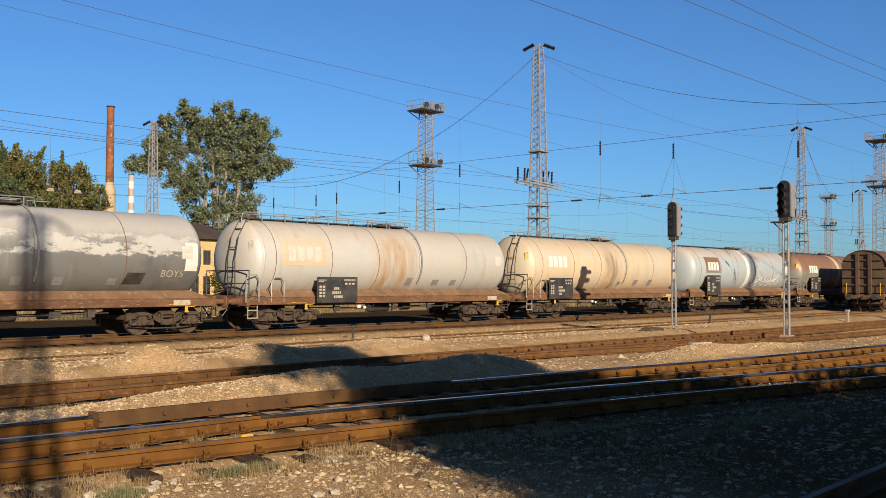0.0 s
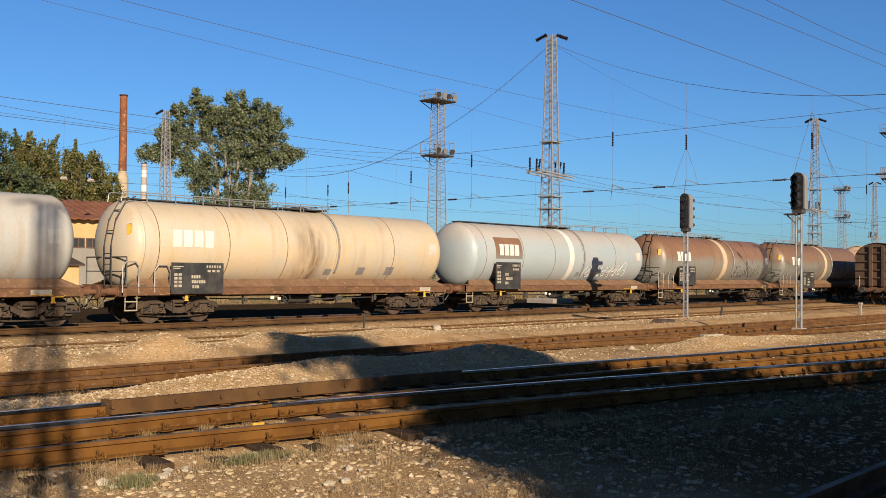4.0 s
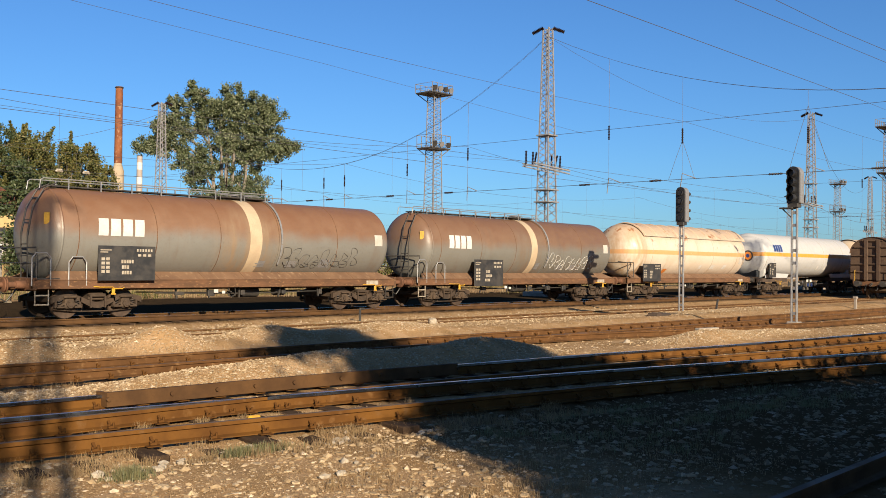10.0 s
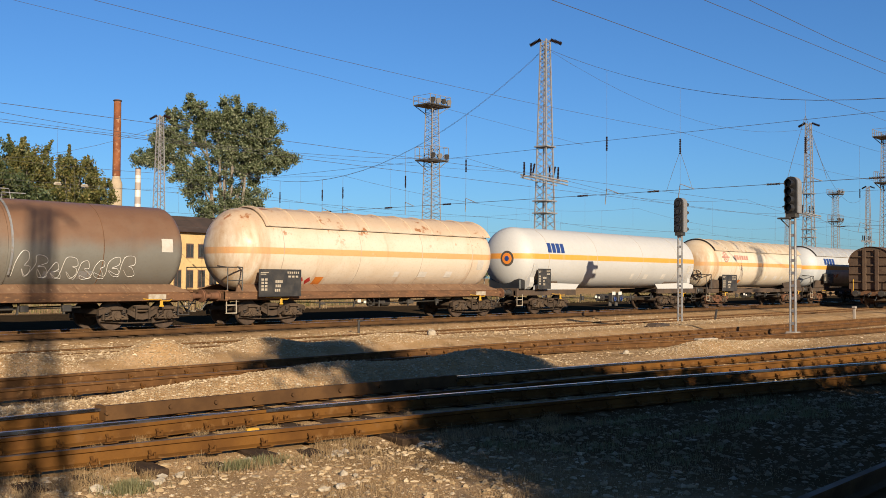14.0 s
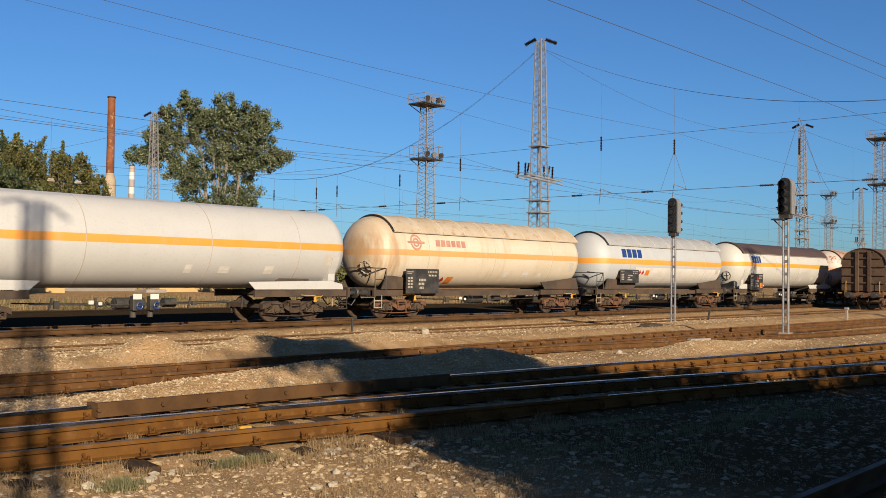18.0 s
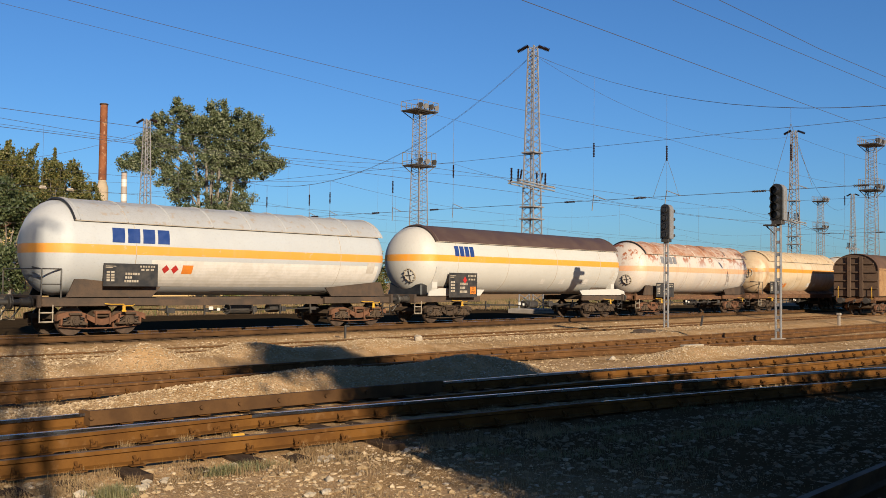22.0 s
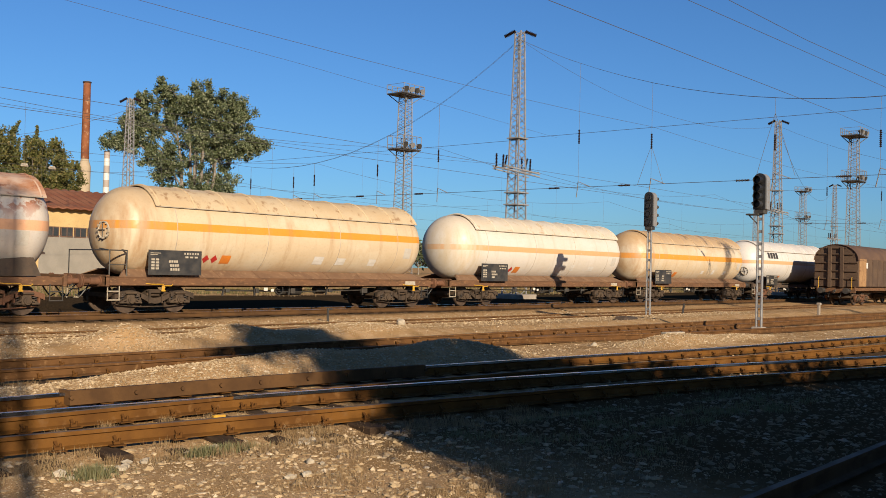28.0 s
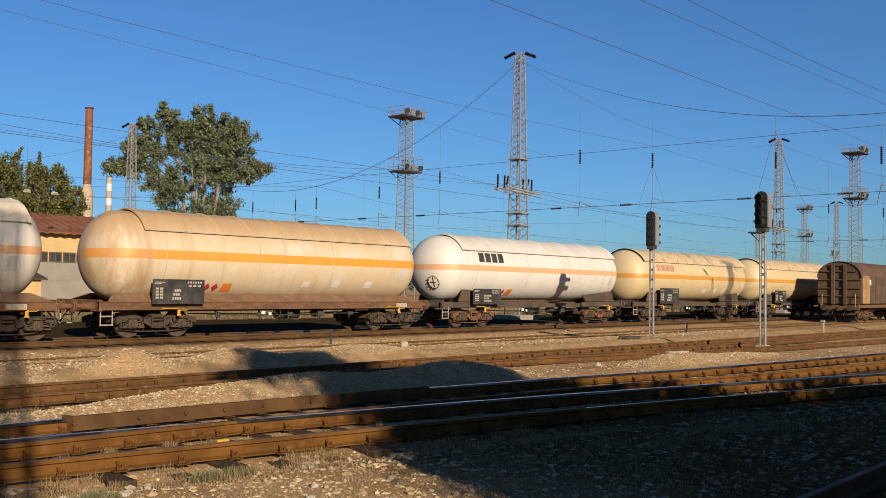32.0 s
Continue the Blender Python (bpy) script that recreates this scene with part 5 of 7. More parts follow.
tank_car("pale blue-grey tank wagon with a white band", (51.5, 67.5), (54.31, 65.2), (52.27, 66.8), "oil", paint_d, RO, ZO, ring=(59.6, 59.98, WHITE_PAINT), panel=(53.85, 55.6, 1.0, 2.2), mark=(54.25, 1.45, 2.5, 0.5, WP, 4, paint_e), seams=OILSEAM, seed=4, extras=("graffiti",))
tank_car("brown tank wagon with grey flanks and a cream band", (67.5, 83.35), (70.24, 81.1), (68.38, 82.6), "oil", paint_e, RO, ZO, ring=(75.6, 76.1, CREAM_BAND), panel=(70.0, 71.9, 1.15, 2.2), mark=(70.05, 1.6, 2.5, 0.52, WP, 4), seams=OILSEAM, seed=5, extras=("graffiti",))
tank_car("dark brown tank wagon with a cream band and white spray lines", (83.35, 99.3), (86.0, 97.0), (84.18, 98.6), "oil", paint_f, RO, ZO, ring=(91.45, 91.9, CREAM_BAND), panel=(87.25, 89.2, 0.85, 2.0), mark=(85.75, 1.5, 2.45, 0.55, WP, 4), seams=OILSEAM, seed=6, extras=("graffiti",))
tank_car("white gas tank wagon stained with rust, with an orange stripe", (99.3, 115.15), (102.1, 113.1), (100.29, 114.45), "skirt", paint_g, RG, ZG, panel=(101.15, 103.0, 1.0, 1.95), shield=sh(paint_g, 1.3, 0.6, 11), seams=GASSEAM, depth=1.05, seed=7, extras=("diamonds", "rail"))
tank_car("clean white gas tank wagon with a bright orange stripe", (115.15, 133.55), (118.7, 130.45), (116.03, 133.05), "cradle", paint_h, RG, ZG, under=UNDER_GREY, panel=(117.1, 118.1, 1.2, 2.15), mark=(118.0, 1.4, 2.92, 0.45, BLUE_PAINT, 4), seams=(0.12, 0.36, 0.62, 0.84), depth=0.95, seed=8, extras=("emblem",))
tank_car("cream gas tank wagon with an arched sun shield and orange stripe", (133.55, 149.35), (135.95, 147.2), (134.3, 148.75), "centre", paint_i, RG, ZG, under=UNDER_GREY, panel=(135.75, 137.7, 1.0, 2.0), mark=(137.6, 1.95, 2.95, 0.27, FADED_ROSE, 6), shield=sh(shield_cream, 0.95, 0.5, 10, True), seams=(0.2, 0.5, 0.8), depth=0.9, rusty_bogie=True, seed=9, extras=("wheel", "diamonds", "rail", "roundel"))
tank_car("pale grey gas tank wagon with an arched sun shield", (149.35, 165.2), (152.15, 162.95), (150.17, 164.45), "centre", paint_j, RG, ZG, under=UNDER_GREY, white=(153.6, 163.6, 1.5, 2.33), panel=(151.9, 153.75, 1.5, 2.2), mark=(152.2, 2.1, 2.84, 0.45, BLUE_PAINT, 4), shield=sh(shield_grey, 0.9, 0.5, 9, True), seams=(0.2, 0.8), depth=0.9, rusty_bogie=True, seed=10, extras=("diamonds", "rail"))
tank_car("ivory gas tank wagon with a brown sun shield", (165.2, 182.9), (168.3, 180.3), (166.17, 182.25), "cradle", paint_k, RG, ZG, under=UNDER_GREY, panel=(167.75, 169.6, 1.1, 2.15), mark=(168.2, 1.35, 2.86, 0.44, BLUE_PAINT, 4), shield=sh(shield_brown, 0.95, 0.6, 2, False), seams=(0.14, 0.36, 0.6, 0.84), depth=0.95, seed=11, extras=("wheel",))
tank_car("white gas tank wagon with a badly rusted sun shield", (182.9, 199.0), (185.78, 196.35), (183.68, 198.15), "centre", paint_l, RG, ZG, under=UNDER, panel=(185.4, 187.4, 1.05, 1.85), mark=(186.1, 1.9, 2.95, 0.4, GALV, 4), shield=sh(shield_rust, 0.95, 0.5, 10, True), seams=(0.16, 0.38, 0.6, 0.82), depth=0.9, rusty_bogie=True, seed=12, extras=("wheel",))
tank_car("yellowed gas tank wagon with ribbed sun shield", (199.0, 215.4), (201.53, 213.25), (200.0, 214.55), "skirt", paint_m, RG, ZG, panel=(200.95, 202.95, 1.25, 2.05), shield=sh(shield_straw, 1.3, 0.75, 10), seams=GASSEAM, depth=1.05, seed=13, extras=("diamonds", "wheel", "high", "rail"))
tank_car("white gas tank wagon with a faded stripe and ribbed shield", (215.4, 231.85), (218.35, 229.8), (216.5, 231.05), "skirt", paint_n, RG, ZG, panel=(218.0, 219.95, 1.15, 1.95), shield=sh(shield_white, 1.3, 0.75, 10), seams=GASSEAM, depth=1.05, seed=14, extras=("diamonds",))
tank_car("sandy gas tank wagon with an orange stripe and ribbed shield", (231.85, 247.9), (234.7, 245.85), (232.7, 247.25), "skirt", paint_o, RG, ZG, panel=(234.2, 236.15, 1.1, 1.9), shield=sh(paint_o, 1.3, 0.75, 10), seams=GASSEAM, depth=1.05, seed=15, extras=("diamonds",))
tank_car("chalk-white gas tank wagon with a pale orange stripe", (247.9, 264.3), (251.0, 261.7), (248.67, 263.6), "centre", paint_p, RG, ZG, under=UNDER_GREY, panel=(250.4, 252.4, 1.05, 1.75), mark=(250.9, 1.9, 2.95, 0.42, DARK_STEEL, 4), shield=sh(paint_p, 1.2, 0.75, 7), seams=GASSEAM, depth=1.0, rusty_bogie=True, seed=16, extras=("diamonds", "wheel"))
tank_car("straw-coloured gas tank wagon with an arched shield", (264.3, 281.2), (267.8, 277.8), (265.2, 280.4), "centre", paint_q, RG, ZG, under=UNDER_GREY, panel=(267.6, 269.9, 1.05, 1.95), mark=(267.4, 2.2, 2.95, 0.36, FADED_ROSE, 4), shield=sh(shield_straw, 0.9, 0.5, 8, True), seams=(0.3, 0.7), depth=0.9, seed=17)
tank_car("straw-coloured gas tank wagon behind its twin", (281.2, 297.8), (284.4, 294.8), (282.1, 297.0), "centre", paint_q, RG, ZG, under=UNDER_GREY, panel=(284.6, 286.6, 1.05, 1.95), shield=sh(shield_straw, 0.9, 0.5, 8, True), seams=(0.3, 0.7), depth=0.9, seed=18)

# ---- lattice masts, lamp towers, wires ----
def lattice_parts(ob, h, wb, wt, panels, leg=0.085, brace=0.04, mat=GALV_RUST):
    def corner(i, z):
        w = (wb + (wt - wb) * z / h) / 2
        return Vector(((-1, 1, 1, -1)[i] * w, (-1, -1, 1, 1)[i] * w, z))
    for i in range(4):
        bm = bmesh.new()
        beam(bm, corner(i, -0.3), corner(i, h), leg)
        part("mast_leg", bm, mat, ob)
    zs, z = [0.0], 0.0
    for k in range(panels):
        w = wb + (wt - wb) * z / h
        z += w
        zs.append(z)
    f = h / zs[-1]
    zs = [v * f for v in zs]
    for s in range(4):
        bm = bmesh.new()
        a, b = s, (s + 1) % 4
        for k, (z0, z1) in enumerate(zip(zs, zs[1:])):
            zm = (z0 + z1) / 2
            if k % 2:
                a, b = b, a
            beam(bm, corner(a, z0), corner(b, zm), brace)
            beam(bm, corner(b, zm), corner(a, z1), brace)
        part("lattice_bracing", bm, mat, ob)


def insulator(bm, p, q, r=0.07, n=5):
    p, q = Vector(p), Vector(q)
    k = 9
    pts = [p.lerp(q, i / (2 * k)) for i in range(2 * k + 1)]
    tube(bm, pts, [r if i % 2 else r * 0.45 for i in range(2 * k + 1)], 8)


def mast(x, y, h=17.75, arm=True, panels=21, label="grey steel lattice mast that carries overhead wires", leg=0.075, brace=0.04, wide=1.16):
    m = thing("overhead_line_mast", label, "lattice mast", pose(x, y, -0.2), group="masts of the overhead line")
    lattice_parts(m, h, wide, 0.44, panels, leg, brace)
    bm = bmesh.new()
    box(bm, (0, 0, 0.1), (2.2, 2.2, 0.4), bevel=0.05)
    part("footing", bm, CONCRETE, m)
    if arm:
        for z in (8.5,):
            bm = bmesh.new()
            for yy in (-0.45, 0.45):
                beam(bm, (-2.0, yy, z + 0.12), (2.0, yy, z - 0.1), 0.09)
                beam(bm, (-2.0, yy, z - 0.05), (2.0, yy, z - 0.3), 0.07)
            for xx in (-1.9, -1.0, 1.0, 1.9):
                beam(bm, (xx, -0.45, z), (xx, 0.45, z), 0.07)
            part("crossarm", bm, GALV_RUST, m)
            for xx, tilt in ((-1.85, 0), (-0.95, 0.22), (-1.15, 0.05), (0.95, 0.0), (1.3, 0.3), (1.9, 0.05)):
                bm = bmesh.new()
                insulator(bm, (xx, 0.3, z + 0.1), (xx + tilt, 0.3, z + 0.95), 0.085)
                part("insulator", bm, INSULATOR, m)
        for z in (6.2, 7.0, 10.6):
            bm = bmesh.new()
            w = 1.16 - 0.72 * z / h + 0.3
            box(bm, (0, 0, z), (w, w, 0.08))
            part("strap_collar", bm, GALV_RUST, m)
    bm = bmesh.new()
    insulator(bm, (-0.25, 0.2, h), (-0.7, 0.75, h - 0.4), 0.15 if y > 0 else 0.08)
    part("insulator", bm, INSULATOR, m)
    bm = bmesh.new()
    insulator(bm, (0.25, -0.25, h), (0.6, -0.9, h - 0.3), 0.15 if y > 0 else 0.08)
    part("insulator", bm, INSULATOR, m)
    return m


def platform(m, z, w, d, rail=1.05, lamps=4, mat=GALV):
    bm = bmesh.new()
    box(bm, (0, 0, z), (w, d, 0.16), bevel=0.02)
    for s in (-1, 1):
        for t in (-1, 1):
            beam(bm, (s * 0.45, t * 0.45, z - 1.0), (s * w * 0.45, t * d * 0.45, z - 0.1), 0.08)
    part("platform", bm, DARK_STEEL, m, "dark steel grating platform")
    bm = bmesh.new()
    for zz in (0.5, rail):
        tube(bm, [(-w / 2, -d / 2, z + zz), (w / 2, -d / 2, z + zz), (w / 2, d / 2, z + zz), (-w / 2, d / 2, z + zz)], 0.035, 5, closed=True)
    for i in range(5):
        for yy in (-d / 2, d / 2):
            beam(bm, (-w / 2 + w * i / 4, yy, z), (-w / 2 + w * i / 4, yy, z + rail), 0.06)
    part("railing", bm, mat, m)["kind"] = "stuff"
    for k in range(lamps):
        bm = bmesh.new()
        x = -w / 2 + 0.35 + (w - 0.7) * k / max(1, lamps - 1)
        y = -d / 2 + 0.1
        tube(bm, [(x, y + 0.25, z + 0.55), (x, y, z + 0.5), (x, y - 0.22, z + 0.42)], [0.14, 0.26, 0.34], 12)
        beam(bm, (x, y + 0.1, z), (x, y + 0.1, z + 0.45), 0.06)
        part("floodlight", bm, GALV if k % 2 else DARK_STEEL, m, "round floodlight")


def lamp_tower(x, y, h, lamps=True):
    m = thing("lamp_tower", "tall grey lattice tower with two floodlight platforms", "lamp tower", pose(x, y, -0.2), group="lamp towers of the yard")
    lattice_parts(m, h, 1.75, 1.0, 26)
    platform(m, h - 0.6, 3.4, 2.6)
    platform(m, h * 0.69, 3.0, 2.4, 1.5, 3)
    bm = bmesh.new()
    ladder(bm, (0.4, 0, 0), (0.3, 0, h), (0, 1, 0), 0.45, 0.4)
    part("ladder", bm, GALV_RUST, m)
    return m


for mx, my in ((52, 38.1), (97, 38.3), (52, 85), (7, 85), (-3.87, -7.42), (43.9, -7.42), (168.7, 56.6), (201, 84)):
    mast(mx, my, arm=(my < 50 and my > 0) or mx == 168.7, leg=0.085 if my < 0 else 0.075, brace=0.042 if my < 0 else 0.04, wide=0.72 if my < 0 else 1.16)
for mx, my, hh in ((80.6, 74.9, 22.0), (138.0, 43.8, 22.0), (222.0, 81.6, 22.0)):
    lamp_tower(mx, my, hh)


def wire_thing(name, label, pts_list, r=0.02, group="overhead wires"):
    w = thing(name, label, "overhead wire", group=group)
    for nm, pts, rr in pts_list:
        bm = bmesh.new()
        tube(bm, pts, rr, 4)
        part(nm, bm, WIRE, w)
    return w


def sag(p, q, s, n=14):
    p, q = Vector(p), Vector(q)
    return [p.lerp(q, i / n) - Vector((0, 0, s * 4 * (i / n) * (1 - i / n))) for i in range(n + 1)]


SUPPORT_X = [-38, 7, 52, 97, 142, 187]
for wy, zm, zc_, dr in ((28.2, 10.45, 6.1, 0.0), (45.0, 10.2, 6.1, 0.0), (58.0, 9.8, 6.0, 0), (74.0, 9.8, 6.0, 0)):
    lst = []
    for a, b in zip(SUPPORT_X, SUPPORT_X[1:]):
        lst.append(("messenger_wire", sag((a, wy, zm), (b, wy, zm), 0.35 if wy < 30 else 1.3), 0.008 if wy < 30 else 0.010))
        if wy > 30:
            for k in range(1, 6):
                u = k / 6
                x = a + (b - a) * u
                lst.append(("dropper", [(x, wy, zm - 1.3 * 4 * u * (1 - u)), (x, wy, zc_)], 0.006))
    lst.append(("contact_wire", [(-38, wy, zc_), (187, wy, zc_)], 0.008))
    wire_thing("catenary_wire", "thin dark overhead line wires along a track", lst)
# feeders that run along the yard close to the camera
wire_thing("feeder_wire", "single dark feeder wire high over the tracks", [("feeder", sag((-38, 17.7, 10.35), (52, 17.7, 10.5), 0.1), 0.012), ("feeder", sag((52, 17.7, 10.5), (187, 17.7, 10.5), 0.3), 0.009)])
wire_thing("feeder_wire", "two dark feeder wires side by side", [("feeder", [(-38, 13.2, 10.0), (36, 13.2, 10.5), (52, 13.2, 11.0)], 0.011), ("feeder", [(-38, 13.5, 9.3), (25, 13.5, 9.95), (52, 13.5, 10.6)], 0.010)])
wire_thing("feeder_wire", "single dark wire sloping down to the lattice mast", [("feeder", [(-10, 35, 12.2), (15, 35, 11.65), (30, 35, 11.2), (52, 35, 10.25)], 0.007)])
wire_thing("feeder_wire", "thin bare wire under the messenger wire", [("feeder", [(-38, 28.9, 6.6), (52, 28.9, 6.9), (187, 28.9, 6.9)], 0.008)])


def headspan(x, y0, y1, z0, z1, low, tracks, zu, zl):
    """Span wires between two masts across the tracks, with hangers."""
    sp = thing("headspan", "sagging span wires across the tracks with brown insulators", "overhead wire", group="overhead wires")
    n = 24
    top = []
    for i in range(n + 1):
        u = i / n
        top.append((x, y0 + (y1 - y0) * u, z0 + (z1 - z0) * u - low * 4 * u * (1 - u)))
    for dx in (-0.05, 0.05):
        bm = bmesh.new()
        tube(bm, [(p[0] + dx, p[1], p[2]) for p in top], 0.010, 4)
        part("span_wire", bm, WIRE, sp)
    for zz, rr in ((zu, 0.012), (zl, 0.015)):
        bm = bmesh.new()
        tube(bm, [(x, y0, zz), (x, y1, zz)], rr, 4)
        part("cross_span_wire", bm, WIRE, sp)
    for ty in tracks:
        u = (ty - y0) / (y1 - y0)
        zt = z0 + (z1 - z0) * u - low * 4 * u * (1 - u)
        bm = bmesh.new()
        tube(bm, [(x, ty, zt), (x, ty, zl)], 0.009 if ty < 40 else 0.016, 4)
        part("hanger", bm, WIRE, sp)
        bm = bmesh.new()
        zi = zl + (zt - zl) * 0.35 if zt - zl > 1.5 else zl + 0.3
        insulator(bm, (x, ty, zi), (x, ty, zi + 0.9), 0.07)
        part("insulator", bm, INSULATOR, sp)
        bm = bmesh.new()
        tube(bm, [(x, ty - 0.9, zl), (x, ty, zl + 0.35), (x + 0.3, ty + 0.3, zl - 0.6)], 0.03, 5)
        part("steady_arm", bm, GALV_RUST, sp)
        bm = bmesh.new()
        insulator(bm, (x, ty + 1.4, zl), (x, ty + 2.2, zl), 0.07)
        part("insulator", bm, INSULATOR, sp)


headspan(52, 38.1, -10, 17.0, 17.0, 6.0, (33.3, 28.2, 20.7, 15.2), 10.4, 7.0)
headspan(52, 38.1, 85, 17.0, 17.0, 7.4, (45, 51, 58, 60.5, 66, 74), 10.3, 7.0)
# tie wires that leave the crossarm and the mast tops
ties = [("tie_wire", sag((51.0 - 0.9 * k, 38.3, 8.6 + 0.1 * k), (7, 38.3 + 2.2 * k, 8.0 + 0.35 * k), 0.5 + 0.1 * k), 0.007) for k in range(1)]
ties += [("tie_wire", sag((53.5, 38.3, 8.5), (97, 38.3, 8.5), 0.9), 0.010)]
ties += [("tie_wire", sag((52, 38.1, 17.0), (97, 38.3, 17.0), 2.2), 0.010), ("tie_wire", sag((97, 38.3, 17.0), (168.7, 56.6, 17.0), 4.5), 0.016), ("tie_wire", sag((97, 38.3, 8.5), (138, 43.8, 8.5), 1.0), 0.014)]
ties += [("tie_wire", [(52, 20.7, 10.6), (52, 20.7 + dy, 9.0), (52, 20.7 + 2.1 * dy, 7.1)], 0.012) for dy in (-0.55, 0.5)]
ties += [("tie_wire", [(52, 28.2, 9.3), (52, 28.2 + dy, 8.2), (52, 28.2 + 2.0 * dy, 7.0)], 0.012) for dy in (-0.4, 0.45)]
wire_thing("tie_wire", "thin tie wires between the lattice masts", ties)
headspan(97, 38.3, -10, 17.0, 17.0, 6.0, (33.3, 28.2, 20.7), 10.4, 7.0)


# span with pale lamps in front of the depot trees
lamp_span = thing("lamp_span", "slack cable with pale hanging lamps before the trees", "lamp", group="overhead wires")
bm = bmesh.new()
tube(bm, sag((7, 85, 16.5), (52, 85, 16.5), 5.2, 20), 0.014, 4)
part("cable", bm, WIRE, lamp_span)
bm = bmesh.new()
tube(bm, sag((7, 85, 11.2), (57, 85, 11.6), 0.9, 20), 0.010, 4)
part("cable", bm, WIRE, lamp_span)
for lx, lz in ((41.6, 9.9), (44.2, 9.9)):
    u = (lx - 7) / 45
    zc_ = 16.5 - 5.2 * 4 * u * (1 - u)
    bm = bmesh.new()
    tube(bm, [(lx - 0.32, 85, lz), (lx - 0.2, 85, lz + 0.1), (lx + 0.22, 85, lz + 0.1), (lx + 0.34, 85, lz - 0.02)], [0.07, 0.16, 0.16, 0.08], 10)
    tube(bm, [(lx, 85, lz), (lx, 85, 10.6)], 0.006, 4)
    part("lamp_head", bm, STEP_PAINT, lamp_span, "pale lamp head")

# ---- light signals ----
def signal(x, y, z0, h, two_faced):
    s = thing("light_signal", "grey post signal with dark hooded lamps in a tall case", "railway signal", pose(x, y, z0), group="light signals")
    hh = 1.52 if two_faced else 1.26
    zt = h - hh
    for dy in (-0.085, 0.085):
        bm = bmesh.new()
        box(bm, (0, dy, zt / 2 - 0.1), (0.10, 0.05, zt + 0.25), bevel=0.006)
        part("post_channel", bm, GALV, s)
    for k in range(int(zt / 0.42)):
        bm = bmesh.new()
        box(bm, (0, 0, 0.3 + k * 0.42), (0.08, 0.12, 0.10), bevel=0.004)
        part("post_batten", bm, GALV, s)
    n = 8
    for nm, wd, xa, xb, mt, lb in (("signal_case", 0.235, -0.10, 0.20, GALV, "grey steel signal case with rounded top"), ("background_plate", 0.20, -0.16, -0.102, BLACK_PAINT, "black lamp background")):
        prof = [(wd, 0.04), (wd, hh - wd)] + [(wd * math.cos(math.pi * i / n), hh - wd + wd * math.sin(math.pi * i / n)) for i in range(1, n)] + [(-wd, hh - wd), (-wd, 0.04)]
        bm = bmesh.new()
        a = [bm.verts.new((xa, py, zt + pz)) for py, pz in prof]
        b = [bm.verts.new((xb, py, zt + pz)) for py, pz in prof]
        bm.faces.new(a)
        bm.faces.new(b[::-1])
        for i in range(len(prof)):
            bm.faces.new((a[i], a[(i + 1) % len(prof)], b[(i + 1) % len(prof)], b[i]))
        part(nm, bm, mt, s, lb)
    for k in range(4):
        z = zt + 0.2 + k * (hh - 0.42) / 3.1
        bm = bmesh.new()
        d_ = 0.3 if two_faced else 1.0
        tube(bm, [(-0.16, 0, z), (-0.16 - 0.14 * d_, 0, z), (-0.16 - 0.26 * d_, 0, z + 0.01)], [0.135, 0.14, 0.13], 14, cap=False)
        tube(bm, [(-0.15, 0, z), (-0.20, 0, z)], 0.11, 14)
        part("lamp_hood", bm, BLACK_PAINT, s, "black hooded lamp")
        if two_faced:
            bm = bmesh.new()
            tube(bm, [(0.20, 0, z), (0.46, 0, z), (0.66, 0, z)], [0.095, 0.09, 0.075], 12, cap=True)
            part("lamp_hood", bm, DARK_STEEL, s, "dark hood on the rear face")
    bm = bmesh.new()
    box(bm, (0, 0, zt - 0.04), (0.3, 0.34, 0.14), bevel=0.01)
    part("head_bracket", bm, DARK_STEEL, s)
    if not two_faced:
        bm = bmesh.new()
        beam(bm, (0, 0.1, zt - 0.45), (-0.1, 0.36, zt - 0.16), 0.04)
        box(bm, (-0.05, 0.22, zt - 0.13), (0.34, 0.44, 0.05), bevel=0.01)
        part("service_step", bm, DARK_STEEL, s)
    bm = bmesh.new()
    box(bm, (0, 0, -0.12), (0.4, 0.4, 0.3), bevel=0.03)
    part("footing", bm, CONCRETE, s)


signal(37.6, 20.4, -0.15, 5.34, True)
signal(31.85, 13.12, -0.05, 5.2, False)


# ---- standing covered wagon ----
WAGON_BROWN = surf("faded_brown_wagon_paint", (0.10, 0.068, 0.05), (0.14, 0.095, 0.065), 1.2, 0.75, 0, 0.3, 0.006, 20, third=(0.09, 0.055, 0.04))
WAGON_ROOF = surf("wagon_roof", (0.12, 0.075, 0.055), (0.16, 0.10, 0.07), 1.0, 0.8, 0, 0.2, 0.005, 20)
WAGON_TAN = surf("tan_patched_wagon_paint", (0.42, 0.26, 0.13), (0.34, 0.20, 0.10), 1.5, 0.75, 0, 0.2, 0.005, 20, third=(0.25, 0.13, 0.07))


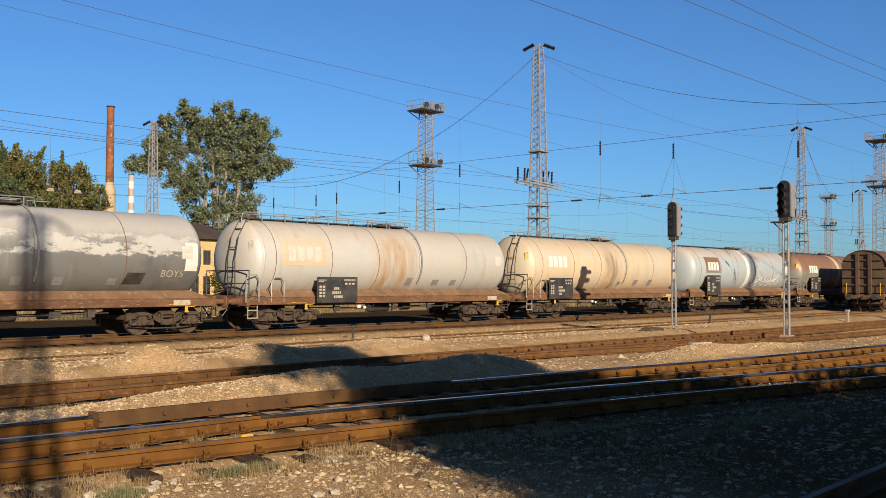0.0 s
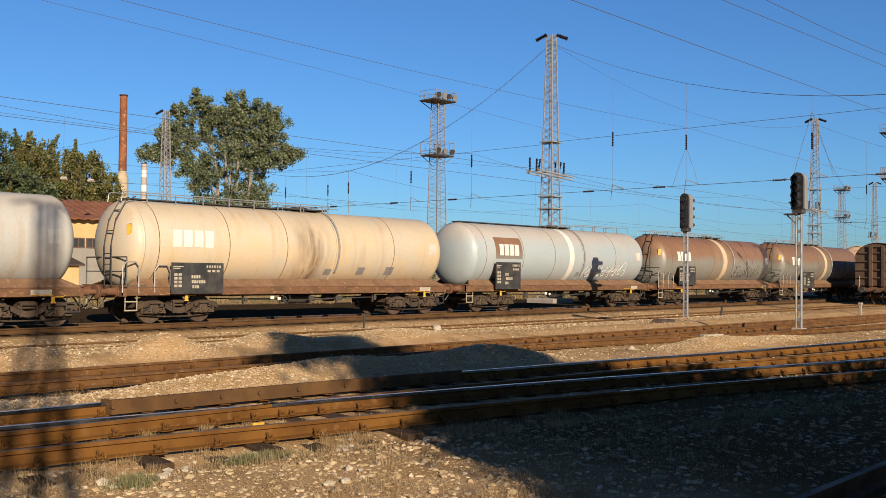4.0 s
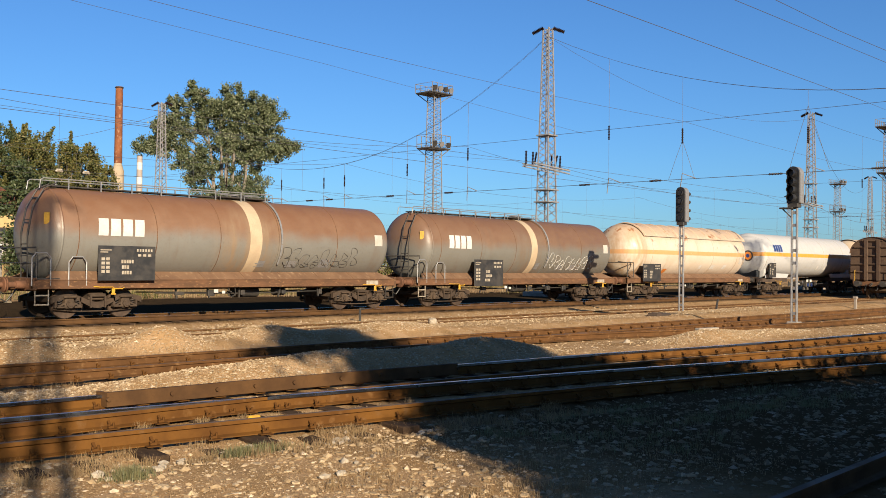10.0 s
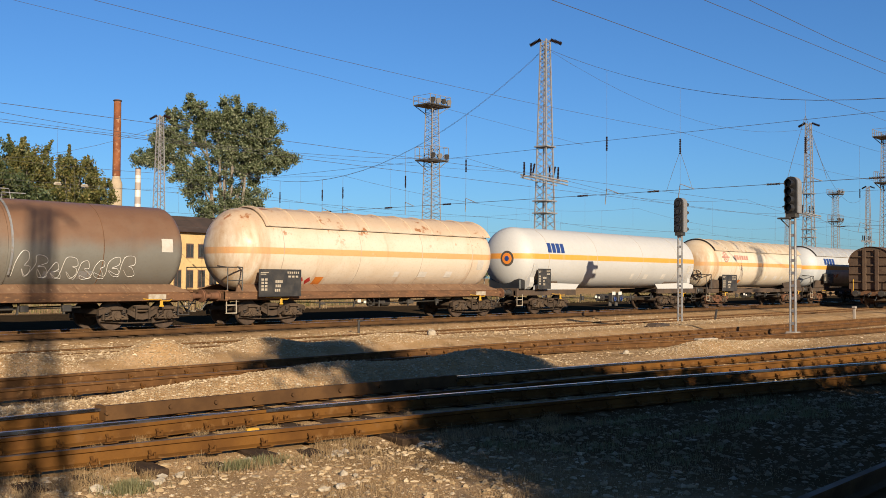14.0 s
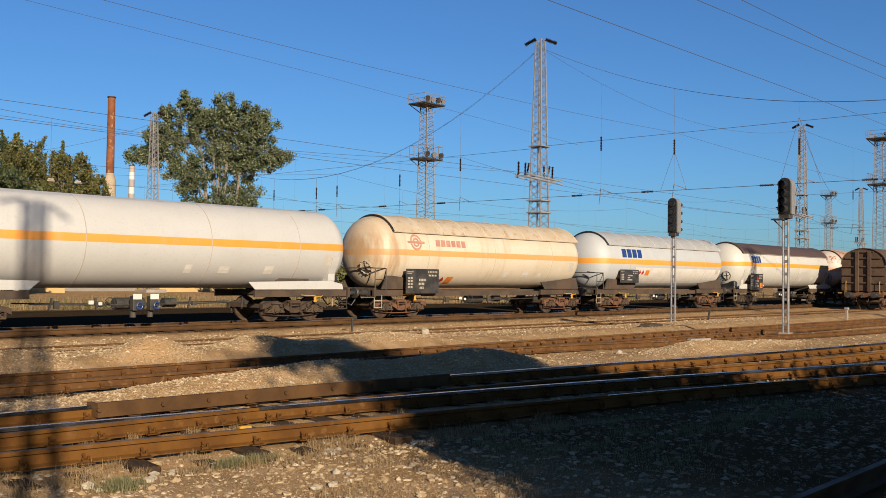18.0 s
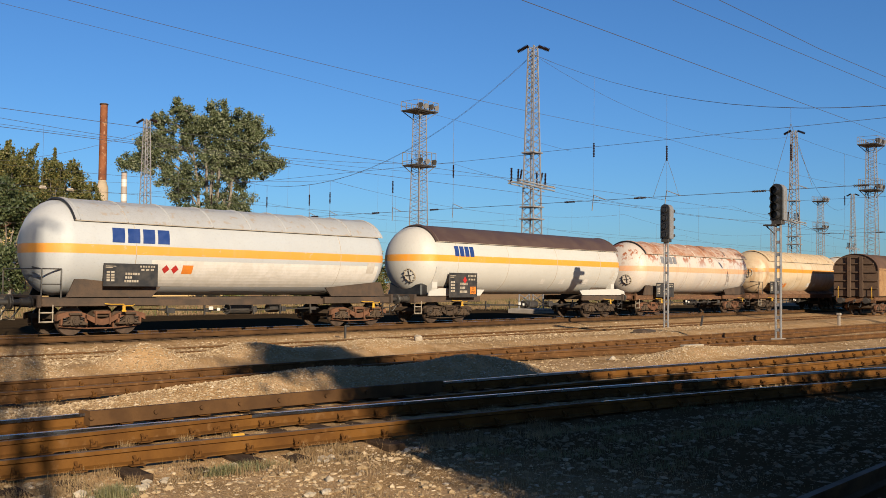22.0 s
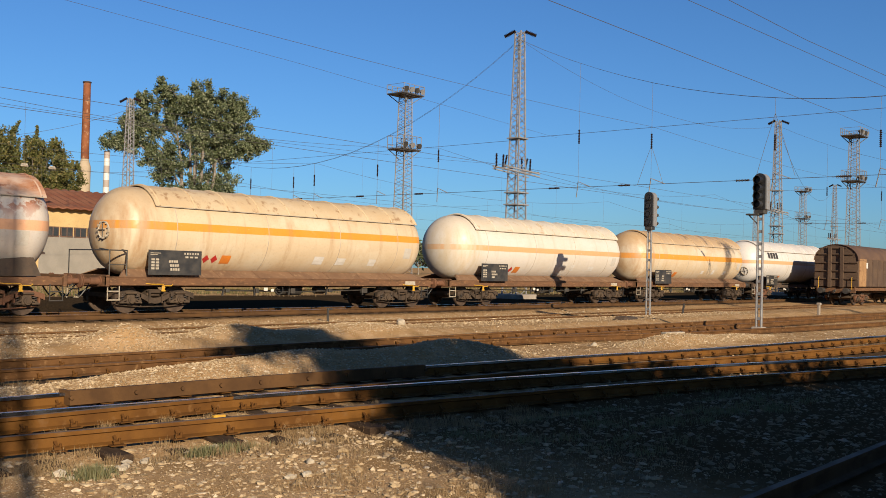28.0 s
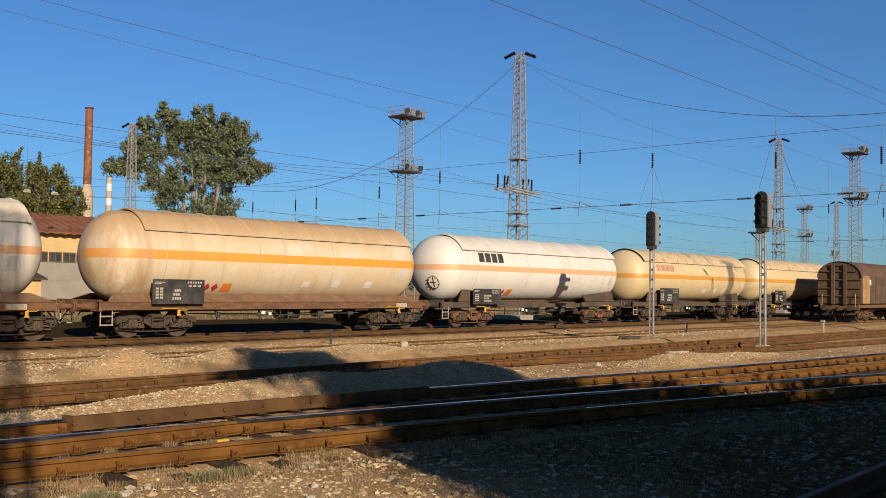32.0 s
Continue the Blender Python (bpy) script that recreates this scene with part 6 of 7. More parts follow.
def covered_wagon(x0, y, length):
    w = thing("covered_wagon", "old brown covered wagon with ribbed end standing on the siding", "covered wagon", pose(x0, y, RAIL_Z["second"]))
    prof = [(-1.52, 1.32), (-1.52, 3.22)] + [(-1.52 * math.cos(a), 3.22 + 1.08 * math.sin(a)) for a in [math.pi * i / 14 for i in range(1, 14)]] + [(1.52, 3.22), (1.52, 1.32)]
    bm = bmesh.new()
    a = [bm.verts.new((0, py, pz)) for py, pz in prof]
    b = [bm.verts.new((length, py, pz)) for py, pz in prof]
    bm.faces.new(a)
    bm.faces.new(b[::-1])
    for i in range(len(prof)):
        bm.faces.new((a[i], a[(i + 1) % len(prof)], b[(i + 1) % len(prof)], b[i]))
    part("body", bm, WAGON_BROWN, w)
    bm = bmesh.new()
    rp = [(-1.57, 3.17)] + [(-1.56 * math.cos(t), 3.22 + 1.12 * math.sin(t)) for t in [math.pi * i / 16 for i in range(0, 17)]] + [(1.57, 3.17)]
    ra = [[bm.verts.new((xx, py * k, 3.22 + (pz - 3.22) * k)) for py, pz in rp] for xx, k in ((-0.08, 1.0), (length + 0.08, 1.0), (length + 0.08, 0.975), (-0.08, 0.975))]
    for i in range(4):
        p, q = ra[i], ra[(i + 1) % 4]
        for j in range(len(rp) - 1):
            bm.faces.new((p[j], p[j + 1], q[j + 1], q[j]))
    part("roof", bm, WAGON_ROOF, w, "curved brown roof", smooth=True)
    for py in (-0.42, 0.42):
        bm = bmesh.new()
        box(bm, (-0.09, py, 2.68), (0.16, 0.24, 2.85), bevel=0.01)
        part("end_post", bm, WAGON_BROWN, w)
    for pz in (1.87, 2.42, 3.02, 3.62):
        bm = bmesh.new()
        wd = 2.98 if pz < 3.5 else 2.5
        box(bm, (-0.06, 0, pz), (0.1, wd, 0.09), bevel=0.01)
        part("end_rib", bm, WAGON_BROWN, w)
    bm = bmesh.new()
    box(bm, (-0.06, 0, 4.06), (0.1, 1.4, 0.08))
    part("end_rib", bm, WAGON_BROWN, w)
    for sx, mt in ((0.15, WAGON_TAN), (0.95, WAGON_TAN)):
        bm = bmesh.new()
        box(bm, (sx + 0.4, -1.54, 2.32), (0.74, 0.05, 1.95), bevel=0.01)
        part("side_panel", bm, mt, w, "tan side panel")
    for k in range(9):
        bm = bmesh.new()
        box(bm, (2.3 + k * 1.35, -1.55, 2.32), (1.25, 0.05, 1.95), bevel=0.01)
        part("side_panel", bm, WAGON_BROWN, w)
    bm = bmesh.new()
    box(bm, (1.75, -1.58, 2.85), (0.3, 0.03, 0.4))
    part("label_plate", bm, WHITE_PAINT, w, "white label plate")
    bm = bmesh.new()
    for s in (-1, 1):
        box(bm, (length / 2, s * 1.3, 1.17), (length, 0.12, 0.28), bevel=0.01)
    box(bm, (0.05, 0, 1.05), (0.14, 2.7, 0.34), bevel=0.01)
    box(bm, (length / 2, 0, 0.95), (length, 0.7, 0.2))
    part("underframe", bm, UNDER, w)
    for py in (-0.875, 0.875):
        part("buffer", BUFFER, None, w, m=pose(-0.02, py, 1.03))
    part("coupler", COUPLER, None, w, m=pose(-0.02, 0, 1.03))
    for bx in (2.4, length - 2.4):
        bogie(w, bx, True)
    for py in (-1.15, 1.15):
        bm = bmesh.new()
        tube(bm, [(-0.14, py, 1.1), (-0.2, py, 1.3), (-0.2, py, 1.9), (-0.14, py, 2.0)], 0.022, 5)
        part("grab_handle", bm, YELLOW_PAINT, w, "yellow grab handle")
    return w


covered_wagon(70.9, 23.61, 15.0)

# ---- buildings and chimneys behind the line ----
YELLOW_WALL = surf("yellow_plaster", (0.64, 0.47, 0.23), (0.58, 0.42, 0.20), 0.8, 0.85, 0, 0.2, 0.01, 12, third=(0.50, 0.37, 0.20))
GREY_WALL = surf("grey_sheet_wall", (0.30, 0.28, 0.245), (0.26, 0.245, 0.215), 0.7, 0.7, 0, 0.1, 0.01, 12)
ROOF_RUST = surf("rusty_corrugated_roof", (0.20, 0.075, 0.045), (0.26, 0.12, 0.075), 0.35, 0.8, 0, 0.3, 0.02, 8, third=(0.13, 0.06, 0.045))
ROOF_DARK = surf("dark_tar_roof", (0.07, 0.055, 0.05), (0.10, 0.07, 0.06), 0.5, 0.85, 0, 0.3, 0.02, 8)
WINDOW_GLASS = surf("dusty_window_glass", (0.035, 0.04, 0.045), (0.06, 0.06, 0.06), 1.0, 0.2, 0, 0.0)
FRAME_BROWN = surf("brown_window_frame", (0.16, 0.08, 0.05), (0.12, 0.07, 0.05), 2.0, 0.7, 0, 0.0)


def depot(x0, x1, y, eave, ridge, depth):
    b = thing("depot_building", "long yellow depot with clerestory windows and rusty corrugated roof", "building", pose(0, 0, -0.2))
    bm = bmesh.new()
    box(bm, ((x0 + x1) / 2, y + depth / 2, 2.1), (x1 - x0, depth, 4.2))
    part("lower_wall", bm, GREY_WALL, b, "grey sheet-clad lower wall")
    bm = bmesh.new()
    box(bm, ((x0 + x1) / 2, y + depth / 2 + 0.1, 4.2 + (eave - 4.2) / 2), (x1 - x0 - 0.1, depth - 0.2, eave - 4.2))
    part("upper_wall", bm, YELLOW_WALL, b, "yellow plastered upper wall")
    bm = bmesh.new()
    n = int((x1 - x0) / 0.9)
    rows = []
    for i in range(2 * n + 1):
        x = x0 - 0.6 + (x1 - x0 + 1.2) * i / (2 * n)
        dz = 0.14 if i % 2 else 0.0
        rows.append([bm.verts.new((x, y - 0.7, eave - 0.05 + dz)), bm.verts.new((x, y + depth / 2, ridge + dz)), bm.verts.new((x, y + depth + 0.7, eave - 0.05 + dz)),
                     bm.verts.new((x, y - 0.7, eave - 0.2 + dz)), bm.verts.new((x, y + depth / 2, ridge - 0.15 + dz)), bm.verts.new((x, y + depth + 0.7, eave - 0.2 + dz))])
    for p, q in zip(rows, rows[1:]):
        for i, j in ((0, 1), (1, 2), (5, 4), (4, 3), (3, 0), (2, 5)):
            bm.faces.new((p[i], q[i], q[j], p[j]))
    part("roof", bm, ROOF_RUST, b, "rusty red corrugated roof")
    for s, xe in ((-1, x0 + 0.02), (1, x1 - 0.02)):
        bm = bmesh.new()
        vs = [bm.verts.new(p) for p in ((xe, y, eave - 0.1), (xe, y + depth, eave - 0.1), (xe, y + depth / 2, ridge - 0.1))]
        vt = [bm.verts.new((v.co.x - s * 0.25, v.co.y, v.co.z)) for v in vs]
        bm.faces.new(vs)
        bm.faces.new(vt[::-1])
        for i in range(3):
            bm.faces.new((vs[i], vs[(i + 1) % 3], vt[(i + 1) % 3], vt[i]))
        part("gable", bm, YELLOW_WALL, b)
    k = x0 + 1.0
    while k + 1.3 < x1:
        bm = bmesh.new()
        box(bm, (k + 0.65, y - 0.02, 4.55), (1.3, 0.12, 1.0))
        wf = part("window", bm, FRAME_BROWN, b)
        for j in range(2):
            bm = bmesh.new()
            box(bm, (k + 0.35 + j * 0.6, y - 0.09, 4.55), (0.5, 0.03, 0.82))
            part("pane", bm, WINDOW_GLASS, wf)
        k += 1.45
    for k in (x0 + 8.2, x0 + 12.6):
        bm = bmesh.new()
        box(bm, (k, y - 0.05, 2.6), (2.2, 0.1, 1.8), bevel=0.02)
        wf = part("window", bm, WHITE_PAINT, b, "white-framed window with pale blinds")
        for j in range(3):
            bm = bmesh.new()
            box(bm, (k - 0.66 + j * 0.66, y - 0.115, 2.6), (0.56, 0.03, 1.55))
            part("pane", bm, GALV, wf)
    return b


depot(30.0, 57.0, 91.0, 6.95, 9.2, 14.0)


def annex(x0, x1, y):
    b = thing("signal_office", "two-storey yellow building with dark windows and dark roof", "building", pose(0, 0, -0.2))
    bm = bmesh.new()
    box(bm, ((x0 + x1) / 2, y + 4, 3.2), (x1 - x0, 8, 6.4))
    part("wall", bm, YELLOW_WALL, b)
    bm = bmesh.new()
    v = [bm.verts.new(p) for p in ((x0 - 0.5, y - 0.6, 6.4), (x1 + 0.6, y - 0.6, 6.4), (x1 + 0.6, y + 8.6, 6.4), (x0 - 0.5, y + 8.6, 6.4), (x0 - 0.5, y + 4, 8.3), (x1 - 2.2, y + 4, 8.3))]
    for f in ((0, 1, 5, 4), (1, 2, 5), (2, 3, 4, 5), (3, 0, 4), (3, 2, 1, 0)):
        bm.faces.new([v[i] for i in f])
    part("roof", bm, ROOF_DARK, b, "dark hipped roof")
    for z in (1.6, 4.5):
        for i in range(6):
            x = x0 + 0.5 + (x1 - x0 - 1.0) * (i + 0.5) / 6
            bm = bmesh.new()
            box(bm, (x, y - 0.02, z), (0.85, 0.14, 1.9 if z < 3 else 1.5))
            wf = part("window", bm, FRAME_BROWN, b)
            for j in range(2):
                bm = bmesh.new()
                box(bm, (x - 0.2 + 0.4 * j, y - 0.1, z), (0.34, 0.03, 1.7 if z < 3 else 1.3))
                part("pane", bm, WINDOW_GLASS, wf)
    return b


annex(54.0, 63.5, 86.6)


def shed(x, y):
    b = thing("small_shed", "small yellow shed with dark lean-to roof by the depot", "shed", pose(x, y, -0.2))
    bm = bmesh.new()
    box(bm, (2.6, 1.5, 1.2), (5.2, 3.0, 2.4))
    part("wall", bm, YELLOW_WALL, b)
    bm = bmesh.new()
    v = [bm.verts.new(p) for p in ((-0.3, -0.4, 2.4), (5.6, -0.4, 2.4), (5.6, 3.2, 3.3), (-0.3, 3.2, 3.3), (-0.3, -0.4, 2.25), (5.6, -0.4, 2.25), (5.6, 3.2, 3.15), (-0.3, 3.2, 3.15))]
    for f in ((0, 1, 2, 3), (7, 6, 5, 4), (0, 4, 5, 1), (1, 5, 6, 2), (2, 6, 7, 3), (3, 7, 4, 0)):
        bm.faces.new([v[i] for i in f])
    part("roof", bm, ROOF_DARK, b)
    bm = bmesh.new()
    box(bm, (1.7, -0.03, 1.45), (1.2, 0.1, 0.8))
    wf = part("window", bm, FRAME_BROWN, b)
    for j in range(3):
        bm = bmesh.new()
        box(bm, (1.33 + j * 0.37, -0.09, 1.45), (0.3, 0.03, 0.66))
        part("pane", bm, WINDOW_GLASS, wf)


shed(37.5, 84.0)


def chimney(name, label, x, y, h, r0, r1, mat, bands=None, base=None):
    c = thing(name, label, "chimney", pose(x, y, -0.2))
    bm = bmesh.new()
    z0 = base[1] if base else 0
    n = 24
    zs = [z0 + (h - z0) * i / 16 for i in range(17)]
    rings = []
    for z in zs:
        r = r0 + (r1 - r0) * (z - z0) / (h - z0)
        rings.append([bm.verts.new((r * math.cos(2 * math.pi * i / n), r * math.sin(2 * math.pi * i / n), z)) for i in range(n)])
    for k, (p, q) in enumerate(zip(rings, rings[1:])):
        for i in range(n):
            bm.faces.new((p[i], p[(i + 1) % n], q[(i + 1) % n], q[i])).material_index = (k % 2 if bands else 0)
    r = r1 * 0.8
    inner = [bm.verts.new((r * math.cos(2 * math.pi * i / n), r * math.sin(2 * math.pi * i / n), h)) for i in range(n)]
    low = [bm.verts.new((r * math.cos(2 * math.pi * i / n), r * math.sin(2 * math.pi * i / n), h - 1.5)) for i in range(n)]
    for i in range(n):
        bm.faces.new((rings[-1][i], rings[-1][(i + 1) % n], inner[(i + 1) % n], inner[i]))
        bm.faces.new((inner[i], inner[(i + 1) % n], low[(i + 1) % n], low[i]))
    bm.faces.new(low)
    part("shaft", bm, [mat, bands] if bands else mat, c, smooth=True)
    if base:
        bm = bmesh.new()
        tube(bm, [(0, 0, 0), (0, 0, base[1] * 0.93), (0, 0, base[1])], [base[0], base[0], base[0] * 0.6], 20)
        part("base_drum", bm, base[2], c, "pale concrete drum", smooth=True)
    bm = bmesh.new()
    tube(bm, [(r1 * 1.06 * math.cos(a), r1 * 1.06 * math.sin(a), h - 0.12) for a in [2 * math.pi * i / 20 for i in range(20)]], 0.09, 6, closed=True)
    part("rim", bm, DARK_STEEL, c)
    return c


CHIMNEY_RUST = surf("rusty_chimney_plate", (0.30, 0.115, 0.05), (0.20, 0.075, 0.04), 0.5, 0.8, 0, 0.3, 0.02, 6, third=(0.42, 0.25, 0.15))
BRICK_RED = surf("faded_red_band", (0.47, 0.41, 0.37), (0.42, 0.37, 0.33), 0.4, 0.85, 0, 0.1, 0.02, 5)
PALE_DRUM = surf("pale_concrete_drum", (0.52, 0.43, 0.31), (0.45, 0.37, 0.27), 0.5, 0.85, 0, 0.2, 0.02, 6)
chimney("rusty_chimney", "tall rusty steel chimney on a concrete drum", 68.2, 122.3, 26.0, 0.54, 0.48, CHIMNEY_RUST, base=(0.8, 15.5, PALE_DRUM))
chimney("striped_chimney", "slim chimney with faded grey-red and white bands", 151.0, 258.4, 33.5, 1.05, 0.8, WHITE_PAINT, BRICK_RED)


# ---- trees ----
def leaf_cloud(name, centers, radii, per, size, mat, seed, flat=1.0, shell=0.35):
    """A crown of many small leaf blades, gathered in clumps."""
    g = np.random.default_rng(seed)
    cs = np.repeat(np.asarray(centers, float), per, axis=0)
    rs = np.repeat(np.asarray(radii, float), per)
    n = len(cs)
    d = g.normal(size=(n, 3))
    d /= np.linalg.norm(d, axis=1, keepdims=True)
    rad = rs * np.abs(g.normal(0.62, 0.36, n))
    pos = cs + d * rad[:, None] * np.array([1, 1, flat])
    u = g.normal(size=(n, 3))
    u /= np.linalg.norm(u, axis=1, keepdims=True)
    v = np.cross(u, g.normal(size=(n, 3)))
    v /= np.linalg.norm(v, axis=1, keepdims=True)
    s = size * g.uniform(0.55, 1.35, n)[:, None]
    vs = np.stack([pos - u * s, pos - v * s * 0.55, pos + u * s, pos + v * s * 0.55], 1).reshape(-1, 3)
    me = mesh_from(name, vs, np.arange(n * 4).reshape(-1, 4))
    me.materials.append(mat)
    return me


def crown_clumps(seed, n, center, size, rmin, rmax, squash=None):
    """Clump centres spread through an uneven egg, denser outside."""
    g = np.random.default_rng(seed)
    out, rr = [], []
    while len(out) < n:
        p = g.uniform(-1, 1, 3)
        q = np.linalg.norm(p)
        if q > 1 or q < 0.25:
            continue
        w = 1.0 if squash is None else squash(p)
        out.append(np.array(center) + p * np.array(size) * w)
        rr.append(g.uniform(rmin, rmax))
    return out, rr


def tree(name, label, x, y, h, crown_c, crown_s, clumps, rc, per, leaf, mat, seed, trunk=0.35, fork=0.3, squash=None, shoots=0):
    t = thing(name, label, "tree", pose(x, y, -0.2))
    rnd = random.Random(seed)
    cs, rs = crown_clumps(seed, clumps, crown_c, crown_s, rc[0], rc[1], squash)
    for k in range(shoots):          # upright feathery shoots over the crown
        c = Vector(cs[rnd.randrange(clumps)])
        up = Vector((rnd.uniform(-0.35, 0.35), rnd.uniform(-0.35, 0.35), 1.0))
        for j in range(5):
            cs.append(tuple(c + up * (0.4 + 0.34 * j)))
            rs.append(0.26 - 0.035 * j)
    part("crown", leaf_cloud("crown", cs, rs, per, leaf, mat, seed), None, t)
    bm = bmesh.new()
    top = h * fork
    tube(bm, [(0, 0, -0.2), (0.05, 0, top * 0.4), (-0.1, 0.05, top)], [trunk * 1.3, trunk, trunk * 0.85], 10)
    part("trunk", bm, BARK, t, smooth=True)
    picks = [cs[i] for i in range(0, len(cs), max(1, len(cs) // 14))]
    for c in picks:
        bm = bmesh.new()
        p0 = Vector((-0.1, 0.05, top - rnd.uniform(0, 0.25) * top))
        p2 = Vector(c)
        p1 = p0.lerp(p2, 0.5) + Vector((0, 0, rnd.uniform(0.0, 0.08) * h))
        tube(bm, [p0, p0.lerp(p1, 0.5) + Vector((rnd.uniform(-.2, .2), rnd.uniform(-.2, .2), 0)), p1, p2], [trunk * 0.55, trunk * 0.4, trunk * 0.25, trunk * 0.08], 7)
        part("limb", bm, BARK, t, smooth=True)
    return t


def lobed_tree(name, label, x, y, lobes, per, leaf, mat, seed, trunk, top, side):
    """A tree whose crown is gathered in lobes: across, height, radius; side is the way across."""
    t = thing(name, label, "tree", pose(x, y, -0.2))
    rnd = random.Random(seed)
    cs, rs = [], []
    for u, z, r in lobes:
        for k in range(max(5, int(16 * r))):
            d = Vector((rnd.gauss(0, 1), rnd.gauss(0, 1), rnd.gauss(0, 1))).normalized() * r * rnd.uniform(0.2, 1.3)
            cs.append((side[0] * u + d.x, side[1] * u + d.y, z + d.z))
            rs.append(rnd.uniform(0.3, 0.8))
    part("crown", leaf_cloud("crown", cs, rs, per, leaf, mat, seed, shell=0.1), None, t)
    bm = bmesh.new()
    tube(bm, [(0, 0, -0.2), (0.1, 0, top * 0.5), (-0.1, 0.05, top)], [trunk * 1.3, trunk, trunk * 0.8], 10)
    part("trunk", bm, BARK, t, smooth=True)
    for u, z, r in lobes:
        bm = bmesh.new()
        p0, p2 = Vector((side[0] * u * 0.45, side[1] * u * 0.45, max(top * 0.9, z - 1.4) if abs(u) > 3 else top * rnd.uniform(0.75, 1.0))), Vector((side[0] * u, side[1] * u, z + r * 0.3))
        p1 = p0.lerp(p2, 0.5) + Vector((rnd.uniform(-.5, .5), rnd.uniform(-.5, .5), 0.6))
        tube(bm, [p0, p1, p2], [trunk * 0.55, trunk * 0.32, trunk * 0.1] if abs(u) < 3 else [trunk * 0.26, trunk * 0.18, trunk * 0.07], 7)
        part("limb", bm, BARK, t, smooth=True)
    return t


lobed_tree("poplar_tree", "tall grey-green poplar with an open ragged crown", 66.5, 94.5,
           [(0.0, 17.6, 3.0), (-2.8, 19.6, 2.0), (2.9, 19.9, 2.2), (0.6, 20.7, 1.8), (-4.8, 17.2, 2.2), (-7.4, 15.8, 1.7), (4.2, 17.6, 2.1), (4.8, 14.9, 1.4), (6.4, 16.0, 1.1), (-6.8, 18.2, 1.4),
            (-3.0, 14.2, 2.2), (2.2, 13.6, 2.6), (0.2, 10.8, 2.3), (3.0, 10.4, 1.8), (5.0, 18.9, 1.5), (2.6, 8.6, 1.8), (-2.4, 9.0, 1.6), (0.8, 7.4, 2.0), (1.6, 5.0, 1.8), (-1.0, 19.9, 1.9), (6.9, 15.5, 1.1),
            (4.6, 19.8, 1.4), (-3.8, 21.3, 1.2), (-6.0, 19.9, 1.1), (-9.4, 15.1, 1.0), (-7.6, 17.0, 1.1), (-3.4, 11.8, 1.7), (-5.3, 14.4, 1.3), (3.4, 15.6, 2.4), (0.2, 15.4, 2.4), (2.4, 17.4, 2.2), (0.8, 19.6, 2.0)],
           135, 0.142, LEAF_GREY, 11, 0.5, 6.0, (0.82, -0.57))
for i, (bx, by, bh, bs) in enumerate(((52.0, 112.0, 17.8, 5.0), (49.0, 108.0, 17.2, 4.0), (55.6, 111.0, 17.2, 4.2), (45.0, 109.0, 18.9, 4.6), (59.0, 113.5, 16.0, 4.0))):
    tree("locust_tree", "tall dark green tree behind the depot" if i == 3 else "bushy green tree with yellowing leaves behind the depot", bx, by, bh, (0, 0, bh * 0.60), (bs, bs, bh * 0.38), 190, (0.4, 0.85), 110,
         0.142, LEAF_DARK if i == 3 else LEAF_GREEN, 30 + i, 0.3, 0.3, shoots=0 if i == 3 else 45)
# shrubs behind the line
for i, (bx, by, bh, bs) in enumerate(((64.0, 78.0, 4.2, 2.4), (70.0, 74.0, 3.6, 2.6), (58.0, 80.0, 3.0, 2.0), (76.0, 82.0, 5.0, 3.0), (84.0, 86.0, 4.5, 3.4), (53.0, 60.0, 2.0, 1.6), (95.0, 92.0, 6.0, 4.0))):
    tree("shrub", "wild green shrub beside the far tracks", bx, by, bh, (0, 0, bh * 0.5), (bs, bs, bh * 0.5), 18, (0.5, 0.9), 260, 0.14, LEAF_GREEN, 60 + i, 0.08, 0.3)
tree("ivy_tree", "low leafy tree overgrown with ivy before the depot", 35.2, 77.3, 9.5, (0, 0, 5.0), (2.1, 2.1, 4.8), 60, (0.5, 1.0), 230, 0.14, LEAF_DARK, 77, 0.2, 0.3)
# row of far trees low on the horizon
for i in range(16):
    tree("far_tree", "distant hazy tree low on the horizon", 150 + i * 22, 150 + (i % 5) * 12, 7.5, (0, 0, 5.0), (4.5, 4.5, 3.2), 14, (1.3, 2.2), 90, 0.5, LEAF_GREY, 90 + i, 0.2, 0.3)
# trees behind the camera whose shade lies over the near tracks
for i, (bx, by, z0, z1, bs, cl) in enumerate(((2.35, -9.0, 3.7, 7.2, 1.8, 52), (2.0, -9.0, 5.12, 11.66, 1.9, 46), (2.23, -9.2, 0.62, 5.8, 1.5, 58), (4.96, -9.3, 1.44, 9.07, 2.0, 96), (8.52, -9.0, 1.16, 6.89, 2.2, 78), (12.12, -9.0, 0.89, 6.07, 2.2, 72), (15.8, -9.0, 0.89, 5.39, 2.2, 65), (19.48, -9.2, 0.89, 4.71, 2.2, 52))):
    tree("locust_tree", "leafy tree beside the yard path", bx, by, z1, (0, 0, (z0 + z1) / 2), (bs, bs, (z1 - z0) / 2), cl, (0.6, 1.05), 420, 0.13, LEAF_GREEN, 130 + i, 0.16, 0.3)

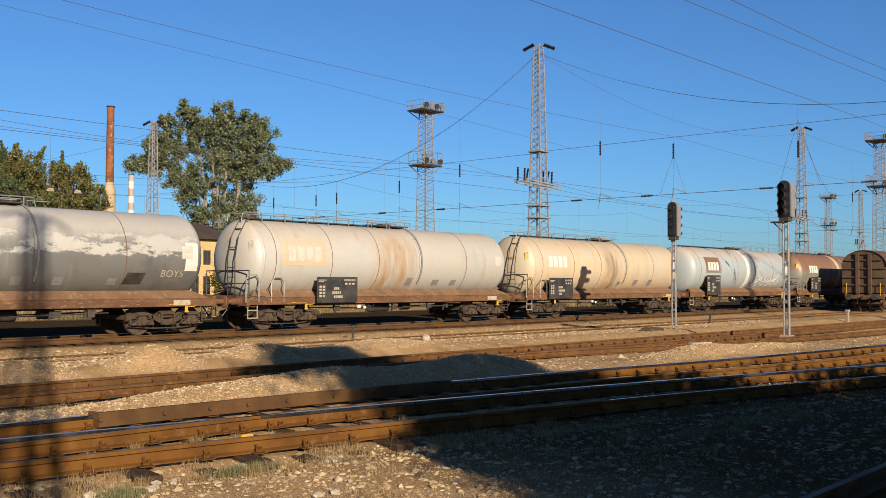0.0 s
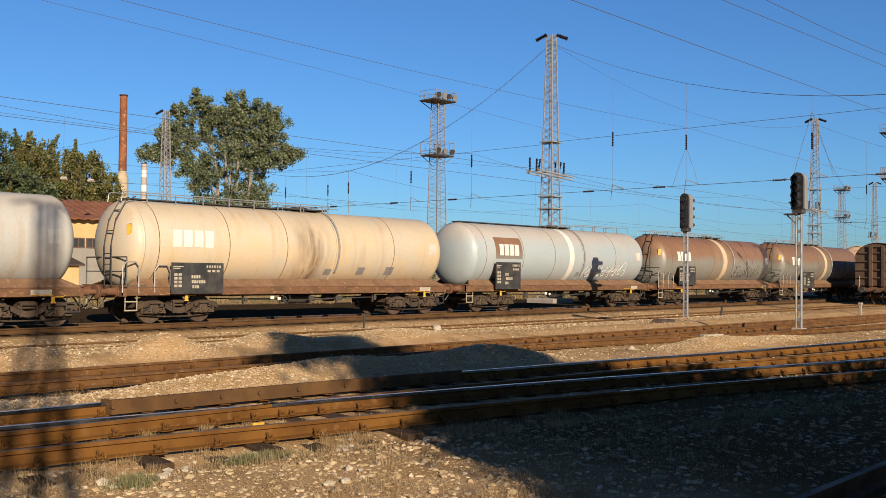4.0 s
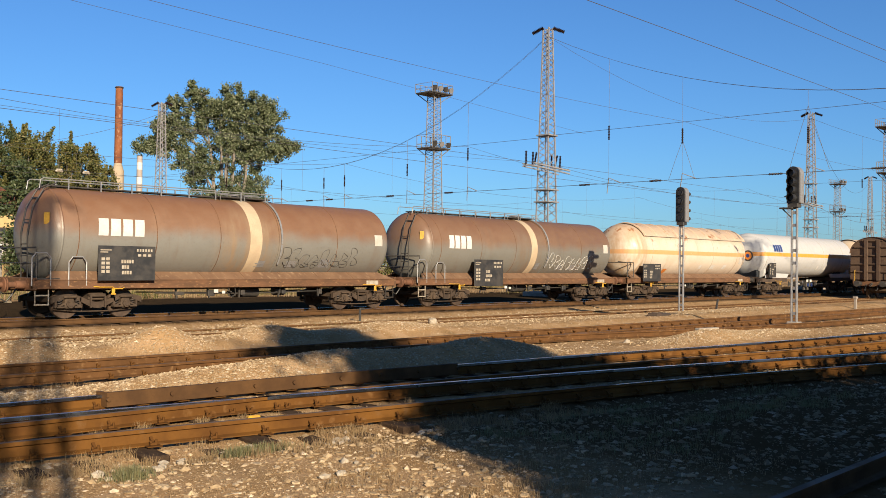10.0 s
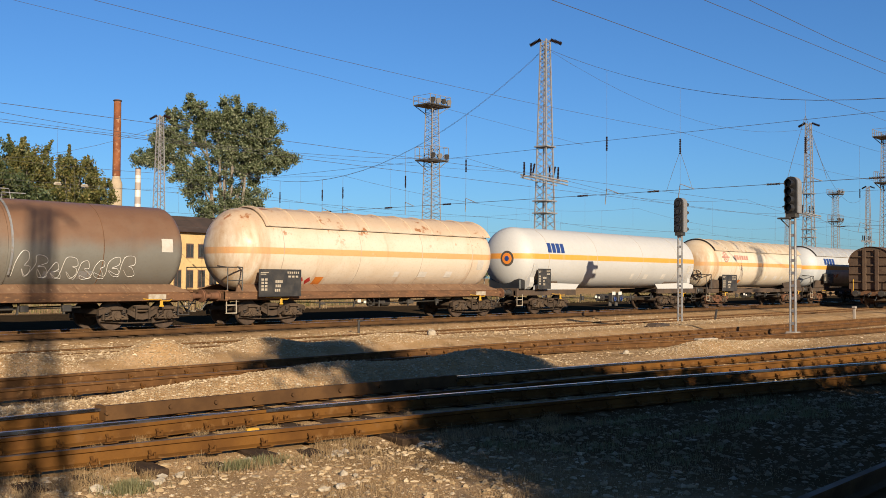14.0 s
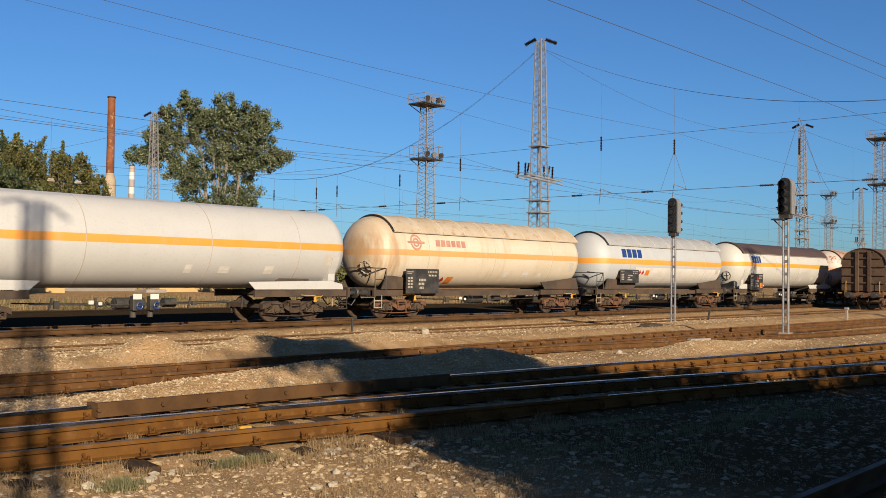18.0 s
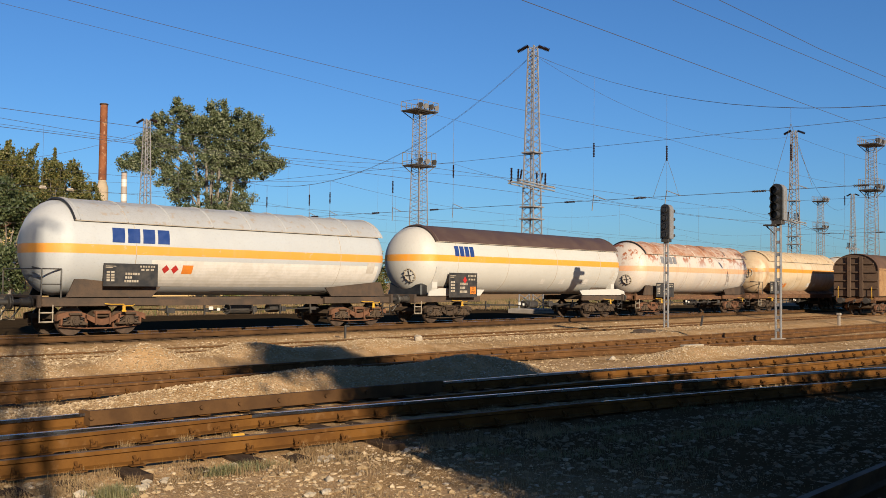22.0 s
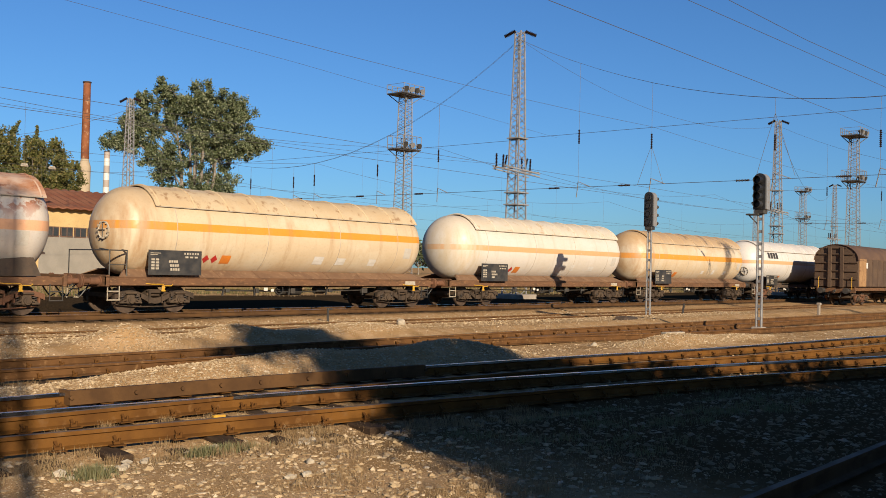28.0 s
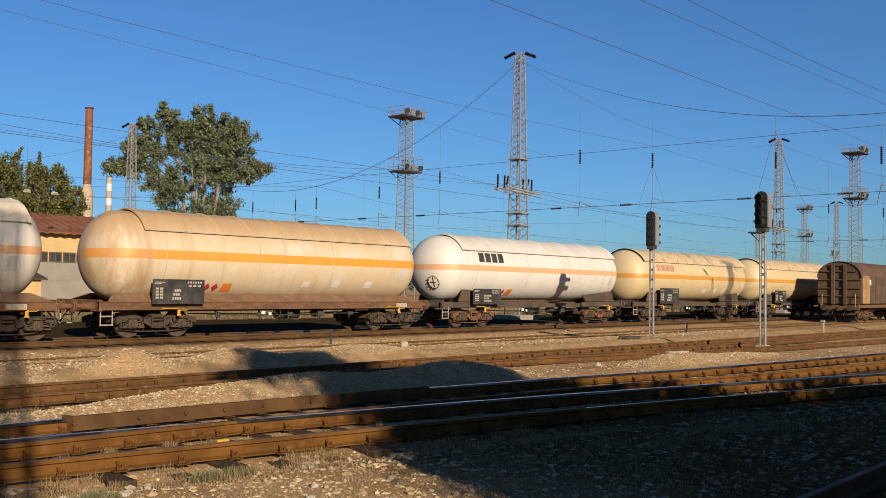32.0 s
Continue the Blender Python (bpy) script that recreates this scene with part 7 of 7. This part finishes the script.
# ---- small things on the ground ----
def stone(x, y, s, label, name="boulder", mat=None, seed=0, squat=0.75):
    g = random.Random(seed)
    bm = bmesh.new()
    bmesh.ops.create_icosphere(bm, subdivisions=2 if max(s) > 0.15 else 1, radius=1.0)
    for v in bm.verts:
        k = 1 + (0.28 if max(s) > 0.15 else 0.6) * noise.noise(v.co * 1.7 + Vector((seed, 0, 0)))
        v.co = Vector((v.co.x * s[0] * k, v.co.y * s[1] * k, v.co.z * s[2] * k))
    return single(name, bm, mat or STONE_BIG, label, "stone", pose(x, y, float(ground_z(x, y)) + s[2] * 0.55, 0, 0, g.uniform(0, 180)))


STONE_BIG = surf("pale_limestone", (0.56, 0.50, 0.40), (0.44, 0.38, 0.29), 4.0, 0.9, 0, 0.5, 0.01, 30, third=(0.66, 0.61, 0.52))
stone(22.1, 20.5, (0.17, 0.14, 0.12), "pale limestone block lying beside the siding", seed=3)
stone(21.2, 13.0, (0.11, 0.09, 0.08), "pale stone on the gravel", seed=5)
rs_ = random.Random(21)
for i, (sx, sy, n_) in enumerate(((4.85, 8.05, 5), (4.5, 8.0, 4), (5.25, 8.15, 4), (7.15, 8.0, 6), (6.9, 7.95, 3), (5.75, 6.6, 2), (6.1, 8.3, 3), (8.3, 7.7, 4), (6.55, 7.0, 2))):
    for k in range(n_):
        ss = rs_.uniform(0.03, 0.07)
        stone(sx + rs_.uniform(-0.22, 0.22), sy + rs_.uniform(-0.12, 0.1), (ss, ss * rs_.uniform(0.6, 0.9), ss * rs_.uniform(0.4, 0.65)), "broken white limestone beside the rail", "broken_stone", seed=10 + i * 9 + k)
bm = bmesh.new()
box(bm, (0, 0, 0.2), (0.07, 0.07, 0.54), bevel=0.01)
box(bm, (0.09, 0, 0.44), (0.2, 0.09, 0.07), bevel=0.01)
single("marker_stub", bm, DARK_STEEL, "short dark steel stub post beside the siding", "post", pose(23.4, 25.2, -0.28))
bm = bmesh.new()
box(bm, (0, 0, 0.2), (0.13, 0.13, 0.7), bevel=0.02)
box(bm, (0, 0, 0.56), (0.2, 0.2, 0.12), bevel=0.02)
single("marker_post", bm, CONCRETE, "small pale concrete marker post", "post", pose(49.5, 17.3, -0.2))
bm = bmesh.new()
beam(bm, (0, 0, -0.2), (0.08, 0, 0.5), 0.07)
single("lever_stub", bm, DARK_STEEL, "thin dark lever standing by the track", "lever", pose(40.0, 20.0, -0.1, 0, 12, 0))
bm = bmesh.new()
box(bm, (0, 0, 0.08), (1.3, 0.45, 0.26), bevel=0.04)
box(bm, (-0.35, 0, 0.22), (0.5, 0.40, 0.05), bevel=0.02)
single("cable_box", bm, UNDER_GREY, "grey steel point machine cover between the tracks", "cable box", pose(32.6, 18.6, -0.2, 0, 0, 8))
bm = bmesh.new()
box(bm, (0, 0, 0.03), (0.8, 0.16, 0.05), bevel=0.01)
single("plank", bm, STEP_PAINT, "weathered pale plank lying on a gravel heap", "plank", pose(23.9, 12.2, float(ground_z(23.9, 12.2)) - 0.005, 0, 0, -12))
bm = bmesh.new()
box(bm, (0, 0, 0.075), (0.15, 0.08, 0.17), bevel=0.014)
box(bm, (0.11, 0, 0.06), (0.12, 0.07, 0.12), bevel=0.02)
single("wheel_chock", bm, YELLOW_PAINT, "yellow painted wedge standing between the rails", "wedge", pose(6.70, 8.95, -0.17, 0, 0, -12))

# check rail bolted in front of the fourth track's far rail, and a spare diverging rail
bm = bmesh.new()
pth = [p for p in RAILS["fourth"][0] if 6.3 < p[0] < 12.9]
pth = [np.array([6.32, np.interp(6.32, [q[0] for q in RAILS["fourth"][0]], [q[1] for q in RAILS["fourth"][0]])])] + pth
extrude_profile(bm, [(-0.02, 0.035), (0.05, 0.035), (0.05, -0.15), (-0.02, -0.15)], [(p[0], p[1], 0.0) for p in offset_path(pth, 0.09)])
for p in offset_path(pth, 0.145)[::1]:
    tube(bm, [(p[0], p[1] + 0.01, -0.05), (p[0] - 0.004, p[1] - 0.03, -0.05)], 0.028, 7)
single("check_rail", bm, RAIL_DULL, "raised brown check rail with bolt heads", "check rail", kind="structure")
spur = smooth_path([(17.5, 14.62), (21.5, 14.1), (25.9, 13.05), (30.5, 12.6), (36, 12.05), (60, 10.2)], 0.8)
single("spur_rail", rail_mesh(spur, RAIL_TOP_OLD, RAIL_MID), None, "rusty rail that leaves the siding at a turnout", "rail", kind="structure")

# ---- gravel and grass ----
ICO = bmesh.new()
bmesh.ops.create_icosphere(ICO, subdivisions=1, radius=1.0)
ICO_V = np.array([v.co[:] for v in ICO.verts])
ICO_F = np.array([[v.index for v in f.verts] for f in ICO.faces])
ICO.free()
OCT_V = np.array([(1, 0, 0), (-1, 0, 0), (0, 1, 0), (0, -1, 0), (0, 0, 1), (0, 0, -1)], float)
OCT_F = np.array([(0, 2, 4), (2, 1, 4), (1, 3, 4), (3, 0, 4), (2, 0, 5), (1, 2, 5), (3, 1, 5), (0, 3, 5)])


def scatter_stones(name, label, n, xs, ys, sizes, seed, keep=None, mat=STONE, most=60000, skew=5.0, shape=(ICO_V, ICO_F)):
    SV, SF = shape
    g = np.random.default_rng(seed)
    x = xs[0] + (xs[1] - xs[0]) * g.random(n) ** 1.3
    y = g.uniform(*ys, n)
    if keep is not None:
        k = keep(x, y, g)
        x, y = x[k][:most], y[k][:most]
    n = len(x)
    s = sizes[0] * (sizes[1] / sizes[0]) ** (g.random(n) ** skew)
    z = ground_z(x, y) + s * 0.05
    a, b, c = g.uniform(0, 6.28, n), g.uniform(0.7, 1.3, n), g.uniform(0.35, 0.7, n)
    V = SV[None] * (1 + 0.48 * g.uniform(-1, 1, (n, len(SV)))[..., None])
    V = V * np.stack([b, 1 / b, c], -1)[:, None] * s[:, None, None]
    ca, sa = np.cos(a)[:, None], np.sin(a)[:, None]
    V = np.stack([V[..., 0] * ca - V[..., 1] * sa, V[..., 0] * sa + V[..., 1] * ca, V[..., 2]], -1)
    V += np.stack([x, y, z], -1)[:, None]
    F = SF[None] + (np.arange(n) * len(SV))[:, None, None]
    me = mesh_from(name, V.reshape(-1, 3), F.reshape(-1, 3))
    me.materials.append(mat)
    return tagged(new(name, me), label, "gravel", kind="stuff")


def off_rails(x, y, g):
    return rail_distance(x, y, RAILS.keys()) > 0.10


def on_heaps(x, y, g):
    return (heap_height(x, y) > 0.035 + 0.05 * g.random(len(x))) & (rail_distance(x, y, RAILS.keys()) > 0.12)


def near_path(x, y, g):
    return off_rails(x, y, g) & (x < 8.2 + 0.8 * g.normal(size=len(x)))


def past_path(x, y, g):
    return off_rails(x, y, g) & (x > 8.2 + 0.8 * g.normal(size=len(x)))


scatter_stones("foreground_gravel", "loose pale limestone pebbles on dusty earth", 60000, (3.0, 12.0), (4.0, 9.0), (0.005, 0.046), 1, near_path, most=20000, skew=5.5)
# gravel past the path, coloured darker to stand for the tree shade
scatter_stones("shaded_gravel", "gravel in a darker tone for the tree shade by the nearest track", 26000, (6.0, 24.0), (2.6, 9.0), (0.008, 0.048), 6, past_path, SHADED_STONE, 14000, 3.0, shape=(OCT_V * 1.15, OCT_F))
scatter_stones("track_ballast", "limestone ballast between the rails", 60000, (3.0, 44.0), (8.6, 21.5), (0.010, 0.040), 2, off_rails, most=34000, shape=(OCT_V * 1.15, OCT_F))
scatter_stones("bank_gravel", "broken limestone strewn between the sidings", 60000, (5.0, 46.0), (18.6, 26.6), (0.010, 0.05), 12, off_rails, most=34000, skew=3.4, shape=(OCT_V * 1.15, OCT_F))
scatter_stones("heap_gravel", "broken limestone on the ballast heaps", 190000, (2.5, 30.0), (11.2, 20.4), (0.010, 0.034), 3, on_heaps, most=60000, skew=2.4, shape=(OCT_V * 1.15, OCT_F))


def scatter_grass(name, label, n, spots, hgt, mat, seed, wide=1.0):
    g = np.random.default_rng(seed)
    sp = np.array(spots)
    k = g.integers(0, len(sp), n)
    x = sp[k, 0] + g.normal(size=n) * sp[k, 2]
    y = sp[k, 1] + g.normal(size=n) * sp[k, 3]
    ok = rail_distance(x, y, RAILS.keys()) > 0.07
    x, y = x[ok], y[ok]
    n = len(x)
    z = ground_z(x, y) - 0.01
    h = hgt * g.uniform(0.4, 1.4, n)
    a = g.uniform(0, 6.28, n)
    lean = g.uniform(0.1, 0.7, n) * h
    w = g.uniform(0.0012, 0.0028, n) * wide
    p = np.stack([x, y, z], -1)
    wd = np.stack([np.cos(a + 1.57), np.sin(a + 1.57), 0 * a], -1) * w[:, None]
    mid = p + np.stack([np.cos(a) * lean * 0.57, np.sin(a) * lean * 0.57, h * 0.6], -1)
    tip = p + np.stack([np.cos(a) * lean, np.sin(a) * lean, h], -1)
    V = np.stack([p - wd, p + wd, mid + wd * 0.8, tip, mid - wd * 0.8], 1).reshape(-1, 3)
    me = mesh_from(name, V, np.arange(n * 5).reshape(-1, 5))
    me.materials.append(mat)
    return tagged(new(name, me), label, "grass", kind="stuff")


rg_ = random.Random(77)
near5 = np.array(RAILS["fifth"][1])
dry = []
for k in range(46):
    cx = rg_.uniform(3.6, 11.0)
    dry.append((cx, float(np.interp(cx, near5[:, 0], near5[:, 1])) - rg_.uniform(0.12, 1.0) ** 1.0, rg_.uniform(0.04, 0.13), rg_.uniform(0.04, 0.10)))
for k in range(10):
    dry.append((rg_.uniform(4.5, 7.5), rg_.uniform(4.6, 7.2), rg_.uniform(0.08, 0.3), rg_.uniform(0.06, 0.2)))
for k in range(26):
    cx = rg_.uniform(4.0, 12.0)
    dry.append((cx, float(np.interp(cx, near5[:, 0], near5[:, 1])) + rg_.uniform(0.2, 1.2), 0.05, 0.04))
for k in range(30):
    dry.append((rg_.uniform(5, 26), rg_.choice((14.0, 16.6, 17.2, 19.9, 20.4)) + rg_.uniform(-0.2, 0.2), rg_.uniform(0.1, 0.4), 0.08))
scatter_grass("dry_grass", "sparse straw-coloured dry grass beside the rails", 13000, dry, 0.095, DRY_GRASS, 4)
far_dry = [(rg_.uniform(16, 110), rg_.uniform(44, 62), rg_.uniform(0.5, 3.0), rg_.uniform(0.3, 1.4)) for k in range(90)]
scatter_grass("far_dry_grass", "uneven dry grass beyond the running line", 15000, far_dry, 0.34, DRY_GRASS, 8, 4.5)
scatter_grass("far_weeds", "green weeds among the dry grass beyond the line", 9000, [p for i, p in enumerate(far_dry) if i % 3 == 0], 0.42, LEAF_GREEN, 18, 6.0)
stubble = [(rg_.uniform(10, 60), rg_.choice((24.2, 25.0, 25.8, 26.5, 19.6, 17.3, 18.6)) + rg_.uniform(-0.4, 0.4), rg_.uniform(0.4, 2.0), rg_.uniform(0.15, 0.4)) for k in range(110)]
scatter_grass("dry_stubble", "short golden dry stubble between the sidings", 14000, stubble, 0.05, DRY_GRASS, 9, 1.6)
scatter_grass("weeds", "grey-green weeds on the gravel", 1900, [(5.95, 8.1, 0.16, 0.08), (5.95, 8.1, 0.12, 0.08), (4.55, 7.85, 0.1, 0.08), (4.55, 7.85, 0.12, 0.06), (6.2, 8.1, 0.2, 0.08), (19.0, 24.0, 5.0, 0.5)], 0.10, GREEN_WEED, 5, 1.5)

litter = [(rg_.uniform(3.8, 9.5), rg_.uniform(4.0, 8.2), rg_.uniform(0.2, 0.7), rg_.uniform(0.1, 0.4)) for k in range(60)]
scatter_grass("straw_litter", "trampled brown straw lying on the gravel", 9000, litter, 0.032, DRY_GRASS, 15, 1.2)
tufts = [(rg_.uniform(8.5, 15.5), rg_.uniform(5.0, 7.2), rg_.uniform(0.08, 0.3), rg_.uniform(0.05, 0.16)) for k in range(34)]
scatter_grass("shade_weeds", "low grey-green weeds in the tree shade", 5200, tufts, 0.085, GREEN_WEED, 16)
edge_ = [p for p in RAILS["fifth"][1] if 11.5 < p[0] < 29.0]
bm = bmesh.new()
extrude_profile(bm, [(0.008, 0.003), (0.036, 0.003), (0.036, -0.012), (0.008, -0.012)], [(p[0], p[1], 0.0) for p in edge_])
single("polished_rail_edge", bm, RAIL_TOP, "bright polished running edge of a rail", "rail", kind="structure")


def motions():
    """The train rolls along the line; its cars keep their order."""
    times = [i * 0.8 for i in range(41)]
    moving = [car for car, x0 in CARS]
    for car, x0 in CARS:
        walk(car, [(t, pose(x0 - speed(t), TRACK_Y, 0)) for t in times])
    # wheels roll with the way that the train has gone
    turns, way = [], 0.0
    for i in range(641):
        t = i * 0.05
        if i in (0, 640) or speed(t) - way > 0.62 or speed(t + 0.05) - way > 0.70:
            turns.append((t, math.degrees(speed(t) / 0.46)))
            way = speed(t)
    for car, wheel, wx in SPINNING:
        if car in moving:
            walk(wheel, [(t, pose(wx, 0, 0.46, 0, -a, 0)) for t, a in turns])


motions()
